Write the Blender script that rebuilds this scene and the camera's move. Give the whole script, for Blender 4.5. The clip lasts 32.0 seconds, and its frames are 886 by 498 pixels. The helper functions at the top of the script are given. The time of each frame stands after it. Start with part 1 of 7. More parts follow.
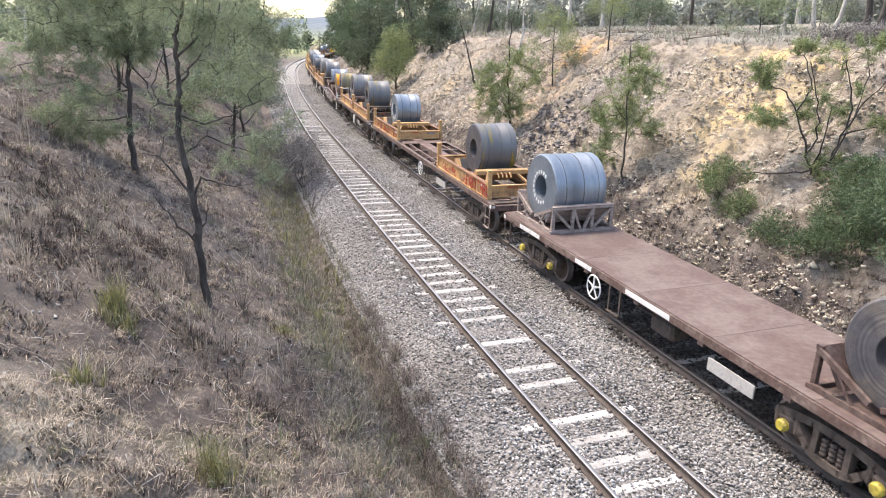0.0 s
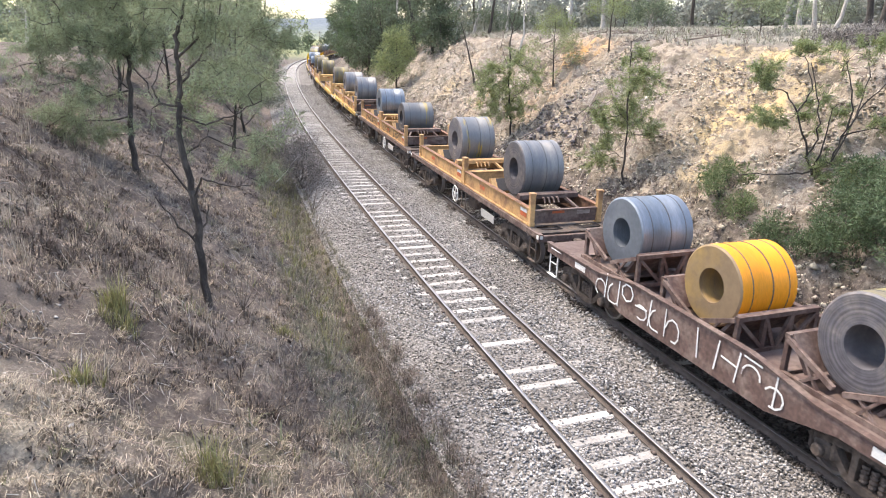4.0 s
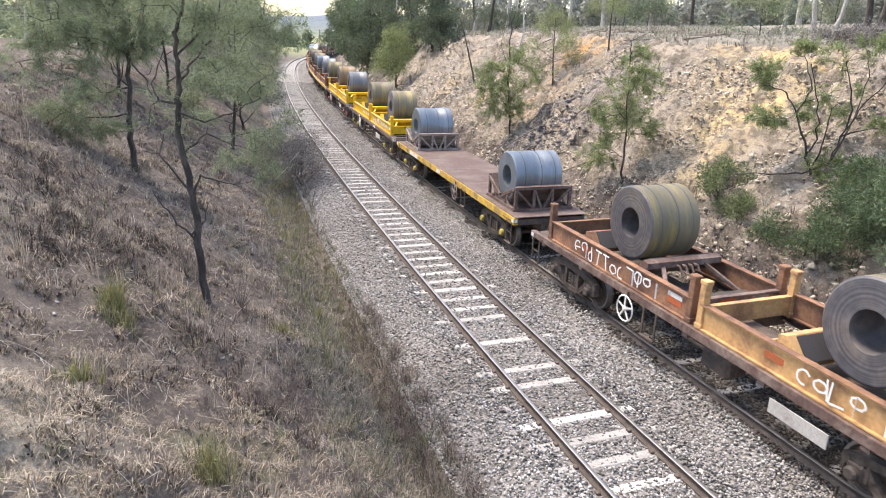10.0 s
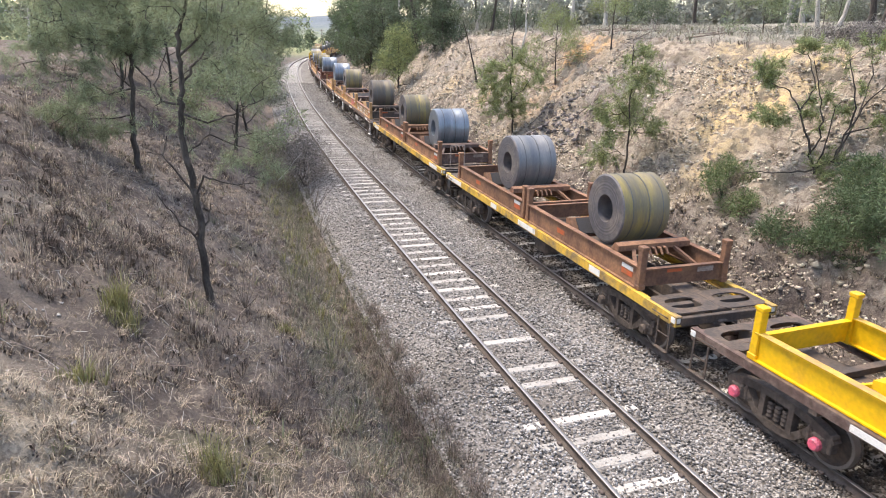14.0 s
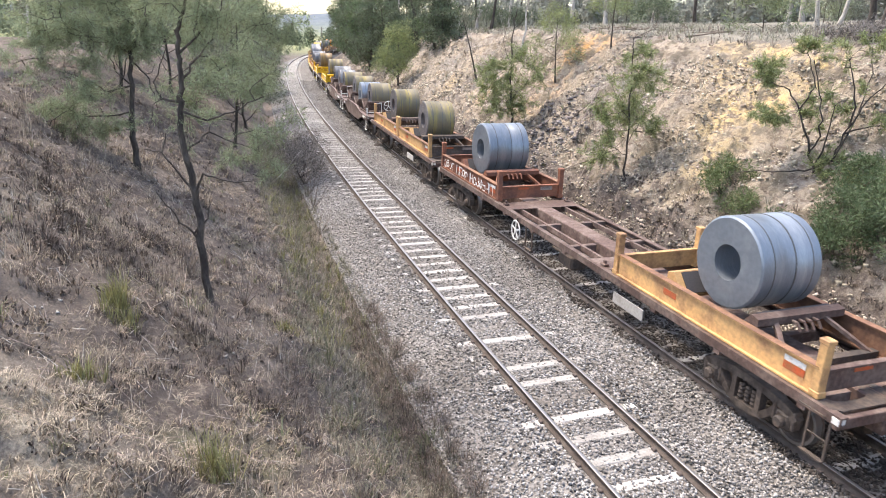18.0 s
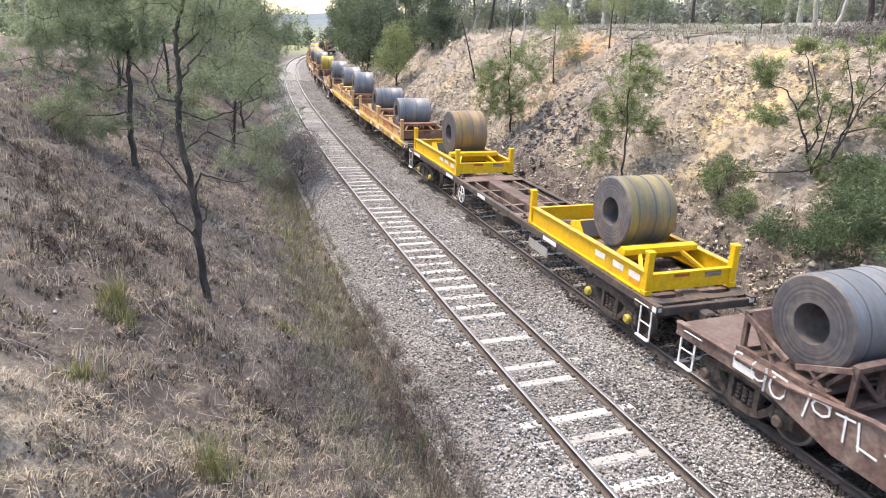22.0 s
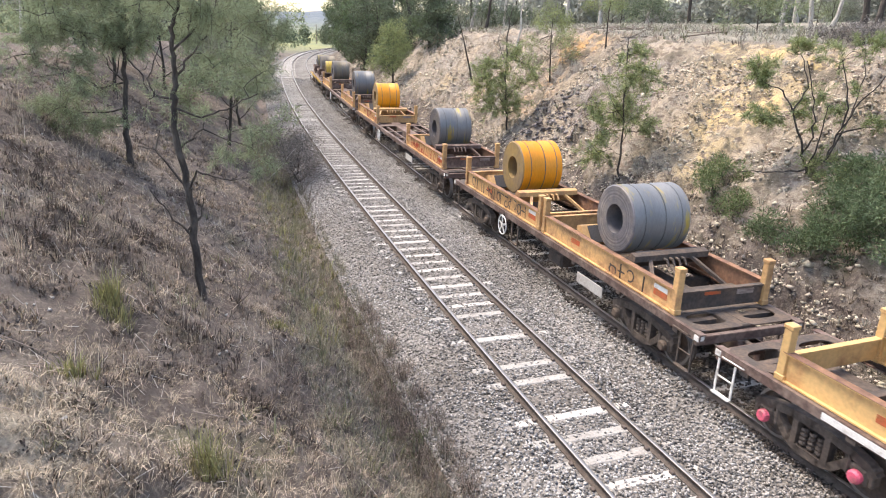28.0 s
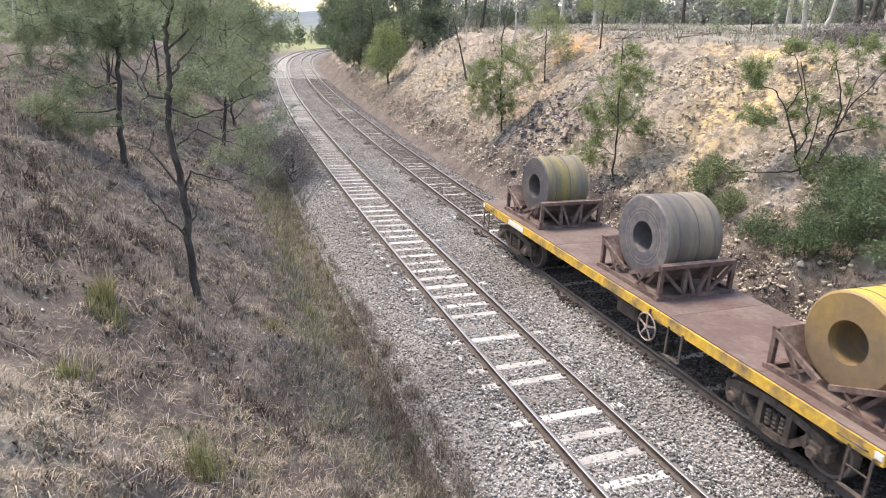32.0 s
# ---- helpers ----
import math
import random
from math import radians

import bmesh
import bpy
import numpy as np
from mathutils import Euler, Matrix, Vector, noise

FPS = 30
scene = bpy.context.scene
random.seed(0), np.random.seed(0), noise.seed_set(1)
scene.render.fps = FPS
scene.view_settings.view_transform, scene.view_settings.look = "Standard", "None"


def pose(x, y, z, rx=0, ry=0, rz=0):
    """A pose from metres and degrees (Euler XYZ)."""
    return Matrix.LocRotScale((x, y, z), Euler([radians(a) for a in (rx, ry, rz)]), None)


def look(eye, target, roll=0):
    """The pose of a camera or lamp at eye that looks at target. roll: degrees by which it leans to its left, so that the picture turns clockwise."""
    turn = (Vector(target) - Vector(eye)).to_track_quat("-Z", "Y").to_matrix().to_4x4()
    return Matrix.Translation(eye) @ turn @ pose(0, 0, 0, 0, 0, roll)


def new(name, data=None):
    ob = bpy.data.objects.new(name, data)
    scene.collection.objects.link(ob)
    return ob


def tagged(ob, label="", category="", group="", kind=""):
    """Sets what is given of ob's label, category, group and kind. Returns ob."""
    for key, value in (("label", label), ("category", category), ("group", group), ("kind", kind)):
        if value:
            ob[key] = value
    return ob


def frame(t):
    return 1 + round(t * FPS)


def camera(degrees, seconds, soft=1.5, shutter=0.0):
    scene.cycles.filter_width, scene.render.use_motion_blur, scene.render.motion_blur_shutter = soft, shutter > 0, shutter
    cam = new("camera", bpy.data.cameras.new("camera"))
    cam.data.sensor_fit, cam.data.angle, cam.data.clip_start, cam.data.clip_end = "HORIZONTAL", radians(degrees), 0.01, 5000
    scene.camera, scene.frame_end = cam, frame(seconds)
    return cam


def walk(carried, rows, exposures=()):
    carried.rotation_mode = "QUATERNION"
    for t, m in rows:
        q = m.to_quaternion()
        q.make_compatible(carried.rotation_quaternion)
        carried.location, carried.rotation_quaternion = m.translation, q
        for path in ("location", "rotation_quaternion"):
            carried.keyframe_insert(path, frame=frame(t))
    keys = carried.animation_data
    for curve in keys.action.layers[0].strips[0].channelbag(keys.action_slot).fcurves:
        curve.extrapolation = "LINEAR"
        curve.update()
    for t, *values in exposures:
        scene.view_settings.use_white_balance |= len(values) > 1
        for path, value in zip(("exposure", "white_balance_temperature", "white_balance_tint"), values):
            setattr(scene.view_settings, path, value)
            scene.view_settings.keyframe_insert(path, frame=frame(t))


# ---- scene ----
cam = camera(66.55, 32.0, soft=1.0, shutter=0.05)
EYE = (0.0, 0.0, 6.774)
PATH = [
    (0, 72.073, -1.468, 1.302), (0.5, 72.111, -1.523, 1.289), (1, 72.141, -1.577, 1.271), (1.5, 72.150, -1.631, 1.262),
    (2, 72.156, -1.677, 1.258), (2.5, 72.158, -1.675, 1.261), (3, 72.143, -1.622, 1.295), (3.5, 72.117, -1.515, 1.359),
    (5.5, 72.215, -1.489, 1.348), (6, 72.224, -1.542, 1.301), (6.5, 72.211, -1.603, 1.284), (7, 72.188, -1.677, 1.275),
    (7.5, 72.159, -1.725, 1.248), (8, 72.127, -1.734, 1.226), (8.5, 72.088, -1.733, 1.226), (9, 72.043, -1.741, 1.252),
    (9.5, 72.006, -1.756, 1.299), (10, 71.987, -1.751, 1.336), (10.5, 71.989, -1.698, 1.355), (11, 72.000, -1.625, 1.377),
    (11.5, 72.008, -1.571, 1.407), (12, 72.029, -1.555, 1.437), (12.5, 72.048, -1.562, 1.467), (13, 72.039, -1.538, 1.492),
    (13.5, 72.012, -1.496, 1.511), (14, 71.967, -1.481, 1.522), (14.5, 71.911, -1.488, 1.521), (16.5, 71.810, -1.545, 1.579),
    (17, 71.808, -1.578, 1.542), (17.5, 71.813, -1.603, 1.527), (18, 71.816, -1.629, 1.505), (18.5, 71.807, -1.670, 1.474),
    (19, 71.783, -1.698, 1.444), (19.5, 71.761, -1.683, 1.412), (20, 71.758, -1.669, 1.385), (20.5, 71.771, -1.706, 1.366),
    (21, 71.788, -1.755, 1.349), (21.5, 71.805, -1.768, 1.350), (22, 71.835, -1.758, 1.382), (22.5, 71.880, -1.751, 1.434),
    (23, 71.920, -1.758, 1.490), (23.5, 71.934, -1.770, 1.518), (24, 71.924, -1.788, 1.495), (24.5, 71.907, -1.821, 1.433),
    (25, 71.883, -1.848, 1.337), (25.5, 71.853, -1.867, 1.214), (27.5, 71.737, -1.962, 1.051), (28, 71.715, -2.018, 1.112),
    (28.5, 71.681, -2.056, 1.140), (29, 71.668, -2.081, 1.113), (29.5, 71.676, -2.107, 1.014), (30, 71.698, -2.129, 0.877),
    (30.5, 71.738, -2.152, 0.754), (31, 71.772, -2.167, 0.692), (31.5, 71.772, -2.152, 0.689), (32, 71.756, -2.133, 0.703),
]
walk(cam, [(t, pose(*EYE, rx, ry, rz)) for t, rx, ry, rz in PATH],
     [(0, 1.80, 7250, 11), (6, 1.88, 7300, 11), (7.5, 1.84, 7300, 11), (9, 1.72, 7300, 11), (11, 1.80, 7300, 11), (12, 1.74, 7350, 11), (14, 1.66, 7400, 11), (18, 1.82, 7350, 11), (22, 1.82, 7350, 11), (23.2, 1.61, 7450, 11), (28, 1.74, 7450, 11), (32, 1.70, 7400, 11)])
TRACK_X, TRACK_Y, HEADING, FAR = 6.1871, 2.0, -0.39353, 3.8178
BEND_S = [0, 20, 40, 60, 80, 100, 120, 140, 160, 190, 215, 240, 300]
BEND_K = [0.00368, 0.00163, 0.00123, 0.00124, 0.00105, 0.00128, 0.00222, 0.00327, 0.00431, 0.00535, 0.0060, 0.0050, 0.0]
SPEEDS = [13.19, 12.94, 12.89, 13.07, 13.32, 13.49, 13.76, 13.92, 13.92, 13.98, 14.16, 14.53, 14.80, 15.06, 15.32, 15.46, 15.51]
# ---- world, sun, exposure ----
world = bpy.data.worlds.new("sky")
scene.world = world
world.use_nodes = True
wn = world.node_tree.nodes
sky = wn.new("ShaderNodeTexSky")
sky.sky_type = "NISHITA"
sky.sun_disc = False
SUN_ELEV, SUN_AZ = radians(63), radians(-60)   # azimuth from +y towards +x
sky.sun_elevation, sky.sun_rotation = SUN_ELEV, SUN_AZ
sky.air_density, sky.dust_density, sky.ozone_density = 1.0, 1.6, 1.0
wn["Background"].inputs["Strength"].default_value = 0.15
world.node_tree.links.new(sky.outputs[0], wn["Background"].inputs["Color"])
sun_data = bpy.data.lights.new("sun", "SUN")
sun_data.energy, sun_data.angle, sun_data.color = 1.5, radians(20), (1.0, 0.95, 0.87)
sun = new("sun", sun_data)
sun_from = Vector((math.sin(SUN_AZ) * math.cos(SUN_ELEV), math.cos(SUN_AZ) * math.cos(SUN_ELEV), math.sin(SUN_ELEV)))
sun.matrix_world = look(sun_from * 300, (0, 0, 0))


# ---- materials ----
def material(name, base, rough=0.8, metal=0.0, second=None, mix_scale=3.0, mix_lo=0.42, mix_hi=0.62, grain=0.25, grain_scale=40.0, bump=0.2, bump_scale=30.0, spread=0.0, tint=0.0, coords="Object", stretch=(1, 1, 1)):
    """A surface: base colour, patches of a second one, fine grain and relief; spread varies it from piece to piece."""
    m = bpy.data.materials.new(name)
    m.use_nodes = True
    n, l = m.node_tree.nodes, m.node_tree.links
    b = n["Principled BSDF"]
    b.inputs["Roughness"].default_value, b.inputs["Metallic"].default_value = rough, metal
    co = n.new("ShaderNodeTexCoord")
    mp = n.new("ShaderNodeMapping")
    mp.inputs["Scale"].default_value = stretch
    l.new(co.outputs[coords], mp.inputs["Vector"])
    colour = n.new("ShaderNodeRGB")
    colour.outputs[0].default_value = (*base, 1)
    out = colour.outputs[0]
    info = n.new("ShaderNodeObjectInfo")
    if second:
        t = n.new("ShaderNodeTexNoise")
        t.inputs["Scale"].default_value, t.inputs["Detail"].default_value, t.inputs["Roughness"].default_value = mix_scale, 6, 0.65
        off = n.new("ShaderNodeVectorMath")
        off.operation = "ADD"
        l.new(mp.outputs[0], off.inputs[0])
        sc = n.new("ShaderNodeMath")
        sc.operation, sc.inputs[1].default_value = "MULTIPLY", 37.0
        l.new(info.outputs["Random"], sc.inputs[0])
        l.new(sc.outputs[0], off.inputs[1])
        l.new(off.outputs[0], t.inputs["Vector"])
        r = n.new("ShaderNodeMapRange")
        r.inputs["From Min"].default_value, r.inputs["From Max"].default_value = mix_lo, mix_hi
        l.new(t.outputs["Fac"], r.inputs["Value"])
        x = n.new("ShaderNodeMix")
        x.data_type = "RGBA"
        l.new(r.outputs[0], x.inputs["Factor"])
        l.new(out, x.inputs[6])
        x.inputs[7].default_value = (*second, 1)
        out = x.outputs[2]
    g = n.new("ShaderNodeTexNoise")
    g.inputs["Scale"].default_value, g.inputs["Detail"].default_value = grain_scale, 4
    l.new(mp.outputs[0], g.inputs["Vector"])
    gr = n.new("ShaderNodeMapRange")
    gr.inputs["From Min"].default_value, gr.inputs["From Max"].default_value = 0.3, 0.7
    gr.inputs["To Min"].default_value, gr.inputs["To Max"].default_value = 1 - grain, 1 + grain
    l.new(g.outputs["Fac"], gr.inputs["Value"])
    value = gr.outputs[0]
    if spread:
        geo = n.new("ShaderNodeNewGeometry")
        pick = info.outputs["Random"] if spread > 0 else geo.outputs["Random Per Island"]
        sp = n.new("ShaderNodeMapRange")
        sp.inputs["To Min"].default_value, sp.inputs["To Max"].default_value = 1 - abs(spread), 1 + abs(spread)
        l.new(pick, sp.inputs["Value"])
        mu = n.new("ShaderNodeMath")
        mu.operation = "MULTIPLY"
        l.new(value, mu.inputs[0])
        l.new(sp.outputs[0], mu.inputs[1])
        value = mu.outputs[0]
    hsv = n.new("ShaderNodeHueSaturation")
    l.new(out, hsv.inputs["Color"])
    l.new(value, hsv.inputs["Value"])
    if tint:
        geo2 = n.new("ShaderNodeNewGeometry")
        wn2 = n.new("ShaderNodeMapRange")
        wn2.inputs["To Min"].default_value, wn2.inputs["To Max"].default_value = 0.5 - tint, 0.5 + tint
        ms = n.new("ShaderNodeMath")
        ms.operation = "FRACT"
        m7 = n.new("ShaderNodeMath")
        m7.operation, m7.inputs[1].default_value = "MULTIPLY", 7.3
        l.new(geo2.outputs["Random Per Island"], m7.inputs[0])
        l.new(m7.outputs[0], ms.inputs[0])
        l.new(ms.outputs[0], wn2.inputs["Value"])
        l.new(wn2.outputs[0], hsv.inputs["Hue"])
    l.new(hsv.outputs[0], b.inputs["Base Color"])
    if bump:
        t2 = n.new("ShaderNodeTexNoise")
        t2.inputs["Scale"].default_value, t2.inputs["Detail"].default_value = bump_scale, 5
        l.new(mp.outputs[0], t2.inputs["Vector"])
        bp = n.new("ShaderNodeBump")
        bp.inputs["Strength"].default_value, bp.inputs["Distance"].default_value = bump, 0.02
        l.new(t2.outputs["Fac"], bp.inputs["Height"])
        l.new(bp.outputs[0], b.inputs["Normal"])
    return m


def leafy(name, base, spread=0.45, tint=0.03, through_light=0.25):
    m = material(name, base, rough=0.65, grain=0.1, bump=0, spread=-spread, tint=tint)
    n, l = m.node_tree.nodes, m.node_tree.links
    b = n["Principled BSDF"]
    tr = n.new("ShaderNodeBsdfTranslucent")
    src = b.inputs["Base Color"].links[0].from_socket
    l.new(src, tr.inputs["Color"])
    mx = n.new("ShaderNodeMixShader")
    mx.inputs[0].default_value = through_light
    l.new(b.outputs[0], mx.inputs[1])
    l.new(tr.outputs[0], mx.inputs[2])
    l.new(mx.outputs[0], n["Material Output"].inputs["Surface"])
    return m


M_BALLAST = material("ballast_bed", (0.185, 0.17, 0.16), 0.95, second=(0.12, 0.106, 0.096), mix_scale=0.5, grain=0.85, grain_scale=13, bump=1.0, bump_scale=24)
M_STONE = material("ballast_stone", (0.29, 0.275, 0.267), 0.9, second=(0.20, 0.182, 0.168), mix_scale=0.35, grain=0.12, grain_scale=30, bump=0, spread=-0.8, tint=0.012)
M_SLEEPER = material("concrete_sleeper", (0.41, 0.388, 0.365), 0.9, second=(0.30, 0.265, 0.245), mix_scale=2.2, mix_lo=0.5, mix_hi=0.75, grain=0.18, grain_scale=30, bump=0.3, spread=0.22)
M_RAIL = material("rusty_rail", (0.085, 0.064, 0.054), 0.85, second=(0.125, 0.098, 0.082), grain=0.2, bump=0.2)
M_RAILTOP = material("worn_rail_head", (0.33, 0.31, 0.30), 0.45, 0.85, grain=0.08, bump=0.02)
M_CLIP = material("iron_clip", (0.10, 0.075, 0.065), 0.8, grain=0.2)
M_BROWN = material("red_brown_steel", (0.108, 0.066, 0.055), 0.75, second=(0.178, 0.126, 0.106), mix_scale=1.9, mix_lo=0.45, mix_hi=0.58, grain=0.3, grain_scale=11, bump=0.12, spread=0.16)
M_DARK = material("grimy_dark_steel", (0.062, 0.05, 0.045), 0.8, second=(0.12, 0.085, 0.065), mix_scale=2.5, grain=0.25, grain_scale=16, bump=0.15)
M_DECK = material("rust_brown_deck", (0.115, 0.075, 0.066), 0.85, second=(0.165, 0.122, 0.108), mix_scale=0.9, grain=0.14, grain_scale=9, bump=0.08)
M_DECKGREY = material("dusty_deck_plate", (0.215, 0.165, 0.125), 0.85, second=(0.16, 0.105, 0.08), mix_scale=0.9, grain=0.14, grain_scale=9, bump=0.08)
M_ORANGE = material("faded_orange_paint", (0.56, 0.33, 0.145), 0.62, second=(0.24, 0.125, 0.07), mix_scale=1.5, mix_lo=0.48, mix_hi=0.68, grain=0.16, grain_scale=12, bump=0.06, spread=0.16)
M_RUSTY = material("rusted_orange_paint", (0.27, 0.138, 0.078), 0.75, second=(0.14, 0.07, 0.048), mix_scale=1.7, mix_lo=0.42, mix_hi=0.62, grain=0.22, grain_scale=14, bump=0.1, spread=0.18)
M_AMBER = material("pale_amber_paint", (0.64, 0.40, 0.17), 0.6, second=(0.40, 0.20, 0.085), mix_scale=1.3, mix_lo=0.55, mix_hi=0.75, grain=0.12, grain_scale=12, bump=0.05, spread=0.08)
M_YELLOW = material("bright_yellow_paint", (0.78, 0.455, 0.012), 0.45, second=(0.55, 0.30, 0.035), mix_scale=1.4, mix_lo=0.54, mix_hi=0.76, grain=0.12, grain_scale=10, bump=0.03, spread=0.05)
M_REDBROWN = material("red_oxide_paint", (0.27, 0.10, 0.055), 0.7, second=(0.15, 0.065, 0.045), mix_scale=1.7, grain=0.2, grain_scale=12, bump=0.08, spread=0.1)
M_SILLYEL = material("dirty_yellow_sill", (0.62, 0.375, 0.055), 0.6, second=(0.21, 0.15, 0.085), mix_scale=1.4, mix_lo=0.46, mix_hi=0.62, grain=0.18, grain_scale=9, bump=0.05)
M_WHITE = material("chalky_white_paint", (0.72, 0.70, 0.67), 0.7, second=(0.42, 0.37, 0.33), mix_scale=4, mix_lo=0.55, mix_hi=0.72, grain=0.1, bump=0.03)
M_REDPATCH = material("red_marker_paint", (0.52, 0.10, 0.035), 0.6, second=(0.35, 0.12, 0.05), mix_scale=5, grain=0.15, bump=0.02)
M_DUSTYEL = material("dusty_yellow_edge", (0.60, 0.36, 0.06), 0.7, second=(0.36, 0.22, 0.09), mix_scale=2.0, mix_lo=0.45, mix_hi=0.65, grain=0.2, grain_scale=12, bump=0.05)
M_FADERED = material("faded_orange_mark", (0.66, 0.26, 0.03), 0.6, second=(0.70, 0.38, 0.02), mix_scale=5, grain=0.1, bump=0.02)
M_PINK = material("pink_axlebox", (0.75, 0.12, 0.20), 0.5, second=(0.35, 0.10, 0.12), mix_scale=6, grain=0.1)
M_LIME = material("yellow_axlebox", (0.58, 0.46, 0.06), 0.55, second=(0.25, 0.19, 0.06), mix_scale=6, grain=0.1)
M_RUBBER = material("black_rubber_pad", (0.055, 0.05, 0.052), 0.7, grain=0.2, bump=0.1)
M_TIMBER = material("weathered_timber", (0.33, 0.27, 0.24), 0.9, second=(0.20, 0.15, 0.13), mix_scale=3, grain=0.25, grain_scale=20, bump=0.2, stretch=(1, 1, 4))
M_GRAF_RED = material("red_spray_paint", (0.34, 0.045, 0.03), 0.6, grain=0.1, bump=0)
M_GRAF_WHITE = material("white_spray_paint", (0.75, 0.74, 0.72), 0.6, grain=0.1, bump=0)
M_GRAF_BLACK = material("black_spray_paint", (0.06, 0.045, 0.04), 0.6, grain=0.1, bump=0)
M_GRAF_PINK = material("pink_spray_paint", (0.72, 0.10, 0.30), 0.6, grain=0.1, bump=0)


def coil_steel(name, base, second, lo, hi, rough=0.5, metal=0.35, scale=1.3):
    return material(name, base, rough, metal, second=second, mix_scale=scale, mix_lo=lo, mix_hi=hi, grain=0.10, grain_scale=20, bump=0.05, spread=0.12, stretch=(2.4, 0.4, 0.4))


COILS = {
    "blue": coil_steel("blue_grey_steel", (0.215, 0.245, 0.285), (0.34, 0.365, 0.40), 0.45, 0.72, 0.4, 0.55),
    "grey": coil_steel("dull_grey_steel", (0.185, 0.19, 0.205), (0.30, 0.285, 0.27), 0.45, 0.7),
    "rust": coil_steel("olive_rusted_steel", (0.185, 0.158, 0.105), (0.315, 0.25, 0.085), 0.48, 0.66, 0.6, 0.15),
    "dark": coil_steel("dark_brown_grey_steel", (0.135, 0.115, 0.10), (0.21, 0.175, 0.12), 0.45, 0.65, 0.6, 0.2),
    "streak": coil_steel("grey_steel_with_yellow_rust", (0.185, 0.185, 0.19), (0.40, 0.29, 0.05), 0.55, 0.66, 0.5, 0.25),
    "bronze": coil_steel("bronze_rusted_steel", (0.235, 0.165, 0.10), (0.36, 0.235, 0.085), 0.45, 0.62, 0.55, 0.2),
    "orange": coil_steel("bright_orange_steel", (0.76, 0.28, 0.012), (0.58, 0.21, 0.02), 0.6, 0.8, 0.5, 0.0),
    "yellow": coil_steel("mustard_yellow_steel", (0.60, 0.41, 0.06), (0.40, 0.28, 0.08), 0.5, 0.75, 0.5, 0.0),
}
def coil_face():
    """The wound edges of the strip: fine rings about the bore, with stains across them."""
    m = material("coil_edge_steel", (0.115, 0.108, 0.118), 0.55, 0.25, second=(0.20, 0.172, 0.155), mix_scale=1.5, mix_lo=0.46, mix_hi=0.66, grain=0.18, grain_scale=7, bump=0.05, spread=0.25)
    n, l = m.node_tree.nodes, m.node_tree.links
    b = n["Principled BSDF"]
    co, flat, far = n.new("ShaderNodeTexCoord"), n.new("ShaderNodeVectorMath"), n.new("ShaderNodeVectorMath")
    flat.operation, flat.inputs[1].default_value = "MULTIPLY", (0, 1, 1)
    far.operation = "LENGTH"
    l.new(co.outputs["Object"], flat.inputs[0])
    l.new(flat.outputs[0], far.inputs[0])
    ring = n.new("ShaderNodeTexNoise")
    ring.noise_dimensions = "1D"
    ring.inputs["Scale"].default_value, ring.inputs["Detail"].default_value = 24, 5
    l.new(far.outputs["Value"], ring.inputs["W"])
    span = n.new("ShaderNodeMapRange")
    span.inputs["From Min"].default_value, span.inputs["From Max"].default_value = 0.3, 0.7
    span.inputs["To Min"].default_value, span.inputs["To Max"].default_value = 0.72, 1.28
    l.new(ring.outputs["Fac"], span.inputs["Value"])
    hsv = n.new("ShaderNodeHueSaturation")
    l.new(b.inputs["Base Color"].links[0].from_socket, hsv.inputs["Color"])
    l.new(span.outputs[0], hsv.inputs["Value"])
    l.new(hsv.outputs[0], b.inputs["Base Color"])
    return m


M_FACE = coil_face()
M_BOGIE = material("dusty_bogie_steel", (0.066, 0.050, 0.042), 0.85, second=(0.122, 0.094, 0.076), mix_scale=3.0, grain=0.25, grain_scale=16, bump=0.15)
M_STRAP = material("steel_strap", (0.13, 0.13, 0.13), 0.5, 0.5, grain=0.1, bump=0)
# ---- the line of the track ----
GS = np.arange(0, 480.0, 0.5)
_k = np.interp(GS, BEND_S, BEND_K)
_th = HEADING + np.concatenate([[0], np.cumsum((_k[1:] + _k[:-1]) / 2 * 0.5)])
_cx = TRACK_X + np.concatenate([[0], np.cumsum((np.sin(_th[1:]) + np.sin(_th[:-1])) / 2 * 0.5)])
_cy = TRACK_Y + np.concatenate([[0], np.cumsum((np.cos(_th[1:]) + np.cos(_th[:-1])) / 2 * 0.5)])


def on_line(s, l=0.0):
    """World x, y and heading at s metres along the near track, l metres to its right; straight beyond both ends."""
    t = np.interp(s, GS, _th)
    e = np.where(s < 0, s, np.where(s > GS[-1], s - GS[-1], 0.0))
    x = np.interp(s, GS, _cx) + e * np.sin(t) + l * np.cos(t)
    y = np.interp(s, GS, _cy) + e * np.cos(t) - l * np.sin(t)
    return x, y, t


MARK_S = np.arange(-500, 700, 5.0)
MARK_X, MARK_Y, MARK_T = on_line(MARK_S)


def from_line(x, y):
    """Metres to the right of the near track, and along it, of the points x, y."""
    x, y = np.asarray(x, float), np.asarray(y, float)
    best_s = np.zeros(x.shape)
    for a in range(0, x.size, 4000):
        xa, ya = x.ravel()[a:a + 4000], y.ravel()[a:a + 4000]
        i = ((xa[:, None] - MARK_X) ** 2 + (ya[:, None] - MARK_Y) ** 2).argmin(1)
        best_s.ravel()[a:a + 4000] = MARK_S[i] + (xa - MARK_X[i]) * np.sin(MARK_T[i]) + (ya - MARK_Y[i]) * np.cos(MARK_T[i])
    px, py, t = on_line(best_s)
    best_l = (x - px) * np.cos(t) - (y - py) * np.sin(t)
    return best_l, best_s


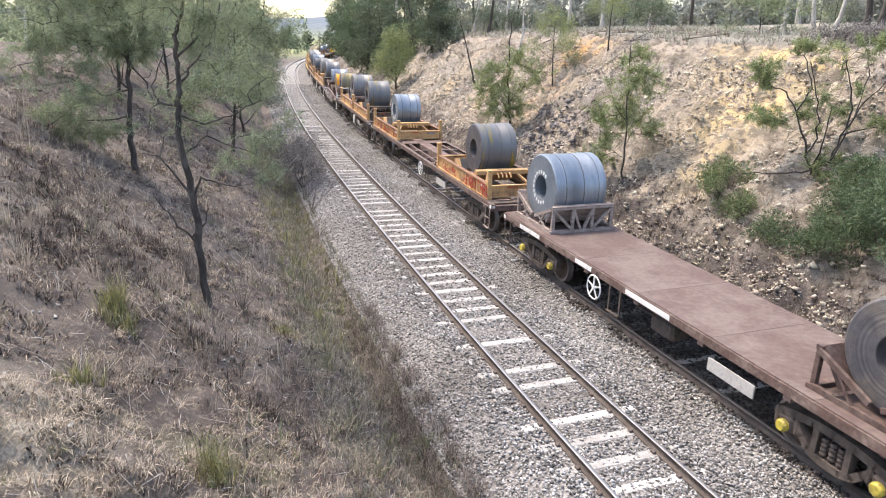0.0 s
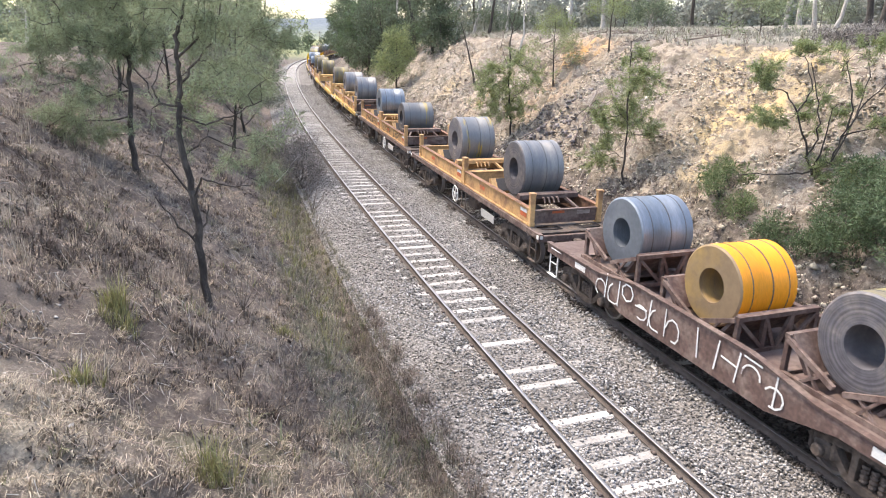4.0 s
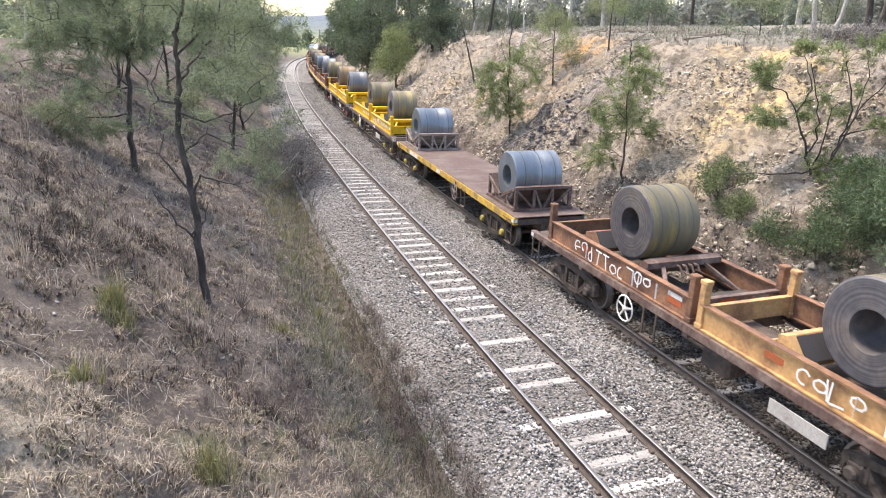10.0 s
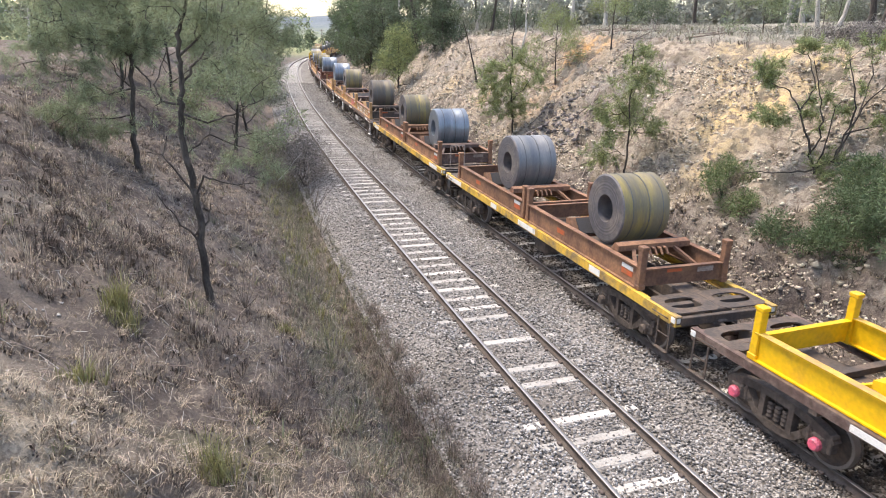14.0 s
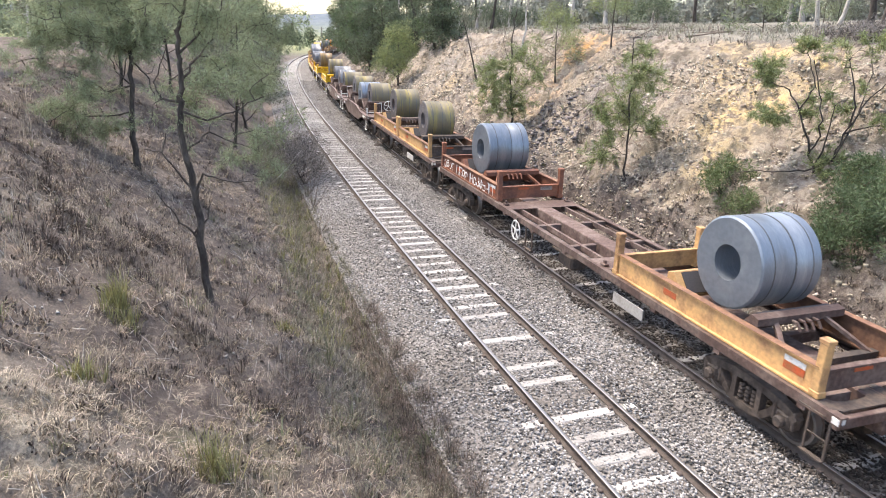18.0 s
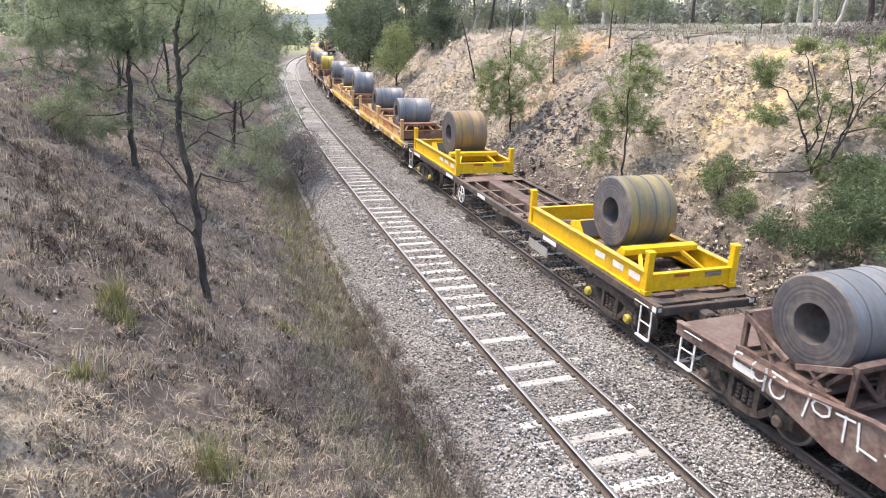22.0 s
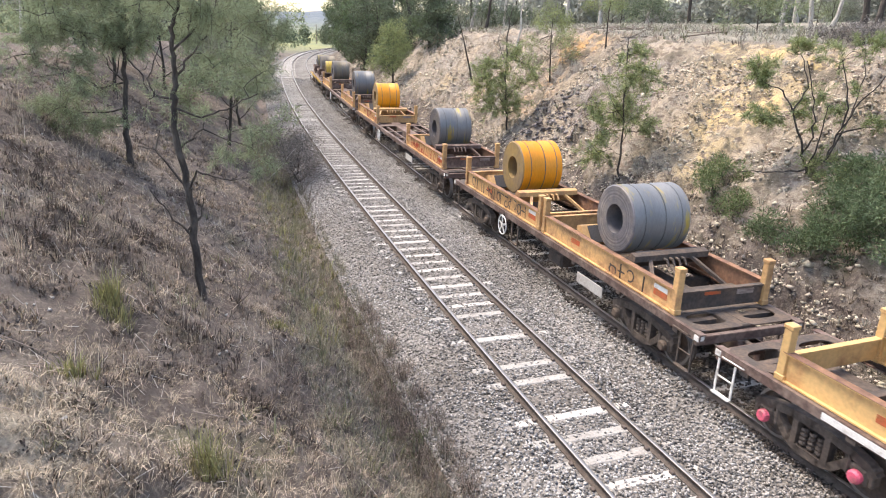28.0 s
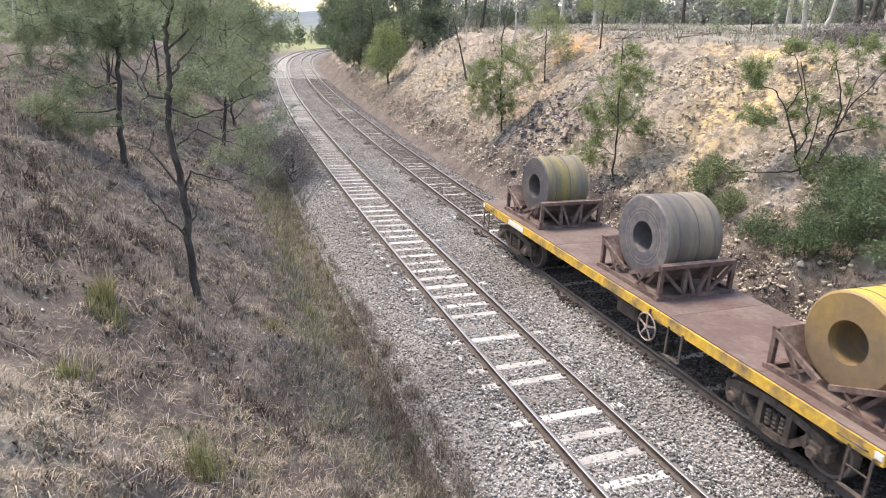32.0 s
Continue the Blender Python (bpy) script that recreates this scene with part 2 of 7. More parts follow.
# ---- the lie of the land ----
def ramp(v, a, b):
    u = np.clip((v - a) / (b - a), 0, 1)
    return u * u * (3 - 2 * u)


def waves(x, y, size, seed):
    """Smooth uneven field of about -1 to 1, of hills about that size."""
    r = np.random.RandomState(seed)
    z = np.zeros(np.shape(x))
    for _ in range(7):
        a, f, p = r.uniform(0, 6.28), r.uniform(0.6, 1.7) * 2 * math.pi / size, r.uniform(0, 6.28)
        z = z + np.sin((x * math.cos(a) + y * math.sin(a)) * f + p)
    return z / 4.0


def height(x, y, fine=True):
    l, s = from_line(x, y)
    z = np.full(np.shape(x), -0.55)
    # left bank
    top_l = 4.7 - 3.6 * ramp(s, 60, 115) - 2.0 * ramp(s, 115, 200)
    rise = np.clip(-l - 3.3, 0, None)
    bank = np.minimum(rise * 0.60, top_l + 0.55)
    flat = np.clip(rise - (top_l + 0.55) / 0.60, 0, None)
    left = bank + flat * 0.02 * (1 - ramp(s, 60, 140)) - 0.35 * np.exp(-((l + 3.2) / 0.5) ** 2)
    # right bank
    top_r = 6.6 - 2.2 * ramp(s, 55, 110) - 3.2 * ramp(s, 120, 190) - 1.2 * ramp(s, 190, 260)
    rise_r = np.clip(l - 6.0, 0, None)
    steep = 0.80 + 0.12 * waves(s, l, 14, 3)
    bank_r = rise_r * steep
    crest = top_r + 0.55 + 0.35 * waves(s, l * 0.3, 18, 5)
    soft = 0.8
    right = crest - soft * np.log1p(np.exp(np.clip((crest - bank_r) / soft, -30, 30)))
    right = np.where(rise_r > 0, np.maximum(right, 0), 0)
    flat_r = np.clip(l - 6.0 - crest / 0.8, 0, None)
    right = right + np.clip(flat_r, 0, 60) * 0.05 * (1 - ramp(s, 90, 200))
    z = np.where(l < -2.6, z + left, np.where(l > 6.0, z + right, z))
    r = np.hypot(x, y)
    away = ramp(np.where(l < 0, -l - 3.5, l - 6.5), 0, 1.5)
    if fine:
        on_bank = ramp(rise_r, 0.1, 1.5) * (1 - ramp(rise_r, 8.0, 11.0)) * (1 - ramp(s, 150, 200))
        # slanting strata and broken rock of the cutting
        q = s * 0.55 + z * 1.15 + 0.35 * waves(x, y, 5, 7)
        strata = np.abs((q * 1.1) % 1.0 - 0.5) * 2
        z = z + on_bank * (0.60 * (strata - 0.5) * (0.5 + 0.5 * waves(x, y, 6, 9)) + 0.30 * waves(x, y + z, 2.1, 11) + 0.20 * waves(x + z, y, 0.8, 13) + 0.10 * waves(x - z, y + z, 0.45, 14))
        z = z + away * np.where(l < 0, 0.14 * waves(x, y, 3.5, 15) + 0.07 * waves(x, y, 1.2, 17) + 0.05 * waves(x, y, 0.7, 25) + 0.16 * np.clip(waves(x, y, 2.0, 27), 0, 1.2) ** 2, 0.0)
    z = z + ramp(r, 60, 300) * away * 1.2 * waves(x, y, 150, 19)
    # valley and rolling hills far off
    z = z - ramp(s, 180, 420) * ramp(r, 150, 420) * 7.0 + ramp(r, 500, 1500) * (18 + 16 * waves(x, y, 900, 21)) 
    z = z + ramp(r, 1400, 2600) * (20 + 12 * waves(x, y, 700, 23))
    return z


def ground_z(x, y):
    return float(height(np.array([x]), np.array([y]))[0])


def axis(lo, hi, mid_lo, mid_hi, step, grow):
    a = list(np.arange(mid_lo, mid_hi, step))
    v, d = mid_hi, step
    while v < hi:
        a.append(v)
        d = min(d * grow, 160)
        v += d
    a.append(hi)
    v, d = mid_lo - step, step
    while v > lo:
        a.insert(0, v)
        d = min(d * grow, 160)
        v -= d
    a.insert(0, lo)
    return np.array(a)


def grid_mesh(name, xs, ys, zfun):
    X, Y = np.meshgrid(xs, ys)
    Z = zfun(X.ravel(), Y.ravel())
    v = np.c_[X.ravel(), Y.ravel(), Z]
    nx, ny = len(xs), len(ys)
    i = (np.arange(ny - 1)[:, None] * nx + np.arange(nx - 1)).ravel()
    f = np.c_[i, i + 1, i + nx + 1, i + nx]
    return mesh_np(name, v, f)


def mesh_np(name, v, f):
    """A mesh from arrays of corners and of equal faces, computed in the script."""
    me = bpy.data.meshes.new(name)
    v, f = np.asarray(v, np.float32), np.asarray(f, np.int32)
    k = f.shape[1]
    me.vertices.add(len(v))
    me.vertices.foreach_set("co", v.ravel())
    me.loops.add(f.size)
    me.loops.foreach_set("vertex_index", f.ravel())
    me.polygons.add(len(f))
    me.polygons.foreach_set("loop_start", np.arange(0, f.size, k, dtype=np.int32))
    me.update(calc_edges=True)
    me.validate()
    return me


def smooth(me, on=True):
    me.polygons.foreach_set("use_smooth", [on] * len(me.polygons))
    me.update()
    return me


# ground surface: dry grass and earth, rock on the cutting face, pale fields far off
def ground_material():
    m = bpy.data.materials.new("dry_ground")
    m.use_nodes = True
    n, l = m.node_tree.nodes, m.node_tree.links
    b = n["Principled BSDF"]
    b.inputs["Roughness"].default_value = 0.95

    def noise_tex(scale, detail=6, rough=0.6, stretch=None):
        t = n.new("ShaderNodeTexNoise")
        t.inputs["Scale"].default_value, t.inputs["Detail"].default_value, t.inputs["Roughness"].default_value = scale, detail, rough
        if stretch:
            mp = n.new("ShaderNodeMapping")
            mp.inputs["Scale"].default_value = stretch[0]
            mp.inputs["Rotation"].default_value = stretch[1]
            l.new(co.outputs["Object"], mp.inputs["Vector"])
            l.new(mp.outputs[0], t.inputs["Vector"])
        else:
            l.new(co.outputs["Object"], t.inputs["Vector"])
        return t.outputs["Fac"]

    def span(v, lo, hi):
        r = n.new("ShaderNodeMapRange")
        r.inputs["From Min"].default_value, r.inputs["From Max"].default_value = lo, hi
        l.new(v, r.inputs["Value"])
        return r.outputs[0]

    def mix(f, a, c):
        x = n.new("ShaderNodeMix")
        x.data_type = "RGBA"
        l.new(f, x.inputs["Factor"])
        for v, k in ((a, 6), (c, 7)):
            if isinstance(v, tuple):
                x.inputs[k].default_value = (*v, 1)
            else:
                l.new(v, x.inputs[k])
        return x.outputs[2]

    co = n.new("ShaderNodeTexCoord")
    soil = mix(span(noise_tex(0.9), 0.4, 0.62), (0.090, 0.070, 0.062), (0.155, 0.125, 0.107))
    soil = mix(span(noise_tex(2.3, 7, 0.7), 0.50, 0.66), soil, (0.068, 0.050, 0.044))
    soil = mix(span(noise_tex(9, 7, 0.7), 0.52, 0.72), soil, (0.29, 0.24, 0.20))
    soil = mix(span(noise_tex(21, 5, 0.7), 0.58, 0.72), soil, (0.05, 0.038, 0.034))
    soil = mix(span(noise_tex(0.35), 0.58, 0.72), soil, (0.15, 0.135, 0.085))
    wn = n.new("ShaderNodeAttribute")
    wn.attribute_name = "worn"
    wm = n.new("ShaderNodeMath")
    wm.operation = "MULTIPLY"
    l.new(wn.outputs["Fac"], wm.inputs[0])
    l.new(span(noise_tex(3.0, 6, 0.7), 0.32, 0.52), wm.inputs[1])
    soil = mix(wm.outputs[0], soil, (0.40, 0.345, 0.28))
    rock = mix(span(noise_tex(0.55, 5), 0.42, 0.60), (0.275, 0.237, 0.203), (0.375, 0.302, 0.225))
    och = n.new("ShaderNodeAttribute")
    och.attribute_name = "ochre"
    ow = n.new("ShaderNodeMath")
    ow.operation = "MULTIPLY"
    l.new(och.outputs["Fac"], ow.inputs[0])
    l.new(span(noise_tex(1.0, 6, 0.7), 0.38, 0.56), ow.inputs[1])
    rock = mix(ow.outputs[0], rock, (0.58, 0.33, 0.135))
    yel = n.new("ShaderNodeAttribute")
    yel.attribute_name = "yellow"
    yw = n.new("ShaderNodeMath")
    yw.operation = "MULTIPLY"
    l.new(yel.outputs["Fac"], yw.inputs[0])
    l.new(span(noise_tex(1.6, 6, 0.7), 0.36, 0.54), yw.inputs[1])
    rock = mix(yw.outputs[0], rock, (0.60, 0.43, 0.20))
    rock = mix(span(noise_tex(2.4, 8, 0.7, ((1, 1, 2.6), (0.5, 0.3, 0))), 0.49, 0.60), rock, (0.165, 0.125, 0.10))
    rock = mix(span(noise_tex(7, 8, 0.75), 0.56, 0.70), rock, (0.52, 0.475, 0.40))
    rock = mix(span(noise_tex(1.1, 6), 0.51, 0.62), rock, (0.165, 0.135, 0.10))
    at = n.new("ShaderNodeAttribute")
    at.attribute_name = "rock"
    fld = n.new("ShaderNodeAttribute")
    fld.attribute_name = "field"
    cover = n.new("ShaderNodeMath")
    cover.operation = "ADD"
    l.new(at.outputs["Fac"], cover.inputs[0])
    jag = span(noise_tex(1.3, 6), 0.3, 0.7)
    j2 = n.new("ShaderNodeMath")
    j2.operation, j2.inputs[1].default_value = "MULTIPLY_ADD", 0.7
    l.new(jag, j2.inputs[0])
    j2.inputs[2].default_value = -0.35
    l.new(j2.outputs[0], cover.inputs[1])
    col = mix(span(cover.outputs[0], 0.35, 0.65), soil, rock)
    hl = n.new("ShaderNodeAttribute")
    hl.attribute_name = "hilltop"
    straw = mix(span(noise_tex(0.6), 0.4, 0.6), (0.29, 0.262, 0.215), (0.215, 0.192, 0.15))
    col = mix(hl.outputs["Fac"], col, straw)
    field = mix(span(noise_tex(0.02, 5), 0.42, 0.6), (0.235, 0.235, 0.095), (0.14, 0.16, 0.085))
    col = mix(fld.outputs["Fac"], col, field)
    # far wooded hills: distance haze is mixed into this pale bluish colour
    hazy_wood = mix(span(noise_tex(0.05, 8, 0.7), 0.4, 0.6), (0.095, 0.115, 0.135), (0.13, 0.15, 0.17))
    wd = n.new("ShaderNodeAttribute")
    wd.attribute_name = "hazy_wooded"
    col = mix(wd.outputs["Fac"], col, hazy_wood)
    fine = n.new("ShaderNodeHueSaturation")
    l.new(col, fine.inputs["Color"])
    g = span(noise_tex(34, 5, 0.7), 0.3, 0.7)
    g2 = n.new("ShaderNodeMapRange")
    g2.inputs["To Min"].default_value, g2.inputs["To Max"].default_value = 0.68, 1.32
    l.new(g, g2.inputs["Value"])
    l.new(g2.outputs[0], fine.inputs["Value"])
    l.new(fine.outputs[0], b.inputs["Base Color"])
    bp = n.new("ShaderNodeBump")
    bp.inputs["Strength"].default_value, bp.inputs["Distance"].default_value = 0.9, 0.12
    l.new(noise_tex(5, 9, 0.75), bp.inputs["Height"])
    l.new(bp.outputs[0], b.inputs["Normal"])
    return m


M_GROUND = ground_material()
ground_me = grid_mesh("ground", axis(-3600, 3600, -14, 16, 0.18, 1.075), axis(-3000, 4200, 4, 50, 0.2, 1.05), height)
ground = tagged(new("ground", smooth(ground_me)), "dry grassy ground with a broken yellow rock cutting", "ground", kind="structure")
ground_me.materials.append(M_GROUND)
_co = np.zeros(len(ground_me.vertices) * 3, np.float32)
ground_me.vertices.foreach_get("co", _co)
_co = _co.reshape(-1, 3)
_l, _s = from_line(_co[:, 0], _co[:, 1])
_r = np.hypot(_co[:, 0], _co[:, 1])
_rock = ramp(_l, 6.8, 9.6) * (1 - ramp(_l, 15.2, 17.2)) * (1 - ramp(_s, 110, 190)) * ramp(_co[:, 2], -0.4, 0.6)
_ochre = np.zeros(len(_co))
for _ax, _ay, _ra, _pw in ((7.4, 40.6, 1.8, 1.0), (6.2, 40.0, 1.3, 0.8), (4.6, 38.8, 1.3, 0.6), (2.0, 45.0, 1.6, 0.5)):
    _ochre = np.maximum(_ochre, _pw * np.exp(-((_co[:, 0] - _ax) ** 2 + (_co[:, 1] - _ay) ** 2) / _ra ** 2))
_yellow = np.zeros(len(_co))
for _ax, _ay, _ra, _pw in ((12.4, 31.0, 1.6, 0.8), (11.2, 28.0, 1.6, 0.8), (10.0, 25.2, 1.5, 0.9), (8.6, 23.3, 1.1, 0.7), (10.8, 23.9, 1.0, 1.0), (12.4, 27.6, 1.3, 1.0), (12.5, 24.4, 1.0, 1.0), (13.8, 26.8, 1.1, 0.9), (-0.6, 51.6, 1.4, 0.4)):
    _yellow = np.maximum(_yellow, _pw * np.exp(-((_co[:, 0] - _ax) ** 2 + (_co[:, 1] - _ay) ** 2) / _ra ** 2))
_worn = np.zeros(len(_co))
for _ax, _ay, _ra, _pw in ((-4.4, 5.9, 0.8, 1.0), (-5.1, 6.5, 0.6, 0.8), (-3.6, 5.5, 0.5, 0.9), (-7.9, 13.4, 0.7, 0.4), (-8.6, 12.0, 0.8, 0.45)):
    _worn = np.maximum(_worn, _pw * np.exp(-((_co[:, 0] - _ax) ** 2 + (_co[:, 1] - _ay) ** 2) / _ra ** 2))
_hill = ramp(_l, 15.4, 17.4) * (1 - ramp(_s, 110, 190)) * (1 - ramp(_r, 120, 200))
for _name, _val in (("rock", _rock), ("ochre", _ochre), ("yellow", _yellow), ("worn", _worn), ("hilltop", _hill), ("field", ramp(_r, 150, 260) * ramp(_s, 140, 200)), ("hazy_wooded", ramp(_r, 700, 1300))):
    ground_me.attributes.new(_name, "FLOAT", "POINT").data.foreach_set("value", _val.astype(np.float32))


# ---- track ----
def sweep(name, ss, profile, l0, close=True):
    """A ribbon or bar: a profile of (l, z) corners carried along the line at l0."""
    x, y, t = on_line(ss, l0)
    pr = np.array(profile)
    n = len(pr)
    v = np.stack([x[:, None] + pr[:, 0] * np.cos(t)[:, None], y[:, None] - pr[:, 0] * np.sin(t)[:, None], np.broadcast_to(pr[:, 1], (len(ss), n))], -1).reshape(-1, 3)
    i = np.arange(len(ss) - 1)[:, None] * n
    j = np.arange(n if close else n - 1)
    j2 = (j + 1) % n
    f = np.stack([i + j, i + j2, i + n + j2, i + n + j], -1).reshape(-1, 4)
    return mesh_np(name, v, f)


LONG = np.concatenate([np.arange(-460, 0, 10.0), np.arange(0, 60, 0.5), np.arange(60, 260, 2.0), np.arange(260, 520, 10.0)])
ballast_profile = [(-2.75, -0.62), (-2.2, -0.48), (-1.55, -0.20), (-0.95, -0.155), (-0.75, -0.165), (0.75, -0.165), (0.95, -0.150), (1.5, -0.19), (1.9, -0.26), (2.3, -0.22), (FAR - 1.3, -0.16), (FAR - 0.95, -0.145), (FAR - 0.75, -0.155), (FAR + 0.75, -0.155), (FAR + 0.95, -0.145), (FAR + 1.5, -0.2), (FAR + 2.15, -0.5), (FAR + 2.7, -0.62)]
ballast = tagged(new("ballast", smooth(sweep("ballast", LONG, ballast_profile, 0.0, False))), "grey crushed stone ballast bed under two railway tracks", "ballast", kind="structure")
ballast.data.materials.append(M_BALLAST)

head, web, foot = 0.035, 0.009, 0.07
rail_profile = [(-foot, -0.155), (foot, -0.155), (foot, -0.14), (web, -0.125), (web, -0.045), (head, -0.03), (head, -0.004), (head - 0.008, 0.0), (-head + 0.008, 0.0), (-head, -0.004), (-head, -0.03), (-web, -0.045), (-web, -0.125), (-foot, -0.14)]
SPACING = 0.687


def box_bm(bm, lo, hi, bevel=0.0):
    r = bmesh.ops.create_cube(bm, size=1.0)
    c, d = [(a + b) / 2 for a, b in zip(lo, hi)], [b - a for a, b in zip(lo, hi)]
    for v in r["verts"]:
        v.co = Vector((v.co.x * d[0] + c[0], v.co.y * d[1] + c[1], v.co.z * d[2] + c[2]))
    if bevel:
        es = list({e for v in r["verts"] for e in v.link_edges})
        bmesh.ops.bevel(bm, geom=es, offset=bevel, segments=1, affect="EDGES", clamp_overlap=True)


def to_mesh(name, bm, *mats, shade=False):
    me = bpy.data.meshes.new(name)
    bm.to_mesh(me)
    bm.free()
    for m in mats:
        me.materials.append(m)
    if shade:
        smooth(me)
    return me


def attach(ob, parent, m=None):
    ob.parent = parent
    if m is not None:
        ob.matrix_basis = m
    return ob


def build_track(name, l0, label):
    track = tagged(new(name), label, "railway track", kind="structure")
    for side in (-0.7525, 0.7525):
        me = sweep("rail", LONG, rail_profile, l0 + side)
        me.materials.append(M_RAIL)
        me.materials.append(M_RAILTOP)
        n = len(rail_profile)
        mi = np.zeros(len(me.polygons), np.int32)
        for q in (6, 7, 8):
            mi[q::n] = 1
        me.polygons.foreach_set("material_index", mi)
        attach(new("rail", me), track)
    bm = bmesh.new()
    box_bm(bm, (-1.24, -0.125, -0.34), (1.24, 0.125, -0.155), 0.03)
    for v in bm.verts:   # lower in the middle, as cast
        if abs(v.co.x) < 0.4 and v.co.z > -0.2:
            v.co.z -= 0.02
    one = to_mesh("sleeper", bm, M_SLEEPER)
    bm = bmesh.new()
    for x in (-0.7525, 0.7525):
        for d in (-0.1, 0.1):
            box_bm(bm, (x + d - 0.035, -0.05, -0.155), (x + d + 0.035, 0.05, -0.105), 0.012)
    clip = to_mesh("rail_clip", bm, M_CLIP)
    rnd = random.Random(11 + int(l0))
    verts, faces = [], []
    base = np.array([v.co[:] for v in one.vertices])
    for i in range(-10, 330):
        s = i * SPACING + 0.35
        x, y, t = on_line(np.array(s), l0)
        m = Matrix.Translation((float(x), float(y), rnd.uniform(-0.012, 0.008))) @ Matrix.Rotation(-float(t) + rnd.uniform(-0.02, 0.02), 4, "Z")
        if 0 <= i < 150:
            sl = attach(new("sleeper", one), track, m)
            if i < 75:
                attach(new("rail_clips", clip), sl)
        else:
            faces += [[k + len(verts) for k in p.vertices] for p in one.polygons]
            verts += [(m @ Vector(c))[:] for c in base]
    far = bpy.data.meshes.new("far_sleepers")
    far.from_pydata(verts, [], faces)
    far.materials.append(M_SLEEPER)
    tagged(attach(new("far_sleepers", far), track), kind="stuff")
    return track


build_track("track_near", 0.0, "empty railway track with bright rail heads on pale concrete sleepers")
build_track("track_far", FAR, "railway track with rusty rails beneath the coil train")
# ---- the coil train: parts ----
MESHES = {}
DECK = 1.28


def shared(key, make):
    if key not in MESHES:
        MESHES[key] = make()
    return MESHES[key]


def bit(name, key, make, parent, at=None, label=""):
    """One part on shared mesh data under a thing or a part."""
    ob = attach(new(name, shared(key, make)), parent, at)
    if label:
        ob["label"] = label
    return ob


def beam(bm, a, b, w, h):
    """A straight bar of w by h from a to b."""
    a, b = Vector(a), Vector(b)
    d = b - a
    q = d.to_track_quat("Y", "Z").to_matrix().to_4x4()
    r = bmesh.ops.create_cube(bm, size=1.0)
    m = Matrix.Translation((a + b) / 2) @ q @ Matrix.Diagonal((w, d.length, h, 1))
    bmesh.ops.transform(bm, matrix=m, verts=r["verts"])


def rod(bm, a, b, r, n=8):
    a, b = Vector(a), Vector(b)
    d = b - a
    q = d.to_track_quat("Z", "Y").to_matrix().to_4x4()
    c = bmesh.ops.create_cone(bm, cap_ends=True, segments=n, radius1=r, radius2=r, depth=d.length)
    bmesh.ops.transform(bm, matrix=Matrix.Translation((a + b) / 2) @ q, verts=c["verts"])


def bars(mat, *items, bevel=0.0, shade=False, name="bars"):
    """A mesh of boxes ('b', lo, hi), bars ('m', a, b, w, h) and rods ('r', a, b, radius)."""
    def make():
        bm = bmesh.new()
        for it in items:
            if it[0] == "b":
                box_bm(bm, it[1], it[2], bevel)
            elif it[0] == "m":
                beam(bm, *it[1:])
            else:
                rod(bm, *it[1:])
        return to_mesh(name, bm, mat, shade=shade)
    return make


def lathe(profile, n, mats, index=None, axis_x=True, sharp=True):
    """Turned shape: (radius, along) corners round the x axis."""
    def make():
        bm = bmesh.new()
        rings = []
        for r, a in profile:
            rings.append([bm.verts.new((a, r * math.cos(2 * math.pi * k / n), r * math.sin(2 * math.pi * k / n))) for k in range(n)])
        for i in range(len(rings)):
            p, q = rings[i], rings[(i + 1) % len(rings)]
            for k in range(n):
                f = bm.faces.new((p[k], p[(k + 1) % n], q[(k + 1) % n], q[k]))
                f.material_index = index[i] if index else 0
        bmesh.ops.recalc_face_normals(bm, faces=bm.faces)
        me = to_mesh("turned", bm, *mats)
        if not sharp:
            smooth(me)
        return me
    return make


def plate(outline, thick, mat):
    """A plate in the y-z plane, thick metres about x = 0."""
    def make():
        bm = bmesh.new()
        fa = [bm.verts.new((-thick / 2, y, z)) for y, z in outline]
        fb = [bm.verts.new((thick / 2, y, z)) for y, z in outline]
        bm.faces.new(fa)
        bm.faces.new(fb[::-1])
        n = len(outline)
        for i in range(n):
            bm.faces.new((fa[i], fa[(i + 1) % n], fb[(i + 1) % n], fb[i]))
        bmesh.ops.recalc_face_normals(bm, faces=bm.faces)
        return to_mesh("plate", bm, mat)
    return make


WHEEL = lathe([(0.07, -0.09), (0.13, -0.09), (0.15, -0.03), (0.36, -0.02), (0.40, -0.065), (0.455, -0.065), (0.462, 0.06), (0.485, 0.07), (0.485, 0.085), (0.40, 0.085), (0.36, 0.04), (0.15, 0.05), (0.13, 0.10), (0.07, 0.10)], 28, (M_DARK, M_RAILTOP), [0, 0, 0, 0, 1, 1, 0, 0, 0, 0, 0, 0, 0, 0])


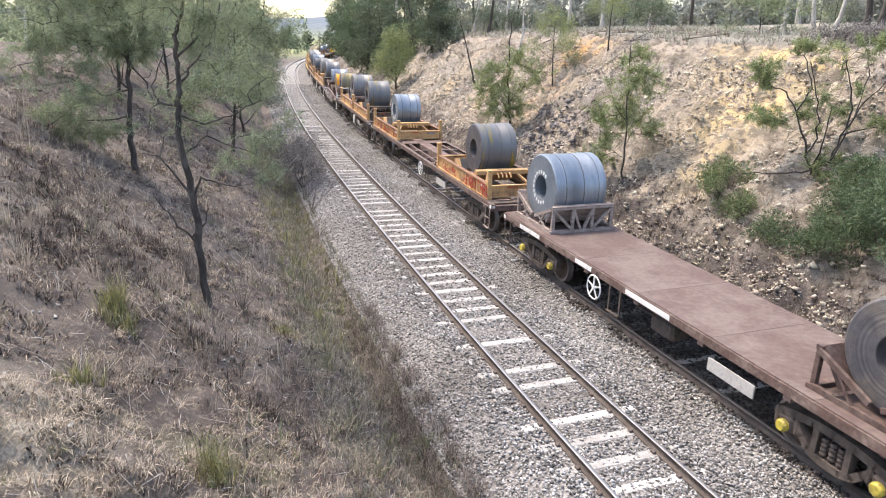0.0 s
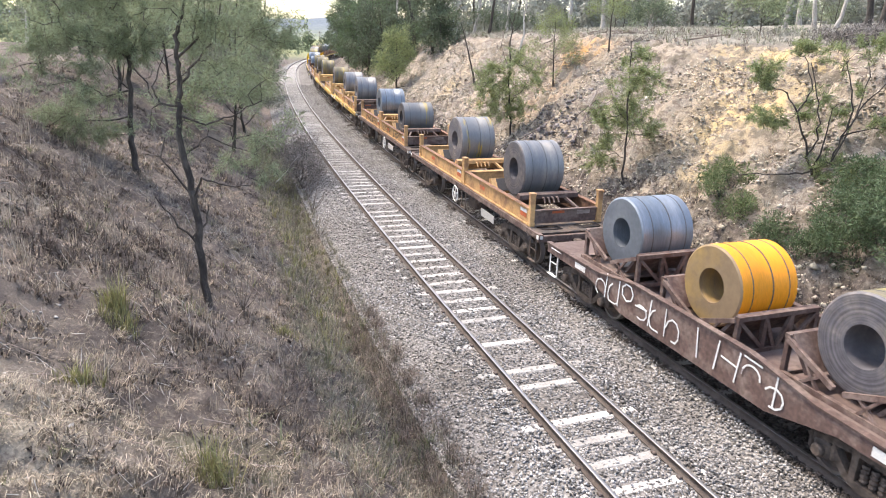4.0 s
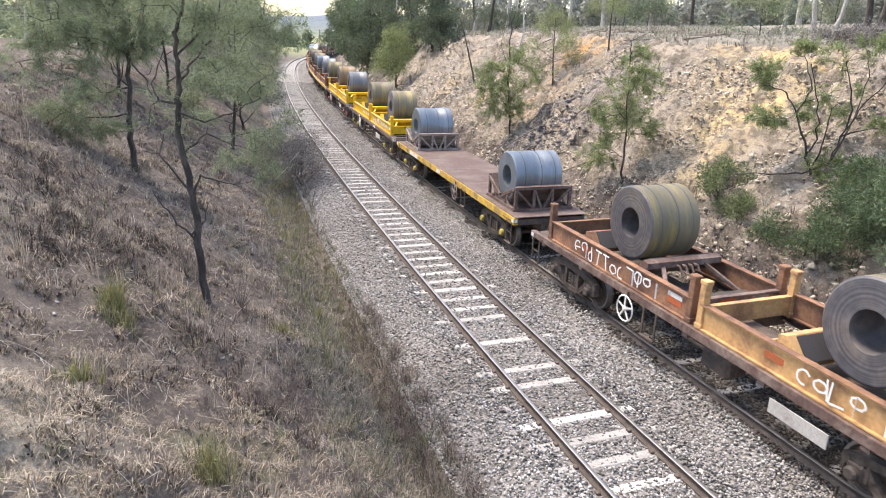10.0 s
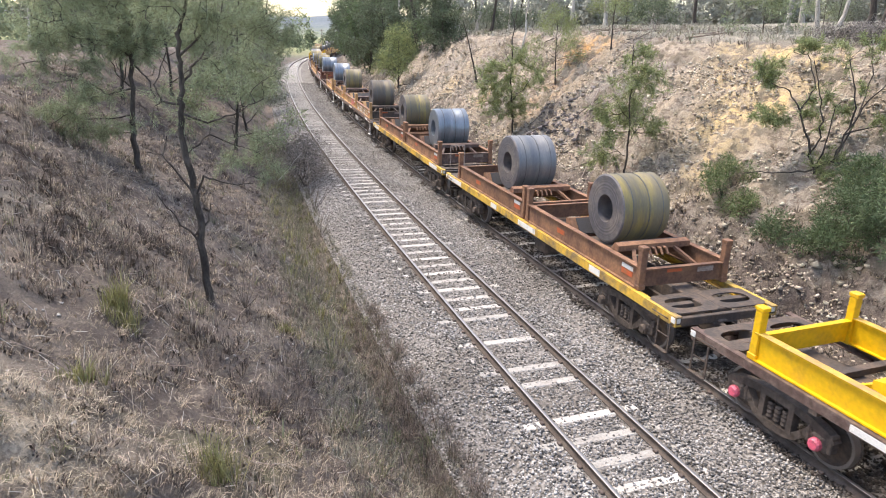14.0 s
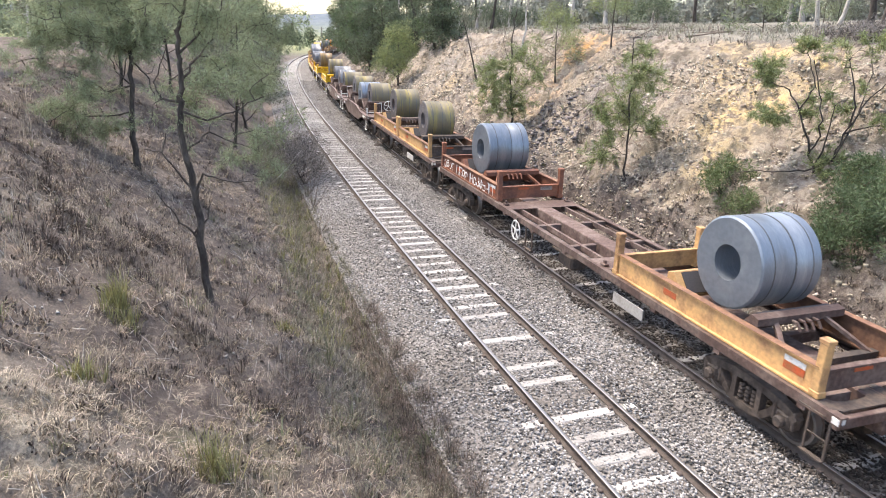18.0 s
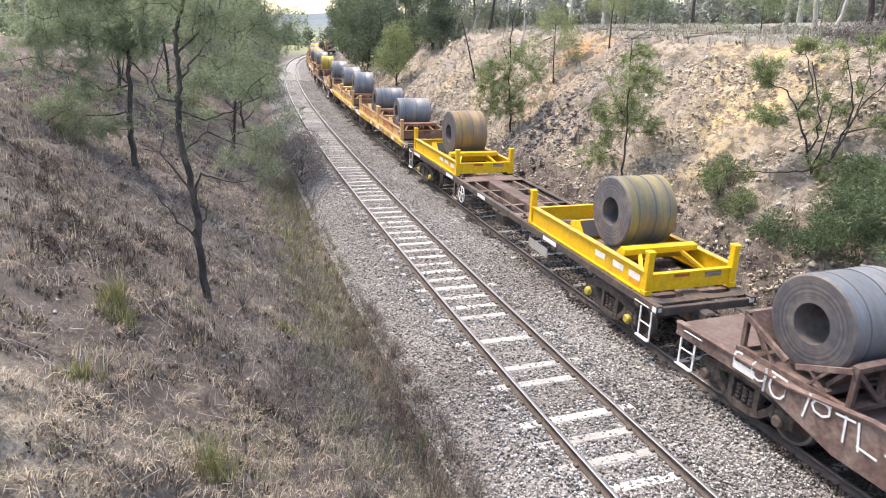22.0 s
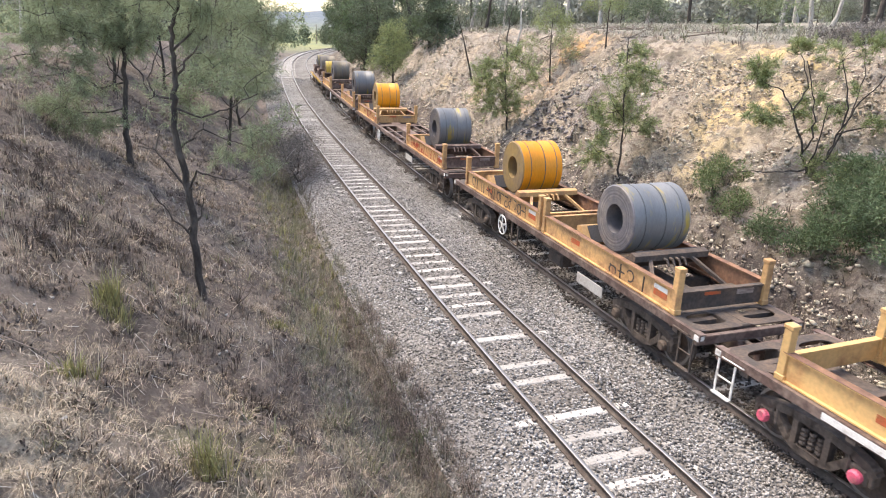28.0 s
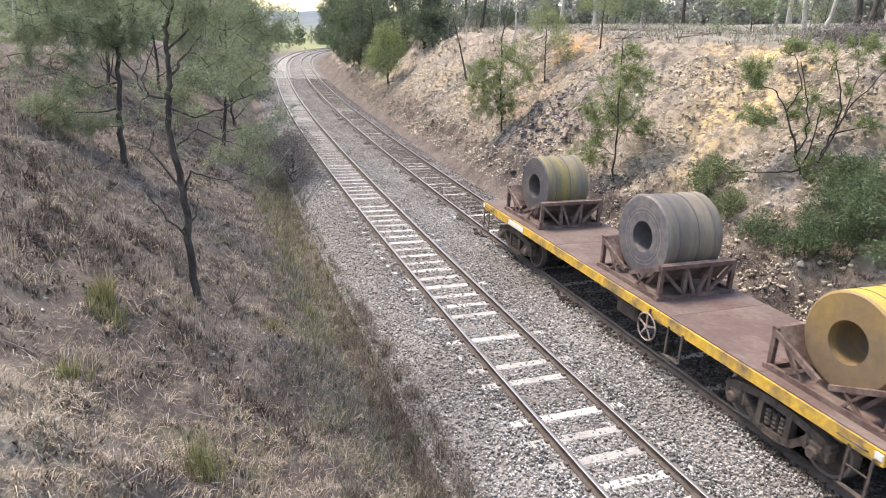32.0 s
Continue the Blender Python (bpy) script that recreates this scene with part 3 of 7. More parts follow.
def side_frame():
    """Cast bogie side: arched top chord, bowed lower chord, pillars and axle boxes."""
    bm = bmesh.new()
    top = [(-1.12, 0.60), (-1.0, 0.70), (-0.75, 0.76), (-0.4, 0.81), (0.0, 0.83), (0.4, 0.81), (0.75, 0.76), (1.0, 0.70), (1.12, 0.60)]
    low = [(-0.72, 0.62), (-0.58, 0.46), (-0.42, 0.31), (-0.2, 0.235), (0.2, 0.235), (0.42, 0.31), (0.58, 0.46), (0.72, 0.62)]
    for row, w, h in ((top, 0.17, 0.15), (low, 0.15, 0.13)):
        for a, b in zip(row, row[1:]):
            d = Vector((0, b[0] - a[0], b[1] - a[1])).normalized() * 0.025
            beam(bm, (0, a[0] - d.y, a[1] - d.z), (0, b[0] + d.y, b[1] + d.z), w, h)
    for y in (-0.31, 0.31):
        beam(bm, (0, y, 0.27), (0, y, 0.80), 0.16, 0.11)
    for y in (-0.9, 0.9):
        box_bm(bm, (-0.11, y - 0.16, 0.34), (0.11, y + 0.16, 0.66), 0.05)
        box_bm(bm, (-0.09, y - 0.25, 0.40), (0.09, y - 0.17, 0.74), 0.02)
        box_bm(bm, (-0.09, y + 0.17, 0.40), (0.09, y + 0.25, 0.74), 0.02)
    return to_mesh("side_frame", bm, M_BOGIE)


def spring():
    bm = bmesh.new()
    rings = []
    for k in range(9):
        r = 0.07 if k % 2 else 0.05
        rings.append([bm.verts.new((r * math.cos(6.2832 * i / 10), r * math.sin(6.2832 * i / 10), 0.33 + k * 0.04)) for i in range(10)])
    for p, q in zip(rings, rings[1:]):
        for i in range(10):
            bm.faces.new((p[i], p[(i + 1) % 10], q[(i + 1) % 10], q[i]))
    return to_mesh("spring", bm, M_BOGIE)


WHEELS = []   # wagon, place along it, wheel, pose on its bogie


def add_bogie(wagon, y, cap_mat):
    bogie = attach(new("bogie", shared("bolster", bars(M_DARK, ("b", (-0.95, -0.17, 0.42), (0.95, 0.17, 0.68)), ("b", (-0.3, -0.3, 0.68), (0.3, 0.3, 0.95)), bevel=0.03, name="bolster"))), wagon, pose(0, y, 0))
    for x in (-1.02, 1.02):
        bit("side_frame", "side_frame", side_frame, bogie, pose(x, 0, 0))
        for yy in (-0.16, 0.0, 0.16):
            bit("spring", "spring", spring, bogie, pose(x, yy, 0))
    for yy in (-0.9, 0.9):
        bit("axle", "axle", bars(M_DARK, ("r", (-0.95, 0, 0), (0.95, 0, 0), 0.075, 12), name="axle"), bogie, pose(0, yy, 0.46))
        for x in (-0.7525, 0.7525):
            wh = bit("wheel", "wheel", WHEEL, bogie, pose(x, yy, 0.46, 0, 0, 180 if x > 0 else 0))
            WHEELS.append((wagon, y + yy, wh, wh.matrix_basis.copy()))
        for x in (-1.16, 1.16):
            bit("axle_cap", "cap" + cap_mat.name, lathe([(0.0005, -0.07), (0.085, -0.07), (0.115, -0.03), (0.115, 0.08), (0.0005, 0.08)], 14, (cap_mat,)), bogie, pose(x, yy, 0.48, 0, 0, 180 if x > 0 else 0))
        for x in (-0.62, 0.62):
            bit("brake_block", "brake_block", bars(M_BROWN, ("b", (-0.05, -0.05, 0.3), (0.05, 0.05, 0.62)), bevel=0.02), bogie, pose(x, yy * 0.42, 0))


def handwheel(tone=None):
    bm = bmesh.new()
    n, R, r = 20, 0.30, 0.022
    rings = []
    for i in range(n):
        a = 2 * math.pi * i / n
        rings.append([bm.verts.new((r * math.sin(b), (R + r * math.cos(b)) * math.cos(a), (R + r * math.cos(b)) * math.sin(a))) for b in (0, 1.57, 3.14, 4.71)])
    for i in range(n):
        p, q = rings[i], rings[(i + 1) % n]
        for k in range(4):
            bm.faces.new((p[k], q[k], q[(k + 1) % 4], p[(k + 1) % 4]))
    for i in range(5):
        a = 2 * math.pi * i / 5 + 0.3
        beam(bm, (0, 0, 0), (0, R * math.cos(a), R * math.sin(a)), 0.022, 0.04)
    rod(bm, (-0.03, 0, 0), (0.06, 0, 0), 0.05)
    return to_mesh("handwheel", bm, tone or M_WHITE)


def step_irons(mat):
    return bars(mat, ("m", (0, -0.2, 1.1), (0, -0.2, 0.42), 0.024, 0.04), ("m", (0, 0.2, 1.1), (0, 0.2, 0.42), 0.024, 0.04), ("m", (-0.03, -0.22, 0.42), (-0.03, 0.22, 0.42), 0.09, 0.025), ("m", (0, -0.2, 0.76), (0, 0.2, 0.76), 0.024, 0.024), name="step")


def add_ends(wagon, half, mat, steps, wheel_at=None, wheel_z=0.85):
    for e in (-1, 1):
        y = e * half
        bit("headstock", "headstock" + mat.name, bars(mat, ("b", (-1.3, -0.06, -0.17), (1.3, 0.06, 0.02)), ("b", (-0.32, -0.08, -0.42), (0.32, 0.08, -0.17)), bevel=0.012, name="headstock"), wagon, pose(0, y - e * 0.1, DECK - 0.08))
        bit("drawgear", "drawgear", bars(M_DARK, ("b", (-0.16, -0.3, -0.16), (0.16, 0.45, 0.14)), ("b", (-0.19, 0.42, -0.22), (0.08, 0.72, 0.2)), ("b", (0.06, 0.5, -0.14), (0.19, 0.66, 0.14)), bevel=0.04, name="drawgear"), wagon, pose(0, y, 0.9, 0, 0, 0 if e > 0 else 180))
        bit("air_hose", "hose", bars(M_RUBBER, ("r", (0, 0, 0), (0.05, 0.14, -0.2), 0.03), ("r", (0.05, 0.14, -0.2), (0.02, 0.34, -0.3), 0.03), ("r", (0.02, 0.34, -0.3), (-0.02, 0.5, -0.24), 0.03)), wagon, pose(0.35, y, 0.85, 0, 0, 0 if e > 0 else 180))
        for x in (-1.0, 1.0):
            bit("end_mark", "end_mark", bars(M_WHITE, ("b", (-0.075, -0.07, -0.06), (0.075, 0.07, 0.06)), bevel=0.01, name="end_mark"), wagon, pose(x * 1.235, y - e * 0.09, DECK - 0.10), "white-painted corner")
        bit("hose_coupling", "hose_coupling", bars(M_SLEEPER, ("r", (0, -0.07, 0), (0, 0.07, 0.03), 0.05, 10), ("b", (-0.03, -0.02, -0.09), (0.03, 0.04, 0.0)), name="hose_coupling"), wagon, pose(0.33, y + e * 0.42, 0.62), "pale metal hose coupling")
        for x in (-1.3, 1.3):
            bit("step", "step" + steps.name, step_irons(steps), wagon, pose(x, y - e * 0.35, 0, 0, 0, 0 if x < 0 else 180))
            bit("grab_rail", "grab" + steps.name, bars(steps, ("r", (0, -0.24, 0), (-0.07, -0.24, 0.04), 0.014, 6), ("r", (-0.07, -0.24, 0.04), (-0.07, 0.24, 0.04), 0.014, 6), ("r", (-0.07, 0.24, 0.04), (0, 0.24, 0), 0.014, 6)), wagon, pose(x - 0.02 * (1 if x > 0 else -1), y - e * 0.5, DECK - 0.14, 0, 0, 0 if x < 0 else 180))
    if wheel_at is not None:
        tone = M_TIMBER if mat is M_DARK and steps is M_DARK else M_WHITE
        bit("handwheel", "handwheel" + tone.name, lambda: handwheel(tone), wagon, pose(-1.38, wheel_at, wheel_z), "%s spoked handbrake wheel" % ("white-painted" if tone is M_WHITE else "grey"))
        bit("side_ladder", "side_ladder%d" % (wheel_at == 2.2), bars(M_TIMBER if wheel_at == 2.2 else M_DARK, ("m", (0, -0.22, 1.12), (0, -0.22, 0.5), 0.03, 0.05), ("m", (0, 0.22, 1.12), (0, 0.22, 0.5), 0.03, 0.05), ("m", (-0.02, -0.24, 0.5), (-0.02, 0.24, 0.5), 0.08, 0.03), name="side_ladder"), wagon, pose(-1.33, wheel_at + (0.75 if wheel_at in (-1.74, 2.2) else -0.85), 0))
        bit("brake_rod", "brake_rod", bars(M_DARK, ("m", (0, 0, 0), (0, 0, 0.4), 0.04, 0.04), name="brake_rod"), wagon, pose(-1.34, wheel_at, wheel_z))


def sill_mesh(length, mat, depth):
    """Channel along the wagon's edge."""
    def make():
        bm = bmesh.new()
        h = length / 2
        sec = [(-0.03, 0.0), (0.12, 0.0), (0.12, -0.03), (0.0, -0.03), (0.0, -depth + 0.03), (0.12, -depth + 0.03), (0.12, -depth), (-0.03, -depth)]
        a = [bm.verts.new((x, -h, z)) for x, z in sec]
        b = [bm.verts.new((x, h, z)) for x, z in sec]
        bm.faces.new(a)
        bm.faces.new(b[::-1])
        for i in range(8):
            bm.faces.new((a[i], a[(i + 1) % 8], b[(i + 1) % 8], b[i]))
        bmesh.ops.recalc_face_normals(bm, faces=bm.faces)
        return to_mesh("side_sill", bm, mat)
    return make


def channel(name, sec, length, mat):
    """A rolled section of (x, z) corners, running along y."""
    def make():
        bm = bmesh.new()
        a = [bm.verts.new((x, -length / 2, z)) for x, z in sec]
        b = [bm.verts.new((x, length / 2, z)) for x, z in sec]
        bm.faces.new(a)
        bm.faces.new(b[::-1])
        for i in range(len(sec)):
            j = (i + 1) % len(sec)
            bm.faces.new((a[i], a[j], b[j], b[i]))
        bmesh.ops.recalc_face_normals(bm, faces=bm.faces)
        return to_mesh(name, bm, mat)
    return make


def patch(parent, y, w, z, h, mat, x=-1.30, name="painted_patch"):
    bit(name, "patch%.2f%.2f%s" % (w, h, mat.name), bars(mat, ("b", (-0.004, -w / 2, -h / 2), (0.004, w / 2, h / 2)), name=name), parent, pose(x, y, z))


def scrawl(parent, y0, y1, z0, z1, mat, seed, x=-1.236, wide=0.036):
    """Spray-painted strokes that cannot be read, on the side facing the near track."""
    r = random.Random(seed)
    bm = bmesh.new()
    n = max(3, int((y1 - y0) / (0.85 * (z1 - z0))))
    w = (y1 - y0) / n
    h = z1 - z0
    for i in range(n):
        a, b = y0 + i * w, y0 + (i + 0.8) * w
        lift = r.uniform(-0.04, 0.04)
        lines = []
        k = r.randrange(5)
        if k in (0, 2, 4):   # upright
            e = r.choice((a, b, (a + b) / 2))
            lines.append([(e + r.uniform(-0.04, 0.04), z0), (e + r.uniform(-0.04, 0.04), z1)])
        if k in (0, 1, 3):   # bow
            q, f = r.uniform(0, 6.28), r.choice((3.4, 4.6, 6.3)) * r.choice((-1, 1))
            cz, rz = (z0 + z1) / 2 + r.choice((-0.2, 0, 0.2)) * h, h * r.uniform(0.25, 0.5)
            lines.append([((a + b) / 2 + (b - a) * 0.5 * math.cos(q + f * u / 7), cz + rz * math.sin(q + f * u / 7)) for u in range(8)])
        if k in (2, 3):      # bar across
            z = z0 + h * r.choice((0.1, 0.5, 0.95))
            lines.append([(a, z), (b, z + r.uniform(-0.05, 0.05))])
        for pts in lines:
            pts = [(y, min(max(z, z0), z1) + lift * 0.3) for y, z in pts]
            for p, q in zip(pts, pts[1:]):
                if abs(p[0] - q[0]) + abs(p[1] - q[1]) > 0.012:
                    beam(bm, (r.uniform(-0.003, 0.003), p[0], p[1]), (r.uniform(-0.003, 0.003), q[0], q[1]), 0.006, wide)
    tagged(attach(new("spray_paint", to_mesh("spray_paint", bm, mat)), parent, pose(x, 0, 0)), kind="stuff")


# ---- wagons ----
def new_wagon(label, group="wagons of the train"):
    return tagged(new("freight_wagon"), label, "wagon", group)


PIVOT = {}


def end_plate():
    """Deck plate over a wagon's end, with a wide rounded hole on either side of the spine."""
    bm = bmesh.new()
    n = 24
    for x0 in (-0.62, 0.62):
        rings = []
        for z in (-0.002, -0.03):
            outer, inner = [], []
            for k in range(n):
                a = 2 * math.pi * (k + 0.5) / n
                c, d = math.cos(a), math.sin(a)
                q = 1 / max(abs(c), abs(d))
                outer.append(bm.verts.new((x0 + 0.6 * c * q, 0.5 * d * q, z)))
                inner.append(bm.verts.new((x0 + 0.42 * math.copysign(abs(c) ** 0.7, c), 0.27 * math.copysign(abs(d) ** 0.7, d), z)))
            rings.append((outer, inner))
        (oa, ia), (ob, ib) = rings
        for k in range(n):
            m = (k + 1) % n
            bm.faces.new((oa[k], oa[m], ia[m], ia[k]))
            bm.faces.new((ob[m], ob[k], ib[k], ib[m]))
            bm.faces.new((ia[k], ia[m], ib[m], ib[k]))
            bm.faces.new((oa[m], oa[k], ob[k], ob[m]))
    bmesh.ops.recalc_face_normals(bm, faces=bm.faces)
    return to_mesh("end_plate", bm, M_DARK)


def flat_wagon(length, sill, deck, label, spots, style="frame", wheel_at=None, caps=M_DARK, steps=M_DARK, gap=None, patches=()):
    """Bogie flat wagon: side sills, spine, cross bearers, end plates; gap: the stretch of open frame between its loads."""
    w = new_wagon(label)
    h = length / 2
    bog = h - 2.1
    PIVOT[w] = bog
    for x in (-1, 1):
        bit("side_sill", "sill%.1f%s" % (length, sill.name), sill_mesh(length, sill, 0.22 if sill is M_SILLYEL else 0.17), w, pose(x * 1.27, 0, DECK - 0.004, 0, 0, 0 if x < 0 else 180))
    bit("centre_sill", "spine%.1f%s" % (length, deck.name), bars(deck, ("b", (-0.26, -h + 0.2, -0.55), (0.26, h - 0.2, -0.006)), bevel=0.02, name="centre_sill"), w, pose(0, 0, DECK))
    n = int(length / 2.2)
    for i in range(n + 1):
        y = -h + 0.75 + i * (length - 1.5) / n
        for x in (-0.79, 0.79):
            bit("cross_bearer", "bearer" + deck.name, bars(deck, ("b", (-0.5, -0.08, -0.26), (0.46, 0.08, -0.05)), name="cross_bearer"), w, pose(x, y, DECK))
    for e in (-1, 1):
        bit("end_plate", "endplate", end_plate, w, pose(0, e * (h - 0.66), DECK, 0, 0, 0 if e > 0 else 180))
        add_bogie(w, e * bog, caps)
    if style == "solid":
        nb = int(length / 2.4)
        for i in range(nb):
            a = length / nb
            bit("deck_plate", "deckplate%.2f%s" % (a, deck.name), bars(deck, ("b", (-1.26, -a / 2 + 0.004, 0.0), (1.26, a / 2 - 0.004, 0.022)), bevel=0.004, name="deck_plate"), w, pose(0, -h + (i + 0.5) * a, DECK))
    if gap:
        a, b = gap
        m = (a + b) / 2
        if style == "slots":
            def slotted():
                L = b - a
                bm = bmesh.new()
                box_bm(bm, (-0.5, -L / 2, -0.02), (0.5, L / 2, 0.004))
                for x in (-1, 1):
                    box_bm(bm, (min(x * 1.24, x * 1.08), -L / 2, -0.02), (max(x * 1.24, x * 1.08), L / 2, 0.004))
                    for q in range(4):
                        y = -L / 2 + q * L / 3
                        box_bm(bm, (min(x * 1.1, x * 0.48), max(-L / 2, y - 0.3), -0.019), (max(x * 1.1, x * 0.48), min(L / 2, y + 0.3), 0.003), 0.0)
                return to_mesh("slotted_deck", bm, deck)
            bit("slotted_deck", "slots" + deck.name, slotted, w, pose(0, m, DECK))
        else:
            for x in (-0.78, 0.78):
                bit("stringer", "stringer%.1f%s" % (b - a, deck.name), bars(deck, ("b", (-0.04, -(b - a) / 2, -0.16), (0.04, (b - a) / 2, -0.03))), w, pose(x, m, DECK))
            for y in (a + 0.45, b - 0.45):
                bit("floor_plate", "floorplate" + deck.name, bars(deck, ("b", (-1.24, -0.42, -0.02), (1.24, 0.42, 0.0)), name="floor_plate"), w, pose(0, y, DECK))
            for y in (a + 0.3, b - 0.3):
                for x in (-1.12, 1.12):
                    bit("twist_lock", "twist_lock", bars(M_BROWN, ("b", (-0.08, -0.1, 0), (0.08, 0.1, 0.07)), ("b", (-0.03, -0.05, 0.06), (0.03, 0.05, 0.15)), bevel=0.015), w, pose(x, y, DECK))
    add_ends(w, h, sill if sill is not M_SILLYEL else M_DARK, steps, wheel_at)
    bit("brake_tank", "tank", lathe([(0.0005, -0.55), (0.17, -0.5), (0.2, -0.4), (0.2, 0.4), (0.17, 0.5), (0.0005, 0.55)], 14, (M_DARK,)), w, pose(0.55, 1.2, 0.62, 0, 0, 90))
    bit("brake_cylinder", "cylinder", bars(M_DARK, ("b", (-0.25, -0.4, -0.2), (0.25, 0.4, 0.2)), ("r", (0, 0.4, 0), (0, 1.2, 0), 0.04), bevel=0.06), w, pose(-0.75, -0.6, 0.68))
    if sill is not M_SILLYEL:
        bit("data_board", "board" + sill.name, bars(M_SLEEPER, ("b", (-0.012, -0.6, -0.13), (0.012, 0.6, 0.13)), name="data_board"), w, pose(-1.28, -h * 0.42, 0.78))
    for k, (y, pw) in enumerate(patches):
        patch(w, y, pw, DECK - (0.115 if sill is M_SILLYEL else 0.09), 0.16 if sill is M_SILLYEL else 0.12, M_WHITE, -1.305)
    return w


def belly_wagon(length, label, tone, seed):
    """Short coil wagon with deep fish-belly sides, a hand wheel and rails at its leading end."""
    w = new_wagon(label)
    h = length / 2
    PIVOT[w] = h - 1.7
    side = [(-h, 1.0), (-h * 0.62, 0.98), (-h * 0.38, 0.62), (h * 0.38, 0.62), (h * 0.62, 0.98), (h, 1.0), (h, 1.26), (h * 0.55, 1.28), (h * 0.3, 1.5), (-h * 0.3, 1.5), (-h * 0.55, 1.28), (-h, 1.26)]
    for x in (-1.3, 1.3):
        bit("side_plate", "belly%.1f%s" % (length, tone.name), plate(side, 0.05, tone), w, pose(x, 0, 0))
        bit("top_flange", "bellyflange%.1f%s" % (length, tone.name), bars(tone, ("m", (0, -h, 1.27), (0, -h * 0.55, 1.29), 0.14, 0.03), ("m", (0, -h * 0.55, 1.29), (0, -h * 0.3, 1.51), 0.14, 0.03), ("m", (0, -h * 0.3, 1.51), (0, h * 0.3, 1.51), 0.14, 0.03), ("m", (0, h * 0.3, 1.51), (0, h * 0.55, 1.29), 0.14, 0.03), ("m", (0, h * 0.55, 1.29), (0, h, 1.27), 0.14, 0.03)), w, pose(x, 0, 0))
    bit("floor", "bellyfloor%.1f" % length, bars(M_DECK, ("b", (-1.27, -h, 1.16), (1.27, -h * 0.5, 1.23)), ("b", (-1.27, h * 0.5, 1.16), (1.27, h, 1.23)), ("b", (-1.27, -h * 0.5, 0.95), (1.27, h * 0.5, 1.05)), name="floor"), w)
    for e in (-1, 1):
        add_bogie(w, e * (h - 1.7), M_DARK)
    add_ends(w, h, M_DARK, M_WHITE)
    bit("handrail", "belly_rail", bars(M_WHITE, ("r", (-1.25, 0, 1.25), (-1.25, 0, 1.75), 0.022), ("r", (-1.25, 0, 1.75), (-1.25, 0.45, 1.72), 0.022), ("r", (-1.25, 0.45, 1.72), (-1.25, 0.45, 1.25), 0.022), ("r", (-0.8, 0, 1.25), (-0.8, 0, 2.05), 0.022), ("r", (-0.8, 0, 2.05), (-0.35, 0, 2.1), 0.022), ("r", (-0.35, 0, 2.1), (-0.35, 0, 1.25), 0.022), ("r", (-1.25, 0, 1.5), (-0.35, 0, 1.5), 0.02), name="handrail"), w, pose(0, -h + 0.15, 0), "white tubular handrail")
    st = bit("brake_stand", "brake_stand", bars(M_DARK, ("m", (0, 0, 1.2), (0, 0, 1.95), 0.12, 0.1)), w, pose(0.1, -h + 0.2, 0))
    bit("handwheel", "handwheel", handwheel, w, pose(0.1, -h + 0.1, 1.9, 0, 0, 90), "white-painted spoked handbrake wheel")
    patch(w, -h * 0.78, 0.7, 1.12, 0.16, M_WHITE, -1.332)
    patch(w, h * 0.70, 0.5, 1.12, 0.15, M_WHITE, -1.332)
    return w


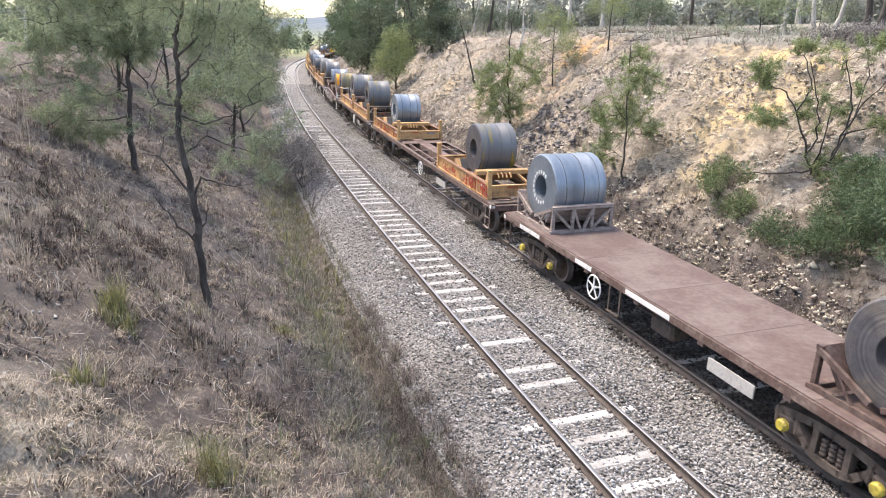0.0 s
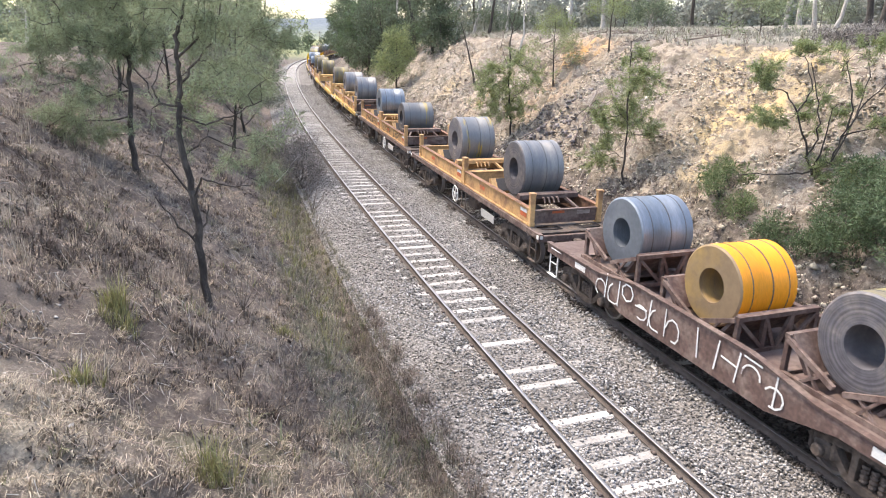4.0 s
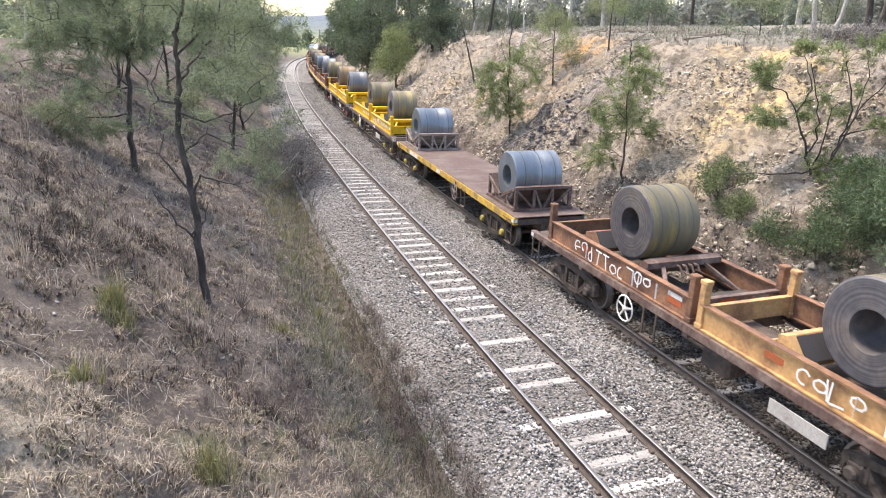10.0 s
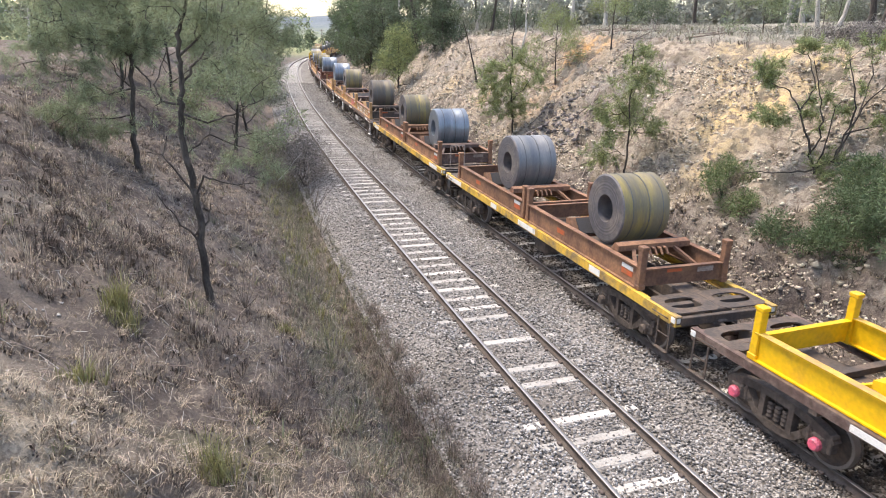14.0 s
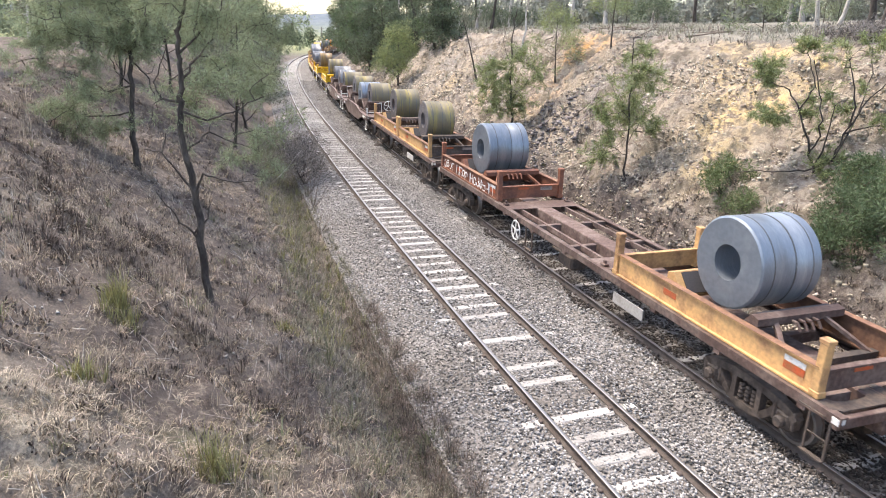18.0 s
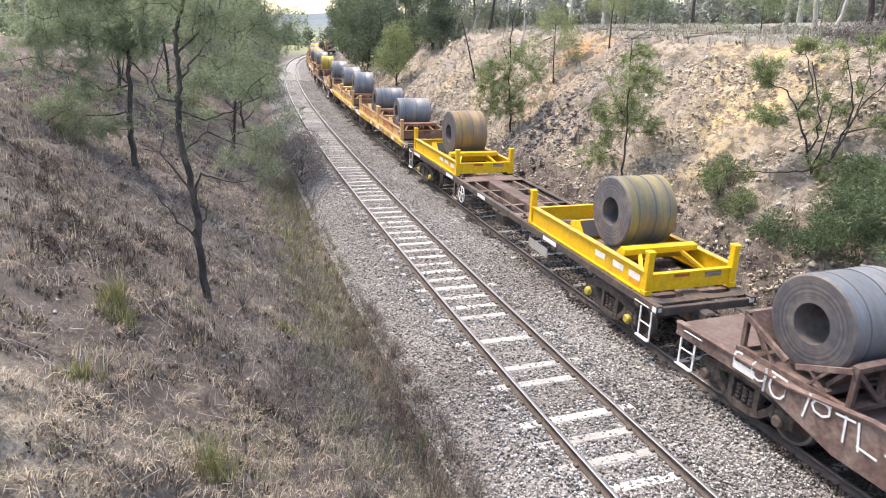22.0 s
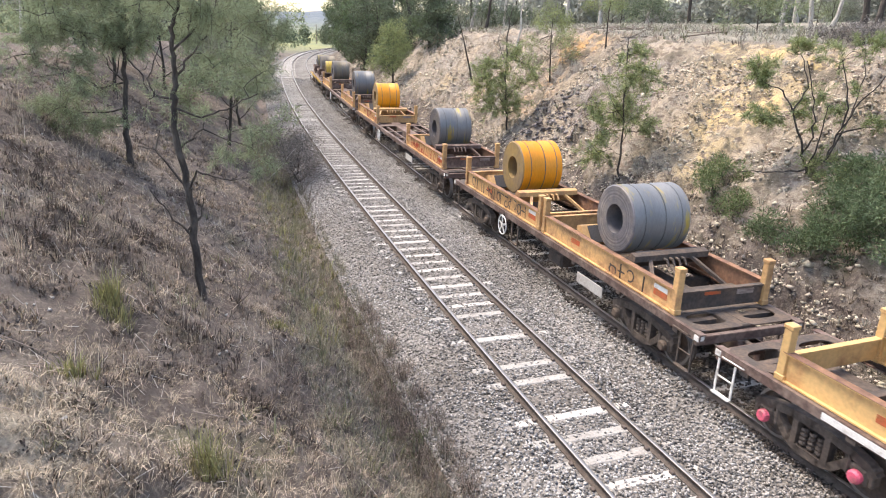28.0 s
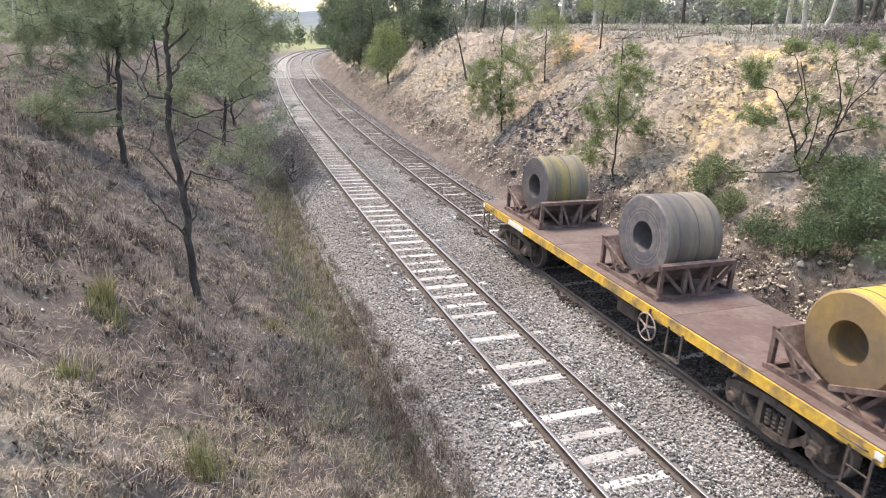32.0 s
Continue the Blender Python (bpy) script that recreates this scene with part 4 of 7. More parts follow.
# ---- loads ----
def cradle(paint, label, seed, ends=None, shift=0.0):
    c = tagged(new("coil_cradle"), label, "cradle", "coil cradles")
    k = paint.name
    for x in (-1, 1):
        inner = M_RUSTY if x > 0 and paint is M_ORANGE else paint
        bit("side_beam", "cbeam" + inner.name, channel("side_beam", [(-0.075, 0.01), (0.075, 0.01), (0.075, 0.04), (0.015, 0.045), (0.015, 0.5), (0.075, 0.505), (0.075, 0.53), (-0.075, 0.53), (-0.075, 0.505), (-0.015, 0.5), (-0.015, 0.045), (-0.075, 0.04)], 5.9, inner), c, pose(x * 1.145, 0, 0))
        if paint is M_YELLOW:
            bit("top_flange", "cflangeyellow", bars(M_DUSTYEL, ("b", (-0.08, -2.94, 0.531), (0.08, 2.94, 0.537)), name="top_flange"), c, pose(x * 1.145, 0, 0), "dusty worn top edge")
        else:
            bit("top_flange", "cflange", bars(M_RUSTY, ("b", (-0.08, -2.94, 0.531), (0.08, 2.94, 0.537)), name="top_flange"), c, pose(x * 1.145, 0, 0), "rusty worn top edge")
        for y in (-1, 1):
            bit("corner_post", "cpost" + k, bars(paint, ("b", (-0.08, -0.08, 0.0), (0.08, 0.08, 0.94)), ("b", (-0.09, -0.1, 0.94), (0.09, 0.1, 1.02)), ("b", (-0.09, -0.1, 0.0), (0.09, 0.1, 0.12)), bevel=0.012, name="corner_post"), c, pose(x * 1.13, y * 2.94, 0))
    ek = (ends or paint)
    for y in (-1, 1):
        em = ek if y < 0 else paint
        bit("end_beam", "cend" + em.name, bars(em, ("b", (-1.06, -0.02, 0.06), (1.06, 0.02, 0.46)), ("b", (-1.06, -0.06, 0.44), (1.06, 0.06, 0.48)), name="end_beam"), c, pose(0, y * 2.93, 0))
    for y in (-2.1, 1.9):
        bit("cross_member", "ccross" + M_DARK.name, bars(M_DARK, ("b", (-1.1, -0.08, 0.02), (1.1, 0.08, 0.14))), c, pose(0, y, 0))
    yc = -0.48 + shift

    def bearer(tone):
        bm = bmesh.new()
        sec = [(-0.20, 0.52), (-0.20, 0.66), (-0.02, 0.70), (0.34, 0.30), (0.28, 0.22), (-0.06, 0.52)]
        a = [bm.verts.new((-1.02, y, z)) for y, z in sec]
        b = [bm.verts.new((1.02, y, z)) for y, z in sec]
        bm.faces.new(a[::-1])
        bm.faces.new(b)
        for i in range(len(sec)):
            j = (i + 1) % len(sec)
            bm.faces.new((a[i], a[j], b[j], b[i]))
        bmesh.ops.recalc_face_normals(bm, faces=bm.faces)
        return to_mesh("bearer", bm, tone)
    for e in (-1, 1):
        tone = ek if e < 0 else paint
        br = bit("saddle_bearer", "cbearer" + tone.name, lambda: bearer(tone), c, pose(0, yc + e * 1.12, 0, 0, 0, 0 if e < 0 else 180))
        bit("rubber_pad", "cpad", bars(M_RUBBER, ("m", (0, 0.02, 0.69), (0, 0.34, 0.335), 1.7, 0.03), name="rubber_pad"), br, None, "black rubber pad")
        for x in (-0.55, 0.55):
            bit("strut", "cstrut%d%s" % (x > 0, tone.name), bars(tone, ("m", (x, -0.12, 0.56), (x * 1.75, -0.95, 0.1), 0.09, 0.07), name="strut"), br)
        for q in range(4 if paint is not M_YELLOW else 0):
            bit("chain_hook", "hook" + tone.name, bars(tone, ("b", (-0.03, -0.07, -0.02), (0.03, 0.07, 0.03)), ("r", (0, -0.07, 0), (0, -0.16, -0.12), 0.028, 6), bevel=0.012, name="chain_hook"), br, pose(-0.24 + q * 0.16, -0.27, 0.56))
    rnd = random.Random(seed)
    if paint is M_YELLOW:
        for y in (-2.5, -1.75, -0.95):
            patch(c, y + rnd.uniform(-0.1, 0.1), 0.45, 0.30, 0.15, M_WHITE, -1.166)
        patch(c, -2.5, 0.4, 0.17, 0.11, M_FADERED, -1.166)
    else:
        patch(c, -2.45, 0.45, 0.38, 0.10, M_WHITE, -1.166)
        patch(c, -2.45, 0.45, 0.25, 0.13, M_REDPATCH, -1.166)
        patch(c, 1.0 + rnd.uniform(-0.2, 0.2), 0.42, 0.28, 0.13, M_REDPATCH, -1.166)
    bit("red_mark", "cmark", bars(M_REDPATCH, ("b", (-0.2, -0.004, -0.045), (0.2, 0.004, 0.045)), name="red_mark"), c, pose(-0.25, -2.962, 0.40))
    tag = bit("label_plate", "clabel", bars(M_TIMBER, ("b", (-0.22, -0.004, -0.06), (0.22, 0.004, 0.06)), name="label_plate"), c, pose(0.6, -2.96, 0.36))
    return c


def coil(kind, r, w, label, marks=False):
    c = tagged(new("steel_coil", shared("coil%s%.2f%.2f" % (kind, r, w), lathe([(0.36, -w / 2), (r - 0.04, -w / 2), (r, -w / 2 + 0.03), (r, -w / 6), (r - 0.006, -w / 6 + 0.01), (r - 0.006, w / 6 - 0.01), (r, w / 6), (r, w / 2 - 0.03), (r - 0.04, w / 2), (0.36, w / 2)], 48, (COILS[kind], COILS["blue"] if kind == "blue" else COILS["bronze"] if kind in ("yellow", "orange") else M_FACE), [1, 1, 0, 0, 0, 0, 0, 1, 1, 1], sharp=True))), label, "steel coil", "steel coils on the train")
    smooth(c.data)
    if hasattr(c.data, "set_sharp_from_angle"):
        c.data.set_sharp_from_angle(angle=radians(35))
    for x in (-0.3, 0.05, 0.34):
        bit("strap", "strap%.2f" % r, lathe([(r - 0.01, -0.012), (r + 0.005, -0.012), (r + 0.005, 0.012), (r - 0.01, 0.012)], 48, (M_STRAP,)), c, pose(x * w, 0, 0))
    if marks:
        for i in range(14):
            a = 0.9 + i * 0.33
            bit("chalk_mark", "chalk", bars(M_GRAF_WHITE, ("b", (-0.003, -0.035, -0.05), (0.003, 0.035, 0.05)), name="chalk_mark"), c, pose(-w / 2 - 0.004, 0.46 * math.cos(a), 0.46 * math.sin(a)))
    return c


def rack(tone, label, r):
    """Trestle that chocks a coil on a plain deck."""
    k = tagged(new("coil_rack"), label, "rack", "coil racks")
    top = 0.78
    for e in (-1, 1):
        def frame_of():
            items = [("b", (-1.0, -0.06, top - 0.09), (1.0, 0.06, top)), ("b", (-1.05, -0.07, 0.0), (1.05, 0.07, 0.08))]
            for x in (-0.95, -0.32, 0.32, 0.95):
                items.append(("m", (x, 0, 0.06), (x, 0, top - 0.07), 0.09, 0.09))
            for a, b in ((-0.95, -0.32), (0.95, 0.32), (-0.32, -0.05), (0.32, 0.05)):
                items.append(("m", (a, -0.02, top - 0.1), (b, -0.02, 0.07), 0.07, 0.07))
            return bars(tone, *items, name="end_frame")()
        f = bit("end_frame", "rackframe" + tone.name, frame_of, k, pose(0, e * 1.12, 0))
        bit("chock", "rackchock" + tone.name, bars(tone, ("m", (0, -0.12 + 0.16, top), (0, 0.46, 0.22), 1.9, 0.07), name="chock"), k, pose(0, e * 1.12, 0, 0, 0, 0 if e < 0 else 180))
    for x in (-1.0, 1.0):
        bit("side_truss", "racktruss" + tone.name, bars(tone, ("m", (0, -1.1, 0.7), (0, -0.1, 0.28), 0.07, 0.09), ("m", (0, 1.1, 0.7), (0, 0.1, 0.28), 0.07, 0.09), ("m", (0, -1.1, 0.05), (0, 1.1, 0.05), 0.09, 0.1), ("m", (0, -0.7, 0.5), (0, -0.35, 0.06), 0.05, 0.05), ("m", (0, 0.7, 0.5), (0, 0.35, 0.06), 0.05, 0.05), ("m", (0, -0.35, 0.36), (0, -0.75, 0.06), 0.05, 0.05), ("m", (0, 0.35, 0.36), (0, 0.75, 0.06), 0.05, 0.05), name="side_truss"), k, pose(x, 0, 0))
    return k


# ---- the make-up of the train, from its head to its tail ----
RIDERS = []   # thing, middle of its wagon along the train, half the pivot spacing, pose on the wagon
COIL_WORDS = {"blue": "blue-grey", "grey": "dull grey", "rust": "olive-brown rusted", "dark": "dark brown-grey", "streak": "rust-streaked grey", "orange": "bright orange", "bronze": "bronze-brown rusted", "yellow": "mustard-yellow"}
SIZES = {"blue": (0.86, 1.45), "grey": (0.90, 1.4), "rust": (0.88, 1.34), "dark": (0.92, 1.4), "streak": (0.92, 1.42), "orange": (0.84, 1.4), "bronze": (0.92, 1.4), "yellow": (0.86, 1.35)}


SHIFT = {42.5: 0.43, 135.3: 0.35, 21.15: 0.4, 48.68: 0.6, 249.1: 0.4, 276.6: 0.65, 398.9: 0.57, 405.1: 0.6, 34.2: 0.5, 413.85: 0.45, 426.8: 0.5, 435.0: 0.5, 262.25: 0.3, 270.35: 0.5, 241.2: 0.45, 141.5: 0.55, 114.2: 0.15}   # coils that lie off the middle of their cradle
OTHER = {262.25: (0.92, 1.55), 84.6: (0.76, 1.6), 17.9: (0.98, 1.65), 6.5: (0.92, 1.55), 151.6: (0.80, 1.65), 162.95: (0.86, 1.65), 462.5: (0.96, 1.45), 457.1: (0.84, 1.4), 249.1: (0.92, 1.42), 413.85: (0.86, 1.45), 34.2: (0.86, 1.32), 398.9: (0.83, 1.6), 332.05: (0.74, 1.75), 338.25: (0.74, 1.7), 299.6: (0.84, 1.5), 306.6: (0.86, 1.5)}   # radius and width, by place


def load_wagon(w, u0, u1, cradles=(), racks=()):
    mid = (u0 + u1) / 2
    RIDERS.append((w, mid, PIVOT[w], Matrix.Identity(4)))
    for i, (u, paint, kind, words, ends) in enumerate(cradles):
        y = u + 3.03 - mid
        c = cradle(paint, words + " open coil cradle locked on a flat wagon", int(u), ends, SHIFT.get(u, 0.0))
        RIDERS.append((c, mid, PIVOT[w], pose(0, y, DECK)))
        if kind:
            r, wd = OTHER.get(u, SIZES[kind.rstrip("!")])
            o = coil(kind.rstrip("!"), r, wd, COIL_WORDS[kind.rstrip("!")] + " coil of strip steel lying in a cradle", kind.endswith("!"))
            RIDERS.append((o, mid, PIVOT[w], pose(0, y - 0.48 + SHIFT.get(u, 0.0), DECK + 0.36 + r * 1.0, random.Random(u).uniform(-180, 180))))
    for u, tone, kind, base in racks:
        y = u - mid
        r, wd = OTHER.get(u, SIZES[kind.rstrip("!")])
        k = rack(tone, "bolted steel rack chocking a coil on the deck", r)
        RIDERS.append((k, mid, PIVOT[w], pose(0, y, base)))
        o = coil(kind.rstrip("!"), r, wd, COIL_WORDS[kind.rstrip("!")] + " coil of strip steel held in a rack", kind.endswith("!"))
        RIDERS.append((o, mid, PIVOT[w], pose(0, y, base + 0.13 + r, random.Random(u).uniform(-180, 180))))


OR, AM, YE, RU, RE = M_ORANGE, M_AMBER, M_YELLOW, M_RUSTY, M_REDBROWN
o_, a_, y_, r_, e_ = "faded orange", "pale amber", "bright yellow", "rust-brown", "red-oxide"
brown_flat = "red-brown steel bogie flat wagon carrying coil cradles"
yellow_flat = "flat wagon with a dirty yellow side sill and white patches"

A = flat_wagon(14.5, M_BROWN, M_DECK, "flat wagon with a plain rust-brown deck and white patches", (), "solid", 1.6, M_LIME, M_DARK, patches=((5.4, 1.3), (2.3, 0.8), (-0.4, 1.6)))
load_wagon(A, 4.87, 19.37, (), ((6.5, M_BROWN, "dark", DECK + 0.024), (17.9, M_TIMBER, "blue!", DECK + 0.024)))
W2 = flat_wagon(20.0, M_BROWN, M_BROWN, "red-brown flat wagon with coil cradles round an open middle", (), "frame", -1.4, M_DARK, M_TIMBER, (-3.2, 3.6))
load_wagon(W2, 20.5, 40.5, ((21.15, OR, "streak", o_, None), (34.2, OR, "blue!", o_, None)))
scrawl(W2, 4.3, 9.0, DECK + 0.12, DECK + 0.42, M_GRAF_RED, 1)
scrawl(W2, -9.3, -7.0, DECK + 0.06, DECK + 0.47, M_GRAF_RED, 2, wide=0.06)
scrawl(W2, -9.1, -6.8, DECK + 0.06, DECK + 0.47, M_GRAF_RED, 29, -1.238, 0.05)
scrawl(W2, -6.0, -4.2, DECK + 0.12, DECK + 0.42, M_GRAF_RED, 22)
W3 = flat_wagon(14.0, M_BROWN, M_DARK, brown_flat, (), "frame", -1.75, M_DARK, M_DARK)
load_wagon(W3, 41.6, 55.6, ((42.5, OR, "streak", o_, M_DARK), (48.68, OR, "streak", o_, M_BROWN)))
W4 = belly_wagon(11.7, "short coil wagon with deep white-smeared sides and hand rails", M_BROWN, 3)
load_wagon(W4, 56.5, 68.2, (), ((59.1, M_BROWN, "rust", 1.23), (62.5, M_BROWN, "orange", 1.05), (65.7, M_BROWN, "blue", 1.23)))
scrawl(W4, -2.6, 3.4, 0.78, 1.4, M_GRAF_WHITE, 4, -1.345)
X = flat_wagon(14.0, M_BROWN, M_DARK, brown_flat, (), "frame", 0.2, M_DARK, M_DARK)
load_wagon(X, 68.9, 82.9, ((69.75, OR, "grey", o_, M_BROWN), (75.75, OR, "streak", o_, None)))
Y = flat_wagon(14.0, M_BROWN, M_DARK, brown_flat, (), "frame", -1.74, M_DARK, M_DARK)
load_wagon(Y, 83.46, 97.46, ((84.6, OR, "streak", o_, M_BROWN), (90.8, OR, "blue", o_, None)))
scrawl(Y, -4.9, -3.1, DECK + 0.08, DECK + 0.46, M_GRAF_BLACK, 5)
scrawl(Y, -2.6, -0.4, DECK + 0.1, DECK + 0.44, M_GRAF_BLACK, 6)
scrawl(Y, 1.2, 4.6, DECK + 0.1, DECK + 0.44, M_GRAF_BLACK, 7)
Z = flat_wagon(14.7, M_SILLYEL, M_DARK, yellow_flat, (), "frame", None, M_DARK, M_DARK, patches=((6.3, 1.6), (0.2, 0.5), (-1.6, 0.4), (4.6, 0.9)))
load_wagon(Z, 98.75, 113.45, ((99.75, OR, "grey", o_, M_BROWN), (105.95, AM, "grey", a_, None)))
scrawl(Z, 2.2, 5.6, DECK + 0.1, DECK + 0.44, M_GRAF_BLACK, 8)
scrawl(Z, -5.2, -3.0, DECK + 0.1, DECK + 0.44, M_GRAF_BLACK, 9)
scrawl(Z, 1.2, 3.2, DECK - 0.25, DECK - 0.06, M_GRAF_BLACK, 10, -1.303)
V = flat_wagon(19.6, M_SILLYEL, M_DECKGREY, "long yellow-edged flat wagon with a slotted middle deck", (), "slots", 2.4, M_DARK, M_DARK, (-3.3, 3.6), ((0.2, 0.9), (8.9, 0.7)))
load_wagon(V, 113.9, 133.5, ((114.2, AM, "rust", a_, None), (127.45, AM, "rust", a_, None)))
U = flat_wagon(13.8, M_BROWN, M_DARK, brown_flat, (), "frame", 1.94, M_DARK, M_DARK)
load_wagon(U, 134.6, 148.4, ((135.3, OR, "rust", o_, M_DARK), (141.5, RU, "rust", r_, M_BROWN)))
scrawl(U, -4.6, -2.6, DECK + 0.1, DECK + 0.46, M_GRAF_WHITE, 11)
scrawl(U, 1.0, 4.6, DECK + 0.1, DECK + 0.46, M_GRAF_WHITE, 12)
T = flat_wagon(15.0, M_SILLYEL, M_DECK, "flat wagon with a plain rust-brown deck and yellow edges", (), "solid", -1.97, M_LIME, M_DARK, patches=((4.3, 1.4), (0.4, 0.5)))
load_wagon(T, 149.75, 164.75, (), ((151.6, M_BROWN, "blue", DECK + 0.024), (162.95, M_TIMBER, "blue", DECK + 0.024)))
S = flat_wagon(15.0, M_BROWN, M_DARK, "dark brown flat wagon carrying bright yellow cradles", (), "frame", 2.4, M_LIME, M_DARK, patches=((-2.2, 0.5), (3.0, 0.5)))
load_wagon(S, 165.6, 180.6, ((166.75, YE, "rust", y_, None), (173.0, YE, "rust", y_, None)))
scrawl(S, -5.2, -1.2, DECK + 0.1, DECK + 0.46, M_GRAF_WHITE, 13)
R = flat_wagon(14.6, M_BROWN, M_DARK, "dark brown flat wagon carrying bright yellow cradles", (), "frame", 2.6, M_PINK, M_DARK, patches=((-2.0, 0.6), (3.4, 0.6)))
load_wagon(R, 181.65, 196.25, ((182.6, YE, "grey", y_, None), (188.8, YE, "bronze", y_, None)))
Q = flat_wagon(14.9, M_SILLYEL, M_DARK, yellow_flat, (), "frame", None, M_DARK, M_DARK, patches=((6.4, 1.5), (2.4, 0.5), (-0.2, 1.2), (-4.2, 0.5)))
load_wagon(Q, 196.8, 211.7, ((198.3, RU, "rust", r_, None), (204.5, RU, "grey", r_, None)))
P = flat_wagon(14.6, M_SILLYEL, M_DARK, yellow_flat, (), "frame", None, M_DARK, M_DARK, patches=((6.2, 1.2), (-5.9, 1.2)))
load_wagon(P, 212.3, 226.9, ((213.2, RU, "blue", r_, M_BROWN), (219.4, RU, "rust", r_, None)))
bit("brake_stand", "endrail", bars(M_TIMBER, ("r", (-0.9, 0, 0), (-0.9, 0, 0.95), 0.025), ("r", (-0.9, 0, 0.95), (-0.3, 0, 0.95), 0.025), ("r", (-0.3, 0, 0.95), (-0.3, 0, 0), 0.025)), P, pose(0, -7.1, DECK))
O = flat_wagon(19.8, M_BROWN, M_BROWN, "long red-brown flat wagon with three cradles, one empty", (), "frame", 2.6, M_DARK, M_WHITE, patches=((7.4, 1.2), (5.6, 1.4), (-1.2, 1.3), (-8.2, 0.9)))
load_wagon(O, 227.75, 247.55, ((228.5, OR, "dark", o_, M_DARK), (234.8, OR, None, "empty faded orange", M_BROWN), (241.2, OR, "rust", o_, M_BROWN)))
scrawl(O, -8.6, -4.2, DECK + 0.08, DECK + 0.46, M_GRAF_WHITE, 14)
scrawl(O, -2.4, -1.2, DECK + 0.08, DECK + 0.46, M_GRAF_PINK, 15)
scrawl(O, 5.0, 8.4, DECK + 0.1, DECK + 0.44, M_GRAF_BLACK, 16)
N = flat_wagon(19.8, M_BROWN, M_BROWN, "red-brown flat wagon with coil cradles round an open middle", (), "frame", 1.9, M_DARK, M_DARK, (-3.1, 3.6))
load_wagon(N, 248.55, 268.35, ((249.1, OR, "blue", o_, M_BROWN), (262.25, RE, "blue", e_, None)))
scrawl(N, 4.0, 9.4, DECK + 0.1, DECK + 0.44, M_GRAF_WHITE, 17)
M_ = flat_wagon(13.9, M_BROWN, M_DARK, brown_flat, (), "frame", None, M_DARK, M_DARK)
load_wagon(M_, 269.35, 283.25, ((270.35, OR, "rust", o_, M_DARK), (276.6, OR, "rust", o_, M_BROWN)))
L = belly_wagon(11.8, "short red-brown coil wagon with deep sides and hand rails", M_BROWN, 5)
load_wagon(L, 284.6, 296.4, (), ((287.3, M_BROWN, "rust", 1.23), (290.9, M_BROWN, "blue", 1.05), (294.0, M_BROWN, "rust", 1.23)))
K = belly_wagon(12.2, "short coil wagon with scuffed graffitied deep sides", M_BROWN, 6)
load_wagon(K, 296.9, 309.1, (), ((299.6, M_BROWN, "rust", 1.235), (303.3, M_BROWN, "grey", 1.055), (306.6, M_BROWN, "grey", 1.235)))
scrawl(K, 1.2, 4.6, 0.95, 1.4, M_GRAF_WHITE, 18, -1.345)
patch(K, -4.1, 1.0, 1.12, 0.2, M_WHITE, -1.333)
patch(K, -2.6, 0.4, 1.08, 0.3, M_WHITE, -1.333)
J = flat_wagon(19.9, M_DARK, M_BROWN, "dark flat wagon with two yellow cradles and white steps", (), "frame", 2.2, M_LIME, M_WHITE, (-3.1, 3.2), ((8.6, 1.0), (3.9, 0.8), (0.4, 0.7), (-4.9, 0.8)))
load_wagon(J, 309.9, 329.8, ((310.5, YE, "rust", y_, None), (323.25, YE, "bronze", y_, None)))
I = flat_wagon(14.6, M_SILLYEL, M_DARK, yellow_flat, (), "frame", None, M_DARK, M_DARK, patches=((6.3, 1.7), (1.6, 0.5), (-0.4, 1.0), (-4.4, 0.6)))
load_wagon(I, 330.7, 345.3, ((332.05, AM, "grey", a_, M_RUSTY), (338.25, AM, "grey", a_, M_RUSTY)))
scrawl(I, -4.4, -1.6, DECK + 0.1, DECK + 0.46, M_GRAF_RED, 27)
scrawl(I, 1.8, 4.6, DECK + 0.1, DECK + 0.46, M_GRAF_RED, 28)
H = flat_wagon(14.6, M_SILLYEL, M_DARK, yellow_flat, (), "frame", None, M_DARK, M_DARK, patches=((6.3, 1.5), (0.9, 0.6), (-1.6, 0.7), (-5.5, 0.9)))
load_wagon(H, 346.07, 360.67, ((347.6, AM, "grey", a_, M_RUSTY), (353.75, AM, "grey", a_, None)))
scrawl(H, 4.6, 6.2, DECK + 0.12, DECK + 0.44, M_GRAF_BLACK, 19)
scrawl(H, -2.6, -1.4, DECK + 0.1, DECK + 0.44, M_GRAF_BLACK, 20)
G = flat_wagon(19.8, M_DARK, M_BROWN, "dark flat wagon with rusty cradles round an open middle", (), "frame", 3.4, M_DARK, M_WHITE, (-3.2, 3.2), ((2.4, 0.8), (-0.2, 0.9), (8.8, 0.9), (-6.6, 0.8)))
load_wagon(G, 362.2, 382.0, ((362.7, OR, "grey", o_, M_BROWN), (375.5, RU, "yellow", r_, M_BROWN)))
scrawl(G, -7.4, -4.2, DECK + 0.1, DECK + 0.44, M_GRAF_WHITE, 21)
F_ = flat_wagon(14.3, M_BROWN, M_DARK, "brown flat wagon with pink axle boxes and white steps", (), "frame", -1.6, M_PINK, M_WHITE, patches=((4.2, 1.2), (0.6, 0.8), (-4.0, 1.1)))
load_wagon(F_, 383.15, 397.45, ((384.0, OR, "grey", o_, None), (390.1, AM, "rust", a_, None)))
E = flat_wagon(14.1, M_BROWN, M_DARK, brown_flat, (), "frame", 2.25, M_DARK, M_DARK)
load_wagon(E, 397.97, 412.07, ((398.9, OR, "streak", o_, M_DARK), (405.1, OR, "orange", o_, None)))
